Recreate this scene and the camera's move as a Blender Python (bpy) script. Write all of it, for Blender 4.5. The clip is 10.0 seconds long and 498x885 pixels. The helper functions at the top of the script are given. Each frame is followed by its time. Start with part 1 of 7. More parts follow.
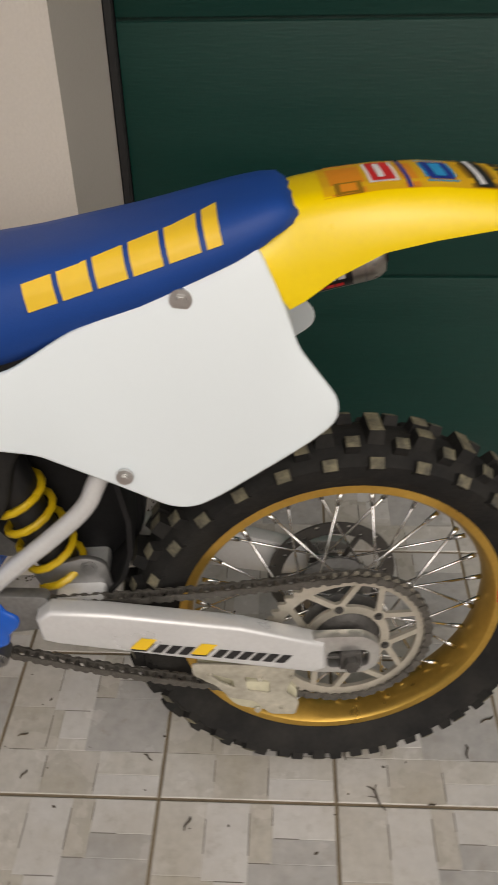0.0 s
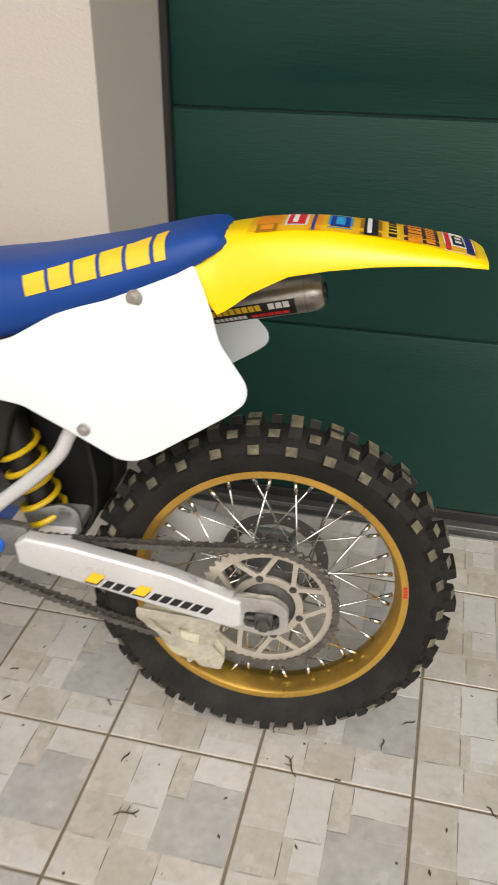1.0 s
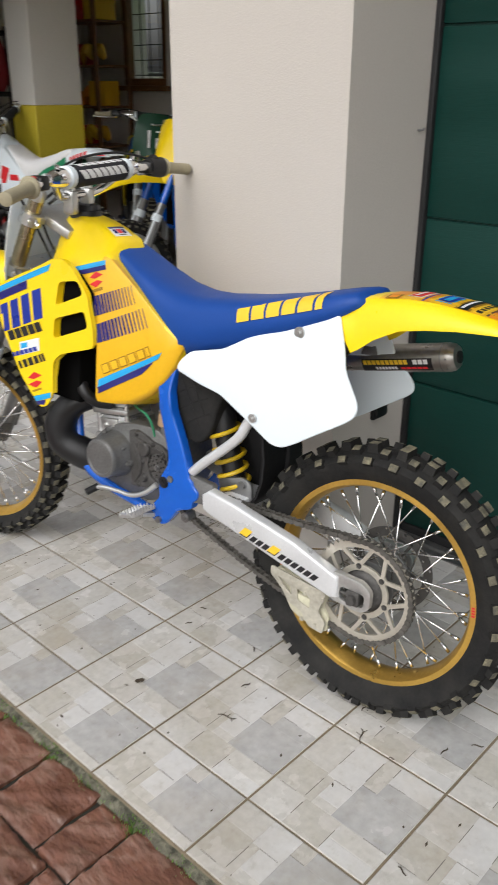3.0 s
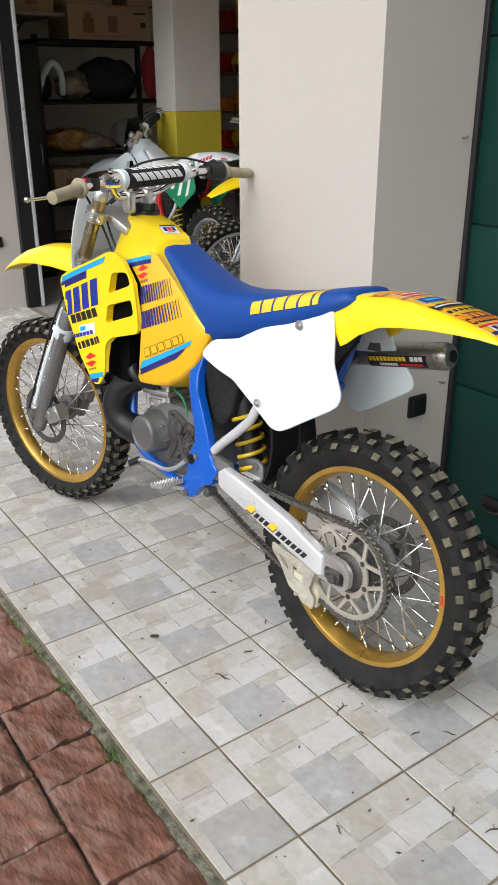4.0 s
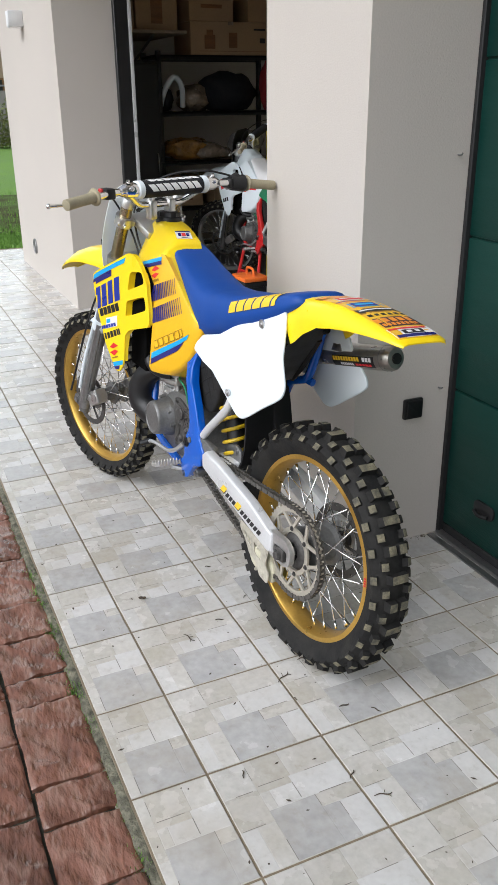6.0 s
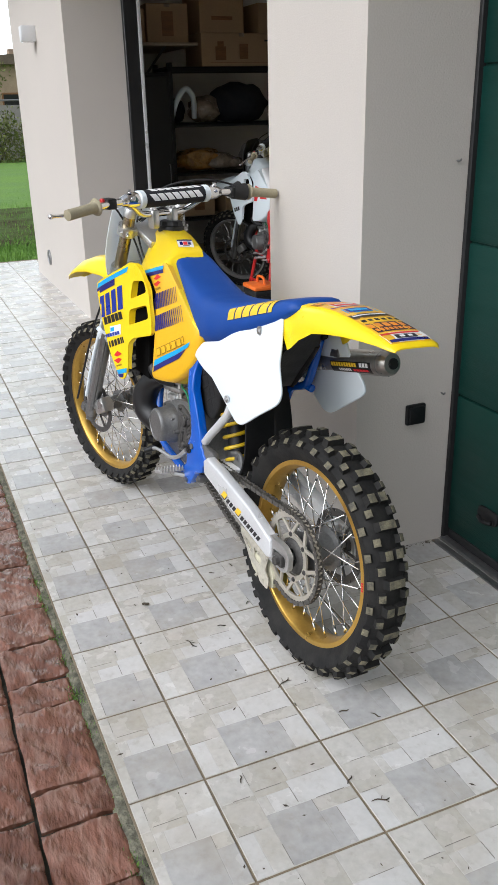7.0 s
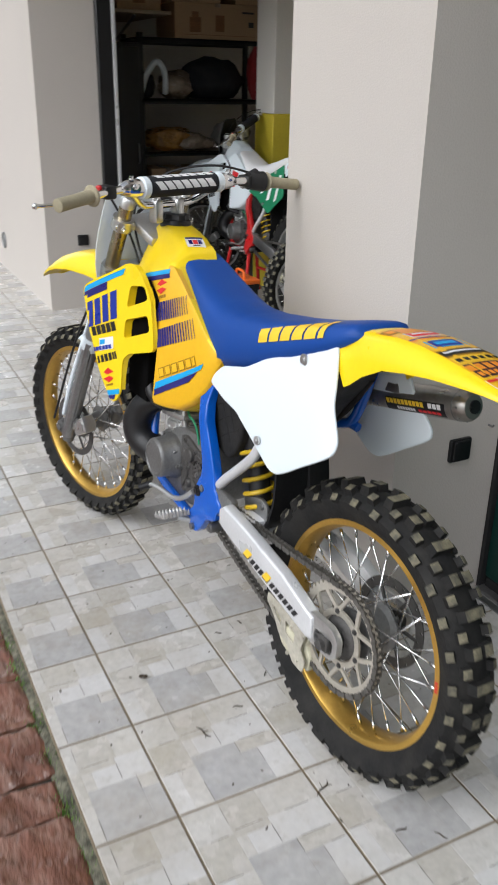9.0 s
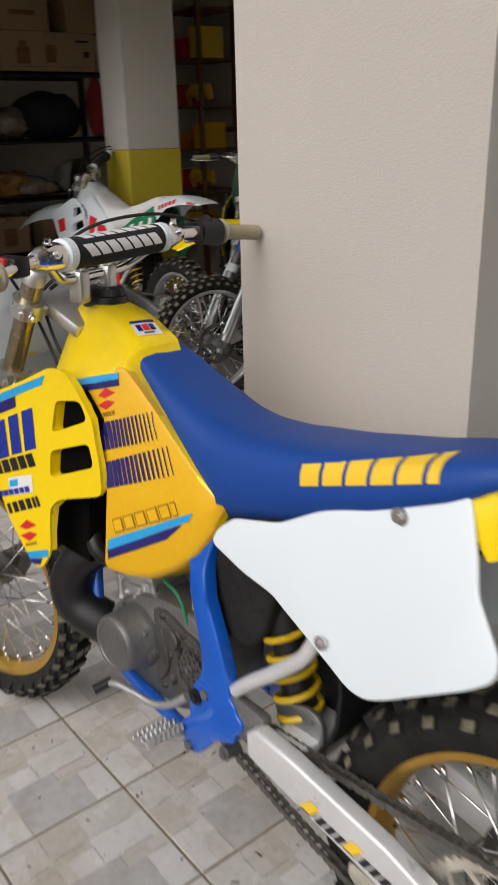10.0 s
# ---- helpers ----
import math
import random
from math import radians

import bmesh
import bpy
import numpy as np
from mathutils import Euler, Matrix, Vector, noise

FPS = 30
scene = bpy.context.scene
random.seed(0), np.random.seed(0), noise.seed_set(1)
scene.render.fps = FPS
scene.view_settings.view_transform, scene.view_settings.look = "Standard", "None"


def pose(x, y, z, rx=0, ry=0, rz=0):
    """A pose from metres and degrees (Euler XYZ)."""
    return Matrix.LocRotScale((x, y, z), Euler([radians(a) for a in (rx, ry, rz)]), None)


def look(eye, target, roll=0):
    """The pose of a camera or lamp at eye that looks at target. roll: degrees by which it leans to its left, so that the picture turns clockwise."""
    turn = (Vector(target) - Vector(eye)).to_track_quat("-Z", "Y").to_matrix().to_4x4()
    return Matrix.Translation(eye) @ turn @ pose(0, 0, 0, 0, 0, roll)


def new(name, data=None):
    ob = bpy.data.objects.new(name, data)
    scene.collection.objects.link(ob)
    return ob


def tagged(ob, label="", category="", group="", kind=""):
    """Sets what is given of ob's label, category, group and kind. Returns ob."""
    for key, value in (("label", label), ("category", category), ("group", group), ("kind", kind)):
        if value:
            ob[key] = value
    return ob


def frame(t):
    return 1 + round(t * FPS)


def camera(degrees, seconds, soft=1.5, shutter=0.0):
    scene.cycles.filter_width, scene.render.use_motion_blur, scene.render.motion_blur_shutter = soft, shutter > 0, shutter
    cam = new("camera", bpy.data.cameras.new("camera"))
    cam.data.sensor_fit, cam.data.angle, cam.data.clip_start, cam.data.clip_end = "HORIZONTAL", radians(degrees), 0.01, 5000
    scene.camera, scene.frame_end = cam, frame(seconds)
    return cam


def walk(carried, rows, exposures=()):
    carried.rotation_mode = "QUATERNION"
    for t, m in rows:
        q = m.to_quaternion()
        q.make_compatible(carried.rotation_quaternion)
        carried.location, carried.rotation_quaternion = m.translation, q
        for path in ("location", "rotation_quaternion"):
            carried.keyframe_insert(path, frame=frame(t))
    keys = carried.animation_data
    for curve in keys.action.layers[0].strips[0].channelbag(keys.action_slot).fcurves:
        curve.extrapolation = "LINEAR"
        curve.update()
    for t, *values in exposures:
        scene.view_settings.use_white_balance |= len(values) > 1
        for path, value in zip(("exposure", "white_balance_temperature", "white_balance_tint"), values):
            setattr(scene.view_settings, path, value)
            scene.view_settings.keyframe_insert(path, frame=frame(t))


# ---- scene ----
from mathutils.bvhtree import BVHTree
cam = camera(33.7, 10.0, soft=1.5, shutter=0.4)
PATH = [
    (0, (-0.098, -0.464, 1.41), (-0.187, 1.125, 0.198), -1.3),
    (0.5, (0.119, -0.594, 1.426), (-0.108, 1.053, 0.314), 0.9),
    (1, (0.243, -0.754, 1.437), (-0.156, 0.91, 0.403), 0.2),
    (1.5, (0.395, -0.904, 1.472), (-0.272, 0.713, 0.503), -0.7),
    (2, (0.578, -0.912, 1.477), (-0.286, 0.669, 0.609), 1.1),
    (2.5, (0.786, -0.92, 1.477), (-0.276, 0.563, 0.656), 1.8),
    (3, (0.941, -1.012, 1.48), (-0.308, 0.329, 0.681), 0.3),
    (3.2, (1.023, -1.008, 1.499), (-0.305, 0.255, 0.699), -0.3),
    (4.3, (1.427, -0.79, 1.502), (-0.11, 0.218, 0.712), -0.2),
    (4.5, (1.487, -0.784, 1.515), (-0.071, 0.194, 0.728), -0.4),
    (5, (1.643, -0.78, 1.531), (0.029, 0.117, 0.761), 0.0),
    (5.5, (1.729, -0.63, 1.537), (0.074, 0.171, 0.749), 0.1),
    (7, (1.814, -0.484, 1.532), (0.105, 0.23, 0.776), -1.4),
    (7.5, (1.811, -0.468, 1.528), (0.105, 0.258, 0.779), -1.6),
    (8, (1.8, -0.472, 1.527), (0.098, 0.257, 0.769), -1.2),
    (8.5, (1.643, -0.466, 1.503), (-0.043, 0.267, 0.716), 0.2),
    (9, (1.285, -0.489, 1.511), (-0.354, 0.339, 0.718), 1.0),
    (9.4, (0.997, -0.447, 1.483), (-0.586, 0.504, 0.717), -0.3),
    (9.5, (0.905, -0.425, 1.469), (-0.673, 0.549, 0.718), -0.6),
    (10, (0.445, -0.382, 1.463), (-1.019, 0.775, 0.744), -1.5),
]
EXPOSURES = [(0.0, -0.65, 7150, 13), (0.5, -0.48, 7150, 13), (1.0, -0.03, 7000, 12), (1.5, -0.03, 6750, 11), (2.5, -0.05, 6450, 10), (3.2, 0.05, 6300, 10),
             (4.5, 0.18, 6150, 10), (7.5, 0.14, 6000, 10), (8.5, 0.18, 6000, 10), (9.0, 0.02, 6050, 10), (9.5, -0.05, 6150, 11), (10.0, -0.34, 6550, 13)]
walk(cam, [(t, look(eye, target, roll)) for t, eye, target, roll in PATH], EXPOSURES)

# ---- light ----
world = bpy.data.worlds.new("overcast_sky")
scene.world = world
world.use_nodes = True
wn = world.node_tree
wn.nodes.clear()
sky = wn.nodes.new("ShaderNodeTexSky")
sky.sky_type = "NISHITA"
sky.sun_disc = False
sky.sun_elevation, sky.sun_rotation = radians(42), radians(168)
sky.air_density, sky.dust_density, sky.ozone_density = 1.2, 6.0, 1.0
veil = wn.nodes.new("ShaderNodeHueSaturation")
veil.inputs["Saturation"].default_value = 0.22
backg = wn.nodes.new("ShaderNodeBackground")
backg.inputs["Strength"].default_value = 0.15
wout = wn.nodes.new("ShaderNodeOutputWorld")
wn.links.new(sky.outputs[0], veil.inputs["Color"])
wn.links.new(veil.outputs[0], backg.inputs["Color"])
wn.links.new(backg.outputs[0], wout.inputs["Surface"])
sun_data = bpy.data.lights.new("veiled_sun", "SUN")
sun_data.energy, sun_data.angle, sun_data.color = 0.75, radians(60), (1.0, 0.97, 0.93)
sun_lamp = new("veiled_sun", sun_data)
sun_lamp.matrix_world = look((4.2, -4.8, 5.2), (0, 0, 0))


# ---- materials ----
def mat(name, color, rough=0.5, metal=0.0, vary=0.15, scale=8.0, fine=60.0, bump=0.1, second=None, patch=0.5, coat=0.0, rand=0.0, stretch=(1, 1, 1), rough_vary=0.12, depth=0.004, spec=0.5, turn=0.0):
    """A surface with two scales of colour change, fine relief and uneven gloss."""
    m = bpy.data.materials.new(name)
    m.use_nodes = True
    nt = m.node_tree
    bs = nt.nodes["Principled BSDF"]
    co = nt.nodes.new("ShaderNodeTexCoord")
    mp = nt.nodes.new("ShaderNodeMapping")
    mp.inputs["Scale"].default_value = stretch
    mp.inputs["Rotation"].default_value = (0, 0, radians(turn))
    info = nt.nodes.new("ShaderNodeObjectInfo")
    shift = nt.nodes.new("ShaderNodeVectorMath")
    shift.operation = "SCALE"
    shift.inputs[0].default_value = (13.1, 7.7, 5.3)
    nt.links.new(info.outputs["Random"], shift.inputs["Scale"])
    add = nt.nodes.new("ShaderNodeVectorMath")
    nt.links.new(co.outputs["Object"], add.inputs[0])
    nt.links.new(shift.outputs[0], add.inputs[1])
    nt.links.new(add.outputs[0], mp.inputs["Vector"])
    big = nt.nodes.new("ShaderNodeTexNoise")
    big.inputs["Scale"].default_value, big.inputs["Detail"].default_value = scale, 5
    small = nt.nodes.new("ShaderNodeTexNoise")
    small.inputs["Scale"].default_value, small.inputs["Detail"].default_value = fine, 4
    for n in (big, small):
        nt.links.new(mp.outputs[0], n.inputs["Vector"])
    ramp = nt.nodes.new("ShaderNodeValToRGB")
    ramp.color_ramp.elements[0].position, ramp.color_ramp.elements[1].position = 0.5 - 0.25 * patch - 0.1, 0.5 + 0.25 * (1 - patch) + 0.12
    other = second or tuple(c * (1 - vary) for c in color)
    ramp.color_ramp.elements[0].color = (*other, 1)
    ramp.color_ramp.elements[1].color = (*color, 1)
    nt.links.new(big.outputs["Fac"], ramp.inputs["Fac"])
    mr = nt.nodes.new("ShaderNodeMapRange")
    mr.inputs["From Min"].default_value, mr.inputs["From Max"].default_value = 0.25, 0.75
    mr.inputs["To Min"].default_value, mr.inputs["To Max"].default_value = 1 - vary * 0.6, 1 + vary * 0.35
    nt.links.new(small.outputs["Fac"], mr.inputs["Value"])
    mul = nt.nodes.new("ShaderNodeVectorMath")
    mul.operation = "SCALE"
    nt.links.new(ramp.outputs["Color"], mul.inputs[0])
    tone = mr.outputs["Result"]
    if rand:
        rr = nt.nodes.new("ShaderNodeMapRange")
        rr.inputs["To Min"].default_value, rr.inputs["To Max"].default_value = 1 - rand, 1 + rand
        nt.links.new(info.outputs["Random"], rr.inputs["Value"])
        mm = nt.nodes.new("ShaderNodeMath")
        mm.operation = "MULTIPLY"
        nt.links.new(rr.outputs["Result"], mm.inputs[0])
        nt.links.new(tone, mm.inputs[1])
        tone = mm.outputs[0]
    nt.links.new(tone, mul.inputs["Scale"])
    nt.links.new(mul.outputs[0], bs.inputs["Base Color"])
    rg = nt.nodes.new("ShaderNodeMapRange")
    rg.inputs["From Min"].default_value, rg.inputs["From Max"].default_value = 0.3, 0.7
    rg.inputs["To Min"].default_value, rg.inputs["To Max"].default_value = max(0.02, rough - rough_vary), min(1, rough + rough_vary)
    nt.links.new(big.outputs["Fac"], rg.inputs["Value"])
    nt.links.new(rg.outputs["Result"], bs.inputs["Roughness"])
    bs.inputs["Metallic"].default_value = metal
    bs.inputs["Specular IOR Level"].default_value = spec
    bs.inputs["Coat Weight"].default_value = coat
    bs.inputs["Coat Roughness"].default_value = 0.15
    if bump:
        bp = nt.nodes.new("ShaderNodeBump")
        bp.inputs["Strength"].default_value, bp.inputs["Distance"].default_value = bump, depth
        nt.links.new(small.outputs["Fac"], bp.inputs["Height"])
        nt.links.new(bp.outputs[0], bs.inputs["Normal"])
    return m


M = dict(
    plaster=mat("cream_plaster", (0.55, 0.51, 0.465), 0.9, vary=0.06, scale=1.6, fine=190, bump=0.35, depth=0.003, patch=0.3),
    plaster_in=mat("white_interior_plaster", (0.76, 0.73, 0.68), 0.9, vary=0.08, scale=2, fine=120, bump=0.2),
    yellow_wall=mat("yellow_wall_paint", (0.72, 0.58, 0.05), 0.55, vary=0.12, scale=3, fine=90, bump=0.1),
    green=mat("dark_green_door_paint", (0.0036, 0.038, 0.030), 0.45, spec=0.35, vary=0.16, scale=2.5, fine=70, bump=0.5, stretch=(0.35, 1, 4), depth=0.0016),
    seal=mat("black_rubber_seal", (0.012, 0.012, 0.013), 0.7, fine=80),
    grout=mat("brown_tile_grout", (0.25, 0.20, 0.135), 0.9, vary=0.35, scale=12, fine=160, bump=0.4),
    tile_white=mat("white_marbled_tile", (0.60, 0.59, 0.575), 0.22, vary=0.09, scale=12, fine=70, bump=0.05, rand=0.05, rough_vary=0.07),
    tile_light=mat("pale_marbled_tile", (0.56, 0.545, 0.52), 0.24, vary=0.17, scale=11, fine=60, bump=0.06, rand=0.06, second=(0.50, 0.48, 0.44), rough_vary=0.07),
    tile_line=mat("dark_printed_tile_line", (0.22, 0.20, 0.175), 0.5, vary=0.3, scale=20, fine=120),
    tile_beige=mat("beige_marbled_tile", (0.51, 0.49, 0.458), 0.26, vary=0.18, scale=11, fine=60, bump=0.06, rand=0.06, rough_vary=0.07, second=(0.45, 0.425, 0.37)),
    tile_grey=mat("blue_grey_marbled_tile", (0.475, 0.468, 0.458), 0.22, vary=0.20, scale=12, fine=50, bump=0.06, rand=0.05, rough_vary=0.07),
    stone=mat("wet_red_brown_stone", (0.215, 0.098, 0.066), 0.15, vary=0.45, scale=6, fine=34, bump=0.8, second=(0.095, 0.041, 0.026), rand=0.18, stretch=(1, 2.4, 1), depth=0.007, rough_vary=0.18, turn=35, patch=0.6),
    warm_alu=mat("warm_anodised_alloy", (0.60, 0.56, 0.48), 0.4, 0.6, vary=0.15, scale=12, fine=120, bump=0.06),
    chain=mat("greasy_chain_steel", (0.17, 0.16, 0.145), 0.5, 0.6, vary=0.4, scale=40, fine=160, bump=0.2),
    # near-black without gloss, so that the vents look deep and unlit
    vent_black=mat("unlit_black", (0.004, 0.004, 0.004), 0.95, vary=0.2, spec=0.05, bump=0),
    disc=mat("dark_drilled_steel", (0.10, 0.095, 0.09), 0.5, 0.4, vary=0.3, scale=14, fine=90, bump=0.1),
    earth=mat("dark_mossy_earth", (0.030, 0.032, 0.018), 0.95, vary=0.5, scale=18, fine=90, bump=0.8, second=(0.018, 0.014, 0.010)),
    mortar=mat("pale_mossy_mortar", (0.24, 0.225, 0.165), 0.95, vary=0.55, scale=34, fine=90, bump=1.0, second=(0.045, 0.046, 0.03), depth=0.008),
    moss=mat("green_moss_leaf", (0.14, 0.26, 0.04), 0.7, vary=0.35, scale=20, fine=90),
    lawn=mat("lawn_grass", (0.16, 0.30, 0.045), 0.9, vary=0.45, scale=0.8, fine=22, bump=0.8, second=(0.11, 0.23, 0.035), depth=0.05),
    mud=mat("wet_mud", (0.055, 0.040, 0.024), 0.9, vary=0.6, scale=2.2, fine=14, bump=1.0, second=(0.085, 0.15, 0.03), depth=0.03, spec=0.1),
    concrete=mat("grey_concrete", (0.30, 0.285, 0.26), 0.85, vary=0.2, scale=3, fine=60, bump=0.3),
    steel_grey=mat("dull_grey_steel", (0.34, 0.34, 0.34), 0.42, 0.9, vary=0.2, scale=9, fine=90, bump=0.08),
    alu=mat("brushed_aluminium", (0.66, 0.66, 0.65), 0.36, 0.85, vary=0.14, scale=10, fine=140, bump=0.07),
    can=mat("grey_titanium_can", (0.42, 0.40, 0.37), 0.34, 0.85, vary=0.2, scale=9, fine=90, bump=0.04),
    alu_paint=mat("silver_painted_aluminium", (0.70, 0.71, 0.72), 0.36, 0.3, vary=0.08, scale=10, fine=150, bump=0.05),
    nylon=mat("grimy_nylon", (0.50, 0.47, 0.39), 0.5, vary=0.35, scale=18, fine=90, bump=0.15),
    cast=mat("cast_engine_alloy", (0.24, 0.24, 0.236), 0.46, 0.65, vary=0.3, scale=14, fine=130, bump=0.18),
    dark_cast=mat("grimy_engine_alloy", (0.11, 0.105, 0.10), 0.6, 0.5, vary=0.4, scale=16, fine=110, bump=0.4),
    chrome=mat("bright_steel", (0.78, 0.78, 0.78), 0.16, 1.0, vary=0.08, scale=14, fine=90, bump=0.02),
    gold=mat("gold_anodised_rim", (0.66, 0.41, 0.09), 0.38, 0.85, vary=0.14, scale=12, fine=110, bump=0.03),
    titan=mat("warm_titanium_tube", (0.42, 0.36, 0.24), 0.32, 0.85, vary=0.15, scale=10, fine=90, bump=0.03),
    rubber=mat("black_tyre_rubber", (0.013, 0.013, 0.0135), 0.8, vary=0.3, scale=18, fine=120, bump=0.3, second=(0.022, 0.021, 0.019), spec=0.25),
    knob_top=mat("dusty_knob_rubber", (0.24, 0.215, 0.14), 0.85, vary=0.5, scale=45, fine=240, bump=0.5, second=(0.035, 0.036, 0.032), patch=0.5),
    black=mat("black_plastic", (0.010, 0.010, 0.011), 0.45, vary=0.3, scale=14, fine=120, bump=0.15),
    black_gloss=mat("black_painted_pipe", (0.010, 0.010, 0.011), 0.42, vary=0.3, scale=12, fine=80, bump=0.05),
    flap=mat("black_rubber_sheet", (0.011, 0.011, 0.012), 0.6, spec=0.3, vary=0.3, scale=10, fine=90, bump=0.2),
    yellow=mat("yellow_plastic", (0.92, 0.66, 0.004), 0.30, vary=0.035, scale=7, fine=90, bump=0.03, coat=0.15, rough_vary=0.04),
    amber=mat("amber_tank_decal", (0.83, 0.47, 0.012), 0.33, vary=0.07, scale=10, fine=120, bump=0.05, coat=0.1, rough_vary=0.04),
    white=mat("white_plastic", (0.72, 0.79, 0.83), 0.34, vary=0.006, scale=3, fine=80, bump=0.03, rough_vary=0.02),
    blue_seat=mat("blue_vinyl", (0.009, 0.062, 0.30), 0.5, vary=0.10, scale=7, fine=420, bump=0.22, depth=0.0012, rough_vary=0.04, spec=0.3),
    blue_frame=mat("blue_enamel", (0.004, 0.105, 0.55), 0.22, vary=0.12, scale=9, fine=70, bump=0.04, coat=0.5),
    grip=mat("khaki_rubber_grip", (0.36, 0.32, 0.215), 0.7, vary=0.15, scale=30, fine=200, bump=0.2),
    cream=mat("cream_nylon", (0.60, 0.575, 0.43), 0.45, vary=0.18, scale=20, fine=120, bump=0.1),
    spring=mat("yellow_spring_paint", (0.62, 0.42, 0.012), 0.35, vary=0.15, scale=14, fine=80),
    ink_yellow=mat("yellow_print", (0.86, 0.56, 0.03), 0.4, vary=0.05),
    ink_blue=mat("navy_print", (0.020, 0.018, 0.16), 0.35, vary=0.1),
    ink_royal=mat("royal_blue_print", (0.015, 0.035, 0.30), 0.35, vary=0.08),
    ink_cyan=mat("cyan_print", (0.02, 0.36, 0.72), 0.35, vary=0.08),
    ink_red=mat("red_print", (0.70, 0.025, 0.03), 0.38, vary=0.08),
    ink_navy=mat("dark_violet_print", (0.045, 0.016, 0.040), 0.4, vary=0.1),
    ink_black=mat("black_print", (0.014, 0.014, 0.016), 0.4, vary=0.1),
    ink_white=mat("white_print", (0.80, 0.80, 0.80), 0.4, vary=0.04),
    ink_brown=mat("brown_outline_print", (0.33, 0.17, 0.01), 0.4, vary=0.1),
    ink_orange=mat("orange_print", (0.85, 0.30, 0.02), 0.4, vary=0.1),
    plate_green=mat("dark_green_plate", (0.008, 0.06, 0.03), 0.4, vary=0.1),
    ink_green=mat("green_print", (0.02, 0.22, 0.10), 0.4, vary=0.1),
    card=mat("brown_cardboard", (0.40, 0.27, 0.155), 0.85, vary=0.12, scale=6, fine=70, bump=0.1),
    wood=mat("varnished_wood", (0.26, 0.12, 0.045), 0.5, vary=0.35, scale=5, fine=40, stretch=(1, 1, 8), bump=0.15),
    board=mat("pale_shelf_board", (0.34, 0.27, 0.19), 0.7, vary=0.2, scale=6, fine=50, stretch=(6, 1, 1), bump=0.1),
    cloth_black=mat("black_bag_cloth", (0.012, 0.013, 0.018), 0.85, vary=0.3, scale=14, fine=150, bump=0.4),
    cloth_red=mat("red_cloth", (0.36, 0.025, 0.03), 0.85, vary=0.3, scale=14, fine=120, bump=0.4),
    foil=mat("clear_packing_film", (0.34, 0.27, 0.20), 0.2, vary=0.4, scale=16, fine=30, bump=0.8, depth=0.01),
    sack=mat("amber_crumpled_film", (0.50, 0.24, 0.03), 0.3, vary=0.5, scale=12, fine=40, bump=0.7, depth=0.01, second=(0.22, 0.13, 0.05)),
    orange=mat("orange_plastic", (0.80, 0.16, 0.02), 0.4, vary=0.1),
    red_plastic=mat("red_plastic", (0.55, 0.02, 0.02), 0.35, vary=0.1),
    hedge=mat("hedge_leaf", (0.14, 0.20, 0.035), 0.6, vary=0.5, scale=3, fine=30, second=(0.12, 0.11, 0.03), rand=0.2),
    brick=mat("weathered_brick", (0.42, 0.31, 0.22), 0.9, vary=0.3, scale=2, fine=30),
    roof=mat("old_roof_tile", (0.17, 0.13, 0.10), 0.9, vary=0.35, scale=3, fine=14),
    twig=mat("dry_twig", (0.075, 0.055, 0.035), 0.9, vary=0.4, scale=60, fine=200, bump=0.4),
)


def painted_sheen(m, pale, amount):
    """Thin pale streaks over a stone: its wet sheen put into the colour."""
    nt = m.node_tree
    bs = nt.nodes["Principled BSDF"]
    old = bs.inputs["Base Color"].links[0].from_socket
    mp = next(n for n in nt.nodes if n.type == "MAPPING")
    streak = nt.nodes.new("ShaderNodeTexNoise")
    streak.inputs["Scale"].default_value, streak.inputs["Detail"].default_value, streak.inputs["Distortion"].default_value = 5.0, 9, 0.25
    nt.links.new(mp.outputs[0], streak.inputs["Vector"])
    ramp = nt.nodes.new("ShaderNodeValToRGB")
    for pos, v in ((0.44, 0.0), (0.50, amount), (0.56, 0.0)):
        e = ramp.color_ramp.elements.new(pos)
        e.color = (v, v, v, 1)
    ramp.color_ramp.elements[0].color = (0, 0, 0, 1)
    ramp.color_ramp.elements[-1].color = (0, 0, 0, 1)
    nt.links.new(streak.outputs["Fac"], ramp.inputs["Fac"])
    mix = nt.nodes.new("ShaderNodeMix")
    mix.data_type = "RGBA"
    nt.links.new(ramp.outputs["Color"], mix.inputs["Factor"])
    nt.links.new(old, mix.inputs["A"])
    mix.inputs["B"].default_value = (*pale, 1)
    nt.links.new(mix.outputs["Result"], bs.inputs["Base Color"])


painted_sheen(M["stone"], (0.34, 0.23, 0.18), 0.30)


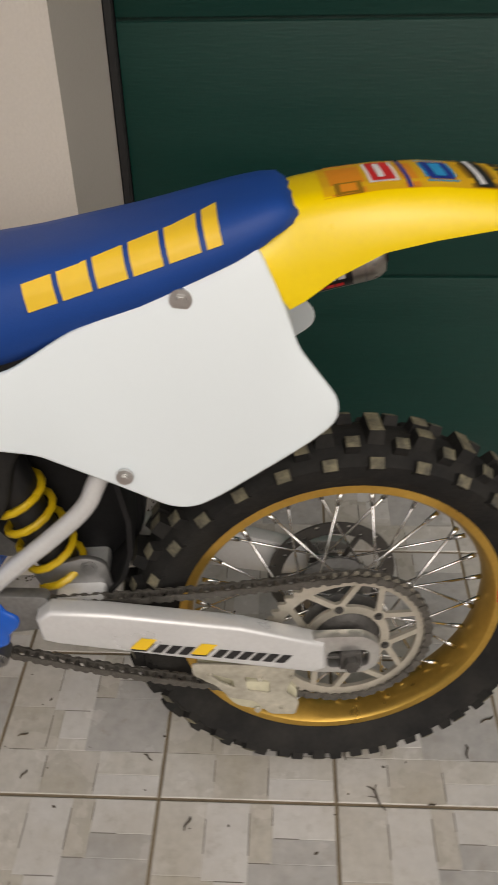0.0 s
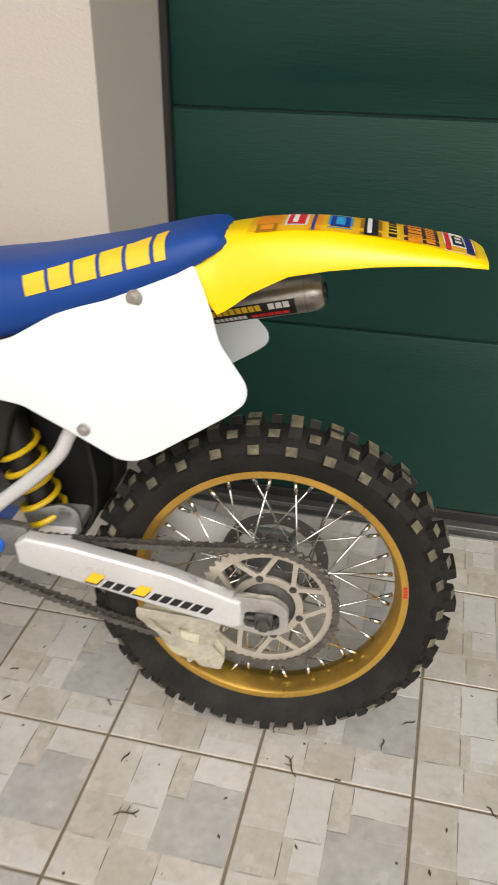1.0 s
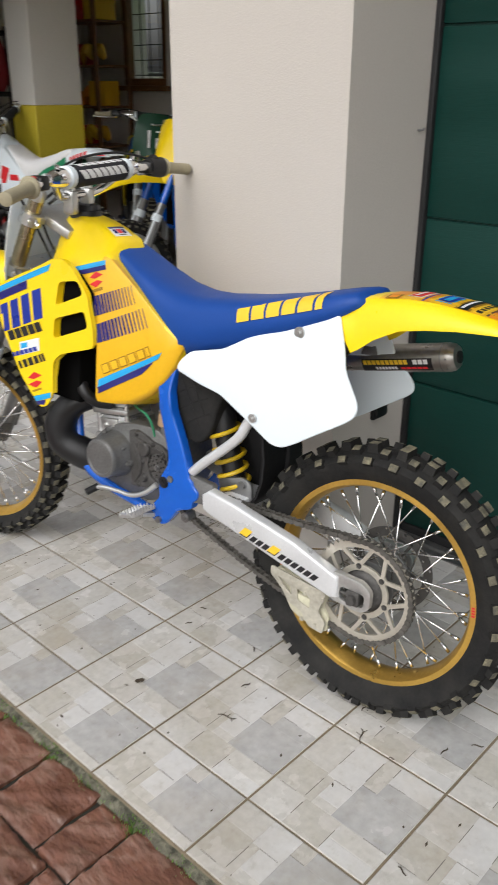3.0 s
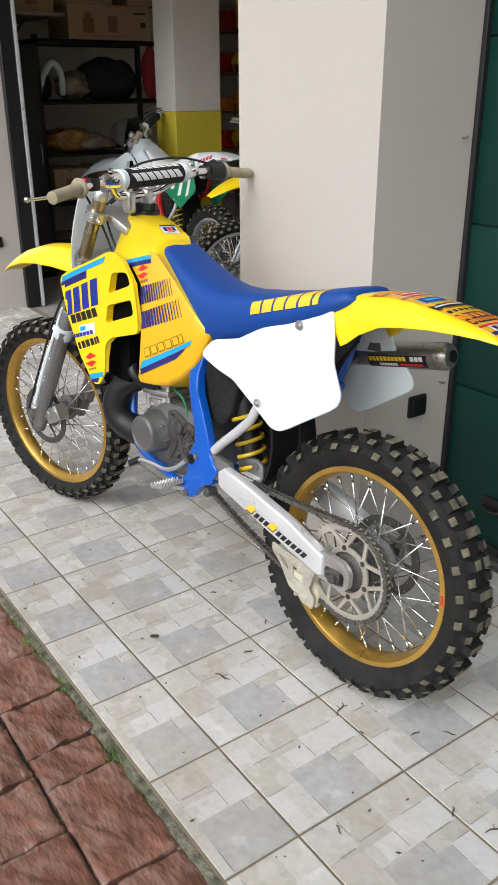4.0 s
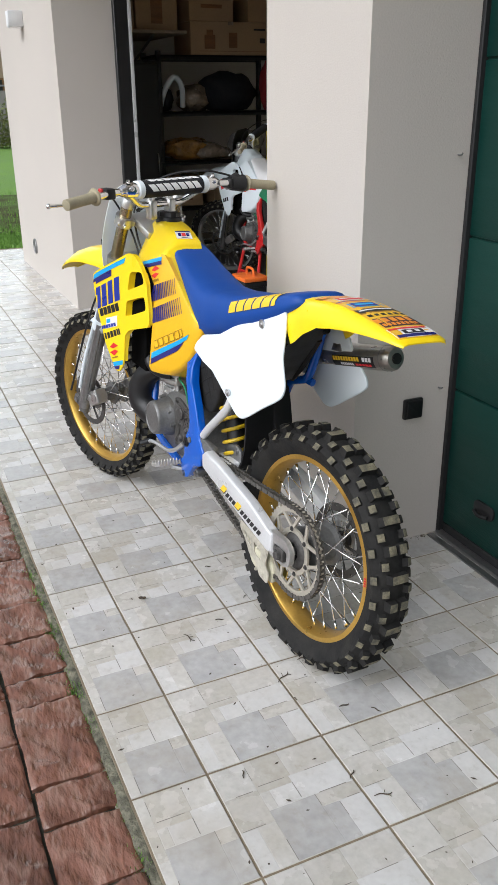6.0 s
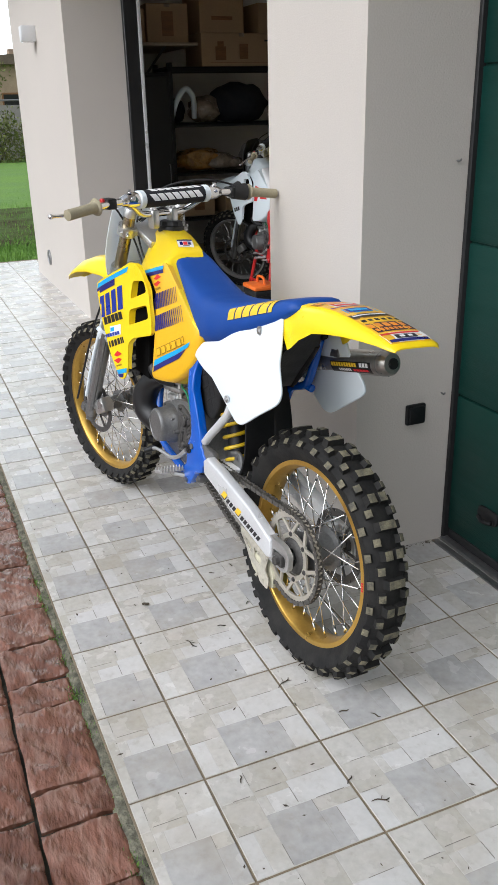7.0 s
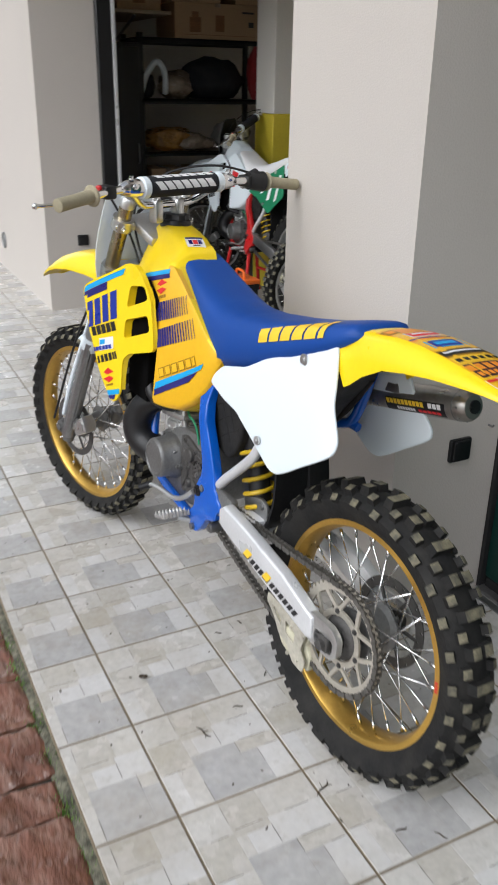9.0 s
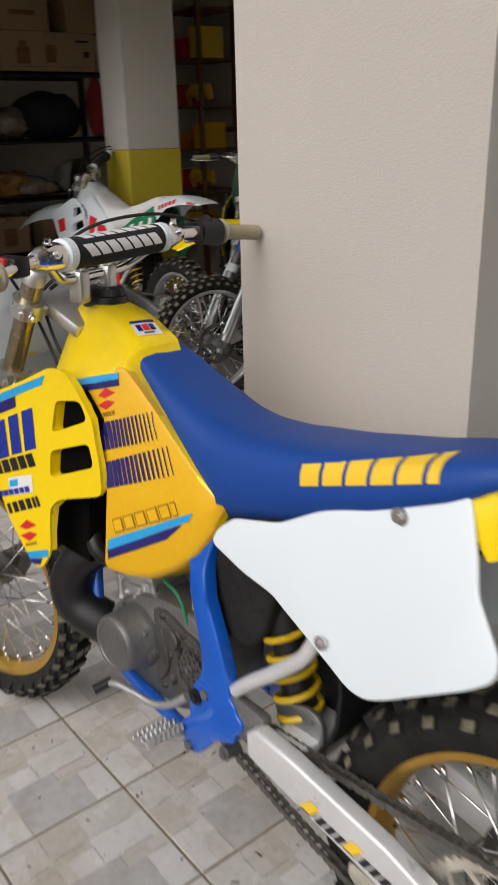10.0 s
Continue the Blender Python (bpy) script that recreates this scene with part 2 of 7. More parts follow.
def stained(m, color, amount, scale, low=0.5, high=0.72):
    """Dirt lying over a floor, running on from piece to piece."""
    nt = m.node_tree
    bs = nt.nodes["Principled BSDF"]
    old = bs.inputs["Base Color"].links[0].from_socket
    geo = nt.nodes.new("ShaderNodeNewGeometry")
    n1 = nt.nodes.new("ShaderNodeTexNoise")
    n1.inputs["Scale"].default_value, n1.inputs["Detail"].default_value, n1.inputs["Roughness"].default_value = scale, 8, 0.65
    nt.links.new(geo.outputs["Position"], n1.inputs["Vector"])
    mr = nt.nodes.new("ShaderNodeMapRange")
    mr.interpolation_type = "SMOOTHSTEP"
    mr.inputs["From Min"].default_value, mr.inputs["From Max"].default_value = low, high
    mr.inputs["To Max"].default_value = amount
    nt.links.new(n1.outputs["Fac"], mr.inputs["Value"])
    mix = nt.nodes.new("ShaderNodeMix")
    mix.data_type = "RGBA"
    nt.links.new(mr.outputs["Result"], mix.inputs["Factor"])
    nt.links.new(old, mix.inputs["A"])
    mix.inputs["B"].default_value = (*color, 1)
    nt.links.new(mix.outputs["Result"], bs.inputs["Base Color"])


for key in ("tile_white", "tile_light", "tile_beige", "tile_grey"):
    stained(M[key], (0.36, 0.31, 0.23), 0.5, 3.0, 0.42, 0.80)
    stained(M[key], (0.30, 0.27, 0.22), 0.6, 30.0, 0.50, 0.85)


def translucent(name, color):
    """Thin milky plastic that lets light through."""
    m = bpy.data.materials.new(name)
    m.use_nodes = True
    nt = m.node_tree
    bs = nt.nodes["Principled BSDF"]
    bs.inputs["Base Color"].default_value = (*color, 1)
    bs.inputs["Roughness"].default_value = 0.4
    tl = nt.nodes.new("ShaderNodeBsdfTranslucent")
    tl.inputs["Color"].default_value = (*color, 1)
    mx = nt.nodes.new("ShaderNodeMixShader")
    mx.inputs["Fac"].default_value = 0.55
    nt.links.new(bs.outputs[0], mx.inputs[1])
    nt.links.new(tl.outputs[0], mx.inputs[2])
    nt.links.new(mx.outputs[0], nt.nodes["Material Output"].inputs["Surface"])
    return m


M["milky"] = translucent("milky_plastic", (0.80, 0.83, 0.85))


def glass(name, rough=0.02):
    m = bpy.data.materials.new(name)
    m.use_nodes = True
    bs = m.node_tree.nodes["Principled BSDF"]
    bs.inputs["Transmission Weight"].default_value = 1.0
    bs.inputs["Roughness"].default_value = rough
    bs.inputs["IOR"].default_value = 1.45
    return m


M["glass"] = glass("window_glass")


# ---- shape tools ----
def part(name, bm, material, parent=None, label="", smooth=38, m=None, kind=""):
    """Link a bmesh as one mesh object, under a thing or a part."""
    if m is not None:
        bmesh.ops.transform(bm, matrix=m, verts=bm.verts)
    bmesh.ops.recalc_face_normals(bm, faces=bm.faces)
    me = bpy.data.meshes.new(name)
    bm.to_mesh(me)
    bm.free()
    for mm in (material if isinstance(material, (list, tuple)) else [material]):
        me.materials.append(mm)
    if smooth:
        me.shade_smooth()
        me.set_sharp_from_angle(angle=radians(smooth))
    ob = new(name, me)
    if parent is not None:
        ob.parent = parent
    return tagged(ob, label=label, kind=kind)


def empty(name, m):
    ob = new(name)
    ob.empty_display_size = 0.1
    ob.matrix_basis = m
    return ob


def spline(pts, n=6):
    """Points along a smooth curve through pts."""
    P = [Vector(p) for p in pts]
    out = []
    for i in range(len(P) - 1):
        a, b, c, d = P[max(i - 1, 0)], P[i], P[i + 1], P[min(i + 2, len(P) - 1)]
        for k in range(n):
            t = k / n
            out.append(0.5 * ((2 * b) + (c - a) * t + (2 * a - 5 * b + 4 * c - d) * t * t + (3 * b - a - 3 * c + d) * t ** 3))
    out.append(P[-1])
    return out


def curve1(table, x):
    """Smooth value at x from a table of (x, value), x rising."""
    if x <= table[0][0]:
        return table[0][1]
    for (x0, y0), (x1, y1) in zip(table, table[1:]):
        if x <= x1:
            t = (x - x0) / (x1 - x0)
            return y0 + (y1 - y0) * t
    return table[-1][1]


def loft(bm, rings, closed=True, caps=True, mat_index=0):
    rows = [[bm.verts.new(p) for p in r] for r in rings]
    for a, b in zip(rows, rows[1:]):
        n = len(a)
        for i in range(n if closed else n - 1):
            j = (i + 1) % n
            f = bm.faces.new((a[i], a[j], b[j], b[i]))
            f.material_index = mat_index
    if caps and closed:
        for r in (rows[0], rows[-1]):
            f = bm.faces.new(r)
            f.material_index = mat_index
    return rows


def tube(bm, pts, r, seg=10, n=6, smooth=True, caps=True, squash=1.0):
    """A round bar along a curve; r: one radius, or one for each given point."""
    rs = r if isinstance(r, (list, tuple)) else [r] * len(pts)
    path = spline(pts, n) if smooth and len(pts) > 2 else [Vector(p) for p in pts]
    m = len(path) - 1
    rad = [curve1([(i / (len(rs) - 1), v) for i, v in enumerate(rs)], k / m) for k in range(m + 1)]
    ref = Vector((0, 0, 1))
    t0 = (path[1] - path[0]).normalized()
    if abs(t0.dot(ref)) > 0.9:
        ref = Vector((1, 0, 0))
    side = t0.cross(ref).normalized()
    rings = []
    for k, p in enumerate(path):
        t = (path[min(k + 1, m)] - path[max(k - 1, 0)]).normalized()
        side = (side - t * side.dot(t)).normalized()
        up = t.cross(side)
        rings.append([p + (side * math.cos(2 * math.pi * i / seg) + up * math.sin(2 * math.pi * i / seg) * squash) * rad[k] for i in range(seg)])
    loft(bm, rings, True, caps)
    return bm


def lathe(bm, profile, centre, axis="y", seg=48, mat_index=0, close=False):
    """Turn a profile of (radius, along) round an axis through centre."""
    c = Vector(centre)
    rings = []
    for r, h in profile:
        ring = []
        for i in range(seg):
            a = 2 * math.pi * i / seg
            x, y = r * math.cos(a), r * math.sin(a)
            ring.append(c + (Vector((x, h, y)) if axis == "y" else Vector((x, y, h)) if axis == "z" else Vector((h, x, y))))
        rings.append(ring)
    if close:
        rings.append(rings[0])
        rows = [[bm.verts.new(p) for p in r] for r in rings[:-1]]
        rows.append(rows[0])
        for a, b in zip(rows, rows[1:]):
            for i in range(seg):
                j = (i + 1) % seg
                bm.faces.new((a[i], a[j], b[j], b[i])).material_index = mat_index
    else:
        loft(bm, rings, True, True, mat_index)
    return bm


def box(bm, x0, x1, y0, y1, z0, z1, bevel=0.0, seg=2, mat_index=0):
    vs = [bm.verts.new((x, y, z)) for x in (x0, x1) for y in (y0, y1) for z in (z0, z1)]
    fs = [bm.faces.new([vs[i] for i in q]) for q in ((0, 1, 3, 2), (4, 6, 7, 5), (0, 4, 5, 1), (2, 3, 7, 6), (0, 2, 6, 4), (1, 5, 7, 3))]
    for f in fs:
        f.material_index = mat_index
    if bevel:
        es = list({e for f in fs for e in f.edges})
        bmesh.ops.bevel(bm, geom=es, offset=bevel, segments=seg, affect="EDGES", profile=0.5, clamp_overlap=True)
    return bm


def plate(bm, outline, v0, v1, bevel=0.0, seg=2, holes=(), shape=None, mat_index=0):
    """A plate whose outline lies in the side view (x, z), from y = v0 to v1; shape(x, z) adds to y."""
    made = []
    for loop in (outline, *holes):
        vs = [bm.verts.new((u, 0, w)) for u, w in loop]
        made += [bm.edges.new((vs[i], vs[(i + 1) % len(vs)])) for i in range(len(vs))]
    if holes:
        fill = bmesh.ops.triangle_fill(bm, use_beauty=True, use_dissolve=False, edges=made)
        faces = [f for f in fill["geom"] if isinstance(f, bmesh.types.BMFace)]
    else:
        faces = [bm.faces.new([e.verts[0] for e in made])] if False else [bmesh.ops.contextual_create(bm, geom=made)["faces"][0]]
    ext = bmesh.ops.extrude_face_region(bm, geom=faces, use_keep_orig=True)
    top = [v for v in ext["geom"] if isinstance(v, bmesh.types.BMVert)]
    low = list({v for f in faces for v in f.verts})
    for v in low:
        v.co.y = v0 + (shape(v.co.x, v.co.z) if shape else 0)
    for v in top:
        v.co.y = v1 + (shape(v.co.x, v.co.z) if shape else 0)
    if bevel:
        tops = set(top)
        lows = set(low)
        es = [e for e in bm.edges if (e.verts[0] in tops and e.verts[1] in tops or e.verts[0] in lows and e.verts[1] in lows) and any(abs(f.normal.y) < 0.5 for f in e.link_faces)]
        bm.normal_update()
        es = [e for e in es if len(e.link_faces) == 2 and abs(e.link_faces[0].normal.y) + 0.3 < abs(e.link_faces[1].normal.y) or len(e.link_faces) == 2 and abs(e.link_faces[1].normal.y) + 0.3 < abs(e.link_faces[0].normal.y)]
        if es:
            bmesh.ops.bevel(bm, geom=es, offset=bevel, segments=seg, affect="EDGES", profile=0.5, clamp_overlap=True)
    return bm


def rounded(outline, r, n=4):
    """The outline with its corners rounded by about r."""
    out = []
    k = len(outline)
    for i in range(k):
        p, a, b = Vector(outline[i]), Vector(outline[i - 1]), Vector(outline[(i + 1) % k])
        ra = min(r, (a - p).length * 0.45)
        rb = min(r, (b - p).length * 0.45)
        s, e = p + (a - p).normalized() * ra, p + (b - p).normalized() * rb
        for j in range(n + 1):
            t = j / n
            q = s * (1 - t) ** 2 + p * 2 * t * (1 - t) + e * t * t
            out.append((q.x, q.y))
    return out


def tree_of(ob):
    """A search tree of a mesh object's faces, in its own space."""
    me = ob.data
    return BVHTree.FromPolygons([v.co.copy() for v in me.vertices], [tuple(p.vertices) for p in me.polygons])


OFFSET = {}   # moulded part: how far it and the prints on it stand from the first layout


def decal(name, parent, trees, quads, material, way="left", lift=0.0009, n=5, label="", m=None):
    """Thin print on a surface. quads: four corners each, in the side view (x, z) or the plan (x, y)."""
    off = OFFSET.get(parent.name, Vector((0, 0, 0)))
    bm = bmesh.new()
    trees = trees if isinstance(trees, (list, tuple)) else [trees]
    for q in quads:
        a, b, c, d = [Vector(p) for p in q]
        grid = []
        for i in range(n + 1):
            row = []
            for j in range(n + 1):
                s, t = i / n, j / n
                p = (a * (1 - s) + b * s) * (1 - t) + (d * (1 - s) + c * s) * t + Vector((off.x, off.y if way == "top" else off.z))
                if way == "left":
                    o, w = Vector((p.x, 1.0, p.y)), Vector((0, -1, 0))
                elif way == "right":
                    o, w = Vector((p.x, -1.0, p.y)), Vector((0, 1, 0))
                elif way == "back":
                    o, w = Vector((-1.0, p.x, p.y)), Vector((1, 0, 0))
                else:
                    o, w = Vector((p.x, p.y, 2.0)), Vector((0, 0, -1))
                best = None
                for tr in trees:
                    hit = tr.ray_cast(o, w)
                    if hit[0] is not None and (best is None or hit[3] < best[3]):
                        best = hit
                if best is None:
                    row.append(None)
                else:
                    nr = best[1] if best[1].dot(w) < 0 else -best[1]
                    row.append(bm.verts.new(best[0] + nr * lift))
            grid.append(row)
        for i in range(n):
            for j in range(n):
                vs = (grid[i][j], grid[i + 1][j], grid[i + 1][j + 1], grid[i][j + 1])
                if all(vs) and max((vs[k].co - vs[k - 1].co).length for k in range(4)) < 0.09:
                    bm.faces.new(vs)
    return part(name, bm, material, parent, label, m=m)


def blocks(p0, p1, height, count, gap=0.18, lean=0.25, widths=None):
    """A run of plain leaning blocks, in place of lettering, along the base line p0 to p1."""
    a, b = Vector(p0), Vector(p1)
    d = b - a
    up = Vector((-d.y, d.x)).normalized()
    if up.y < 0:
        up = -up
    ws = widths or [1.0] * count
    total = sum(ws)
    out, s = [], 0.0
    for w in ws:
        s0, s1 = s / total, (s + w * (1 - gap)) / total
        lo0, lo1 = a + d * s0, a + d * s1
        sl = d.normalized() * height * lean
        out.append((lo0, lo1, lo1 + up * height + sl, lo0 + up * height + sl))
        s += w
    return out

# ---- the place: ground, building, doors ----
PITCH = 0.32
FACE = 0.86      # street face of the walls
DOOR = 1.245     # face of the closed garage door

bm = bmesh.new()
box(bm, -300, 300, -300, 300, -0.6, -0.06)
ground = tagged(part("ground", bm, M["lawn"], smooth=0), "green lawn ground reaching to the horizon", "ground", kind="structure")

bm = bmesh.new()
box(bm, -7.75, 6.0, -0.197, 1.32, -0.059, -0.0025)
floor = tagged(part("floor", bm, M["grout"], smooth=0), "pale mosaic-print ceramic tile floor with brown joints", "floor", kind="structure")

bm = bmesh.new()
box(bm, -40, 30, -14, -0.198, -0.059, -0.024)
paving = tagged(part("pavement", bm, M["earth"], smooth=0), "wet red-brown stone paving with mossy joints", "pavement", kind="structure")

# muddy strip at the edge of the lawn
bm = bmesh.new()
rows = []
for i in range(15):
    x = -9.2 - i * 0.32
    rows.append([Vector((x, -2.0 + 9.0 * j / 24, -0.056 + 0.035 * noise.noise(Vector((x * 1.3, j * 0.6, 2))) + 0.02)) for j in range(25)])
loft(bm, rows, closed=False)
tagged(part("ground_mud", bm, M["mud"]), "dark wet mud worn into the lawn", "mud", kind="structure")


def wall(name, boxes, material, label):
    bm = bmesh.new()
    for b in boxes:
        box(bm, *b)
    return tagged(part(name, bm, material, smooth=0), label, "wall", kind="structure")


TOP = 3.05
wall("wall_pier", [(-1.14, -0.452, FACE, 1.33, 0.0, TOP)], M["plaster"], "cream plastered wall pier between two garage openings")
wall("wall_west", [(-6.93, -4.59, FACE, 1.33, -0.06, TOP)], M["plaster"], "cream plastered front wall beside the open garage")
wall("wall_lintel", [(-4.59, -1.14, FACE, 1.33, 2.62, TOP), (-0.452, 2.6, FACE, 1.33, 2.62, TOP)], M["plaster"], "cream plastered lintel over the garage openings")
wall("wall_east", [(2.6, 6.0, FACE, 1.33, 0.0, TOP)], M["plaster"], "cream plastered wall beside the closed garage door")
wall("wall_west_side", [(-6.93, -6.63, 1.33, 4.9, -0.06, TOP)], M["plaster_in"], "plastered side wall of the garage")
wall("wall_back", [(-6.63, -5.98, 4.6, 4.9, -0.06, TOP), (-5.36, 2.6, 4.6, 4.9, -0.06, TOP), (-5.98, -5.36, 4.6, 4.9, -0.06, 1.46), (-5.98, -5.36, 4.6, 4.9, 2.45, TOP)], M["plaster_in"], "whitewashed back wall of the garage with a window opening")
wall("wall_partition", [(-0.9, -0.7, 1.33, 4.6, -0.06, TOP)], M["plaster_in"], "inner partition wall of the garage")
bm = bmesh.new()
box(bm, -6.93, 6.0, FACE, 4.9, TOP, TOP + 0.2)
tagged(part("ceiling", bm, M["plaster_in"], smooth=0), "pale plaster garage ceiling", "ceiling", kind="structure")
# unseen overhang, added to keep sky light off the floor near the wall
bm = bmesh.new()
box(bm, -7.3, 6.2, 0.38, FACE - 0.001, TOP - 0.10, TOP + 0.12)
tagged(part("ceiling_eave", bm, M["plaster_in"], smooth=0), "unseen plaster slab added overhead to shade the tiled strip", "eave", kind="structure")
bm = bmesh.new()
box(bm, -6.63, 6.0, 1.33, 4.6, -0.059, -0.008)
tagged(part("floor_inside", bm, M["concrete"], smooth=0), "grey concrete garage floor", "floor", kind="structure")

# column inside, with a yellow foot
col = empty("column", pose(-4.78, 2.87, 0))
bm = bmesh.new()
box(bm, -0.15, 0.15, -0.21, 0.21, 1.33, TOP, 0.004, 1)
part("shaft", bm, M["plaster_in"], col, "white painted shaft", smooth=0)
bm = bmesh.new()
box(bm, -0.153, 0.153, -0.213, 0.213, -0.008, 1.328, 0.004, 1)
part("foot", bm, M["yellow_wall"], col, "yellow painted foot", smooth=0)
tagged(col, "square garage column, white above and yellow below", "column", kind="structure")

# closed green sectional door
door = empty("door_1", pose(0, 0, 0))
SECTION = 0.53
for k in range(5):
    z0 = 0.045 + k * SECTION
    z1 = min(z0 + SECTION, 2.62)
    bm = bmesh.new()
    box(bm, -0.432, 2.585, DOOR + 0.012, DOOR + 0.05, z0 + 0.0035, z1 - 0.0035, 0.004, 2)
    part("panel", bm, M["green"], door, "dark green embossed steel panel")
bm = bmesh.new()
box(bm, -0.432, 2.585, DOOR + 0.022, DOOR + 0.045, 0.04, 2.6)
part("backing", bm, M["green"], door, smooth=0)
bm = bmesh.new()
box(bm, -0.432, 2.585, DOOR + 0.014, DOOR + 0.05, 0.004, 0.044, 0.008, 3)
part("bottom_seal", bm, M["seal"], door, "black rubber bottom seal")
for x0, x1 in ((-0.451, -0.433), (2.586, 2.599)):
    bm = bmesh.new()
    box(bm, x0, x1, DOOR - 0.004, DOOR + 0.05, 0.004, 2.615, 0.003, 1)
    part("side_seal", bm, M["seal"], door, "black side seal")
bm = bmesh.new()
plate(bm, rounded([(-0.262, 0.172), (-0.158, 0.172), (-0.158, 0.226), (-0.262, 0.226)], 0.025), DOOR + 0.002, DOOR + 0.014, 0.004)
handle = part("door_handle", bm, M["black"], door, "black recessed grip")
bm = bmesh.new()
tube(bm, [(-0.245, DOOR - 0.006, 0.187), (-0.21, DOOR - 0.016, 0.183), (-0.175, DOOR - 0.006, 0.187)], 0.007)
part("grip_bar", bm, M["black"], handle)
tagged(door, "closed dark green sectional garage door with grooved panels", "garage door", kind="structure")
bm = bmesh.new()
box(bm, -0.44, 2.6, DOOR - 0.016, DOOR + 0.06, -0.004, 0.012, 0.003, 2)
box(bm, -0.44, 2.6, DOOR - 0.05, DOOR - 0.022, -0.004, 0.005, 0.002, 1)
tagged(part("door_sill", bm, M["steel_grey"]), "grey metal door sill on the floor", "sill", kind="structure")

# frame of the open garage door, with its track
bm = bmesh.new()
box(bm, -4.589, -4.54, 1.285, 1.385, 0.0, 2.62, 0.004, 1)
jamb = tagged(part("door_frame", bm, M["black"]), "black door frame of the open garage with a grey track", "door frame", kind="structure")
bm = bmesh.new()
plate(bm, [(-4.56, 0.0), (-4.530, 0.0), (-4.530, 2.6), (-4.56, 2.6)], 1.387, 1.41, 0.002)
part("track", bm, M["alu_paint"], jamb, "grey steel track")
bm = bmesh.new()
box(bm, -4.51, -1.16, 1.25, 1.33, 2.45, 2.62, 0.01, 1)
part("rolled_door", bm, M["green"], jamb, "raised green door edge")


def outlet(x, y, z, turn, label):
    o = empty("wall_socket", pose(x, y, z, 0, 0, turn))
    bm = bmesh.new()
    plate(bm, rounded([(-0.039, -0.037), (0.039, -0.037), (0.039, 0.037), (-0.039, 0.037)], 0.008), -0.012, 0.0, 0.003)
    part("cover", bm, M["black"], o)
    bm = bmesh.new()
    plate(bm, rounded([(-0.031, -0.029), (0.031, -0.029), (0.031, 0.029), (-0.031, 0.029)], 0.006), -0.02, -0.0121, 0.003)
    lid = part("lid", bm, M["black_gloss"], o, "hinged black lid")
    bm = bmesh.new()
    tube(bm, [(-0.026, -0.018, 0.031), (0.026, -0.018, 0.031)], 0.003, 8)
    part("hinge", bm, M["black"], lid)
    return tagged(o, label, "wall socket")


outlet(-0.451, 1.092, 0.525, 90, "black outdoor socket cover on the plastered pier")
outlet(-4.589, 1.12, 0.49, 90, "black outdoor socket cover on the front wall")

# round vent and square wall lamp on the street face
bm = bmesh.new()
lathe(bm, [(0.0, -0.006), (0.05, -0.006), (0.054, -0.014), (0.066, -0.014), (0.07, -0.006), (0.07, 0.002), (0.0, 0.002)], (-6.17, FACE, 0.257), "y", 28)
vent = tagged(part("wall_vent", bm, M["steel_grey"]), "round grey vent cover on the cream wall", "vent")
for k in range(5):
    bm = bmesh.new()
    box(bm, -6.17 - 0.045, -6.17 + 0.045, FACE - 0.011, FACE - 0.006, 0.223 + k * 0.017, 0.229 + k * 0.017)
    part("slat", bm, M["steel_grey"], vent)
lamp = empty("wall_lamp", pose(-5.72, FACE, 2.12))
bm = bmesh.new()
box(bm, -0.06, 0.06, -0.115, 0.0, -0.058, 0.058, 0.006, 2)
part("housing", bm, M["alu_paint"], lamp, "grey metal housing")
bm = bmesh.new()
box(bm, -0.05, 0.05, -0.105, -0.01, -0.064, -0.0581)
part("lens", bm, M["glass"], lamp)
bm = bmesh.new()
box(bm, -0.035, 0.035, -0.01, 0.002, -0.035, 0.035)
part("wall_plate", bm, M["steel_grey"], lamp)
tagged(lamp, "grey square up-and-down wall lamp, unlit", "wall lamp")

# small screw hooks beside the door
for z in (0.585, 1.36):
    bm = bmesh.new()
    tube(bm, [(-0.4515, 1.2, z), (-0.435, 1.2, z), (-0.430, 1.2, z + 0.006)], 0.003, 6, 3)
    tagged(part("wall_screw", bm, M["steel_grey"]), "small steel screw in the door reveal", "screw")

# ---- motocross motorcycle ----
# own space: x forward, y left, z up, origin under the rear axle on the ground
R_REAR, R_FRONT = 0.3575, 0.358
AXLE = Vector((0.0205, 0.0133, 0.3564))   # rear axle
RAKE = radians(25.6)
AXIS = Vector((-math.sin(RAKE), 0, math.cos(RAKE)))
HEAD = Vector((1.105, 0, 1.15))


def steer(degrees):
    return Matrix.Translation(HEAD) @ Matrix.Rotation(radians(degrees), 4, AXIS) @ Matrix.Translation(-HEAD)


def fork_point(along, v, ahead=0.0):
    """A place on the fork leg: metres up from the front axle, sideways, and ahead of the leg."""
    p = Vector((1.516, v, R_FRONT)) + AXIS * along
    return p + Vector((AXIS.z, 0, -AXIS.x)) * ahead


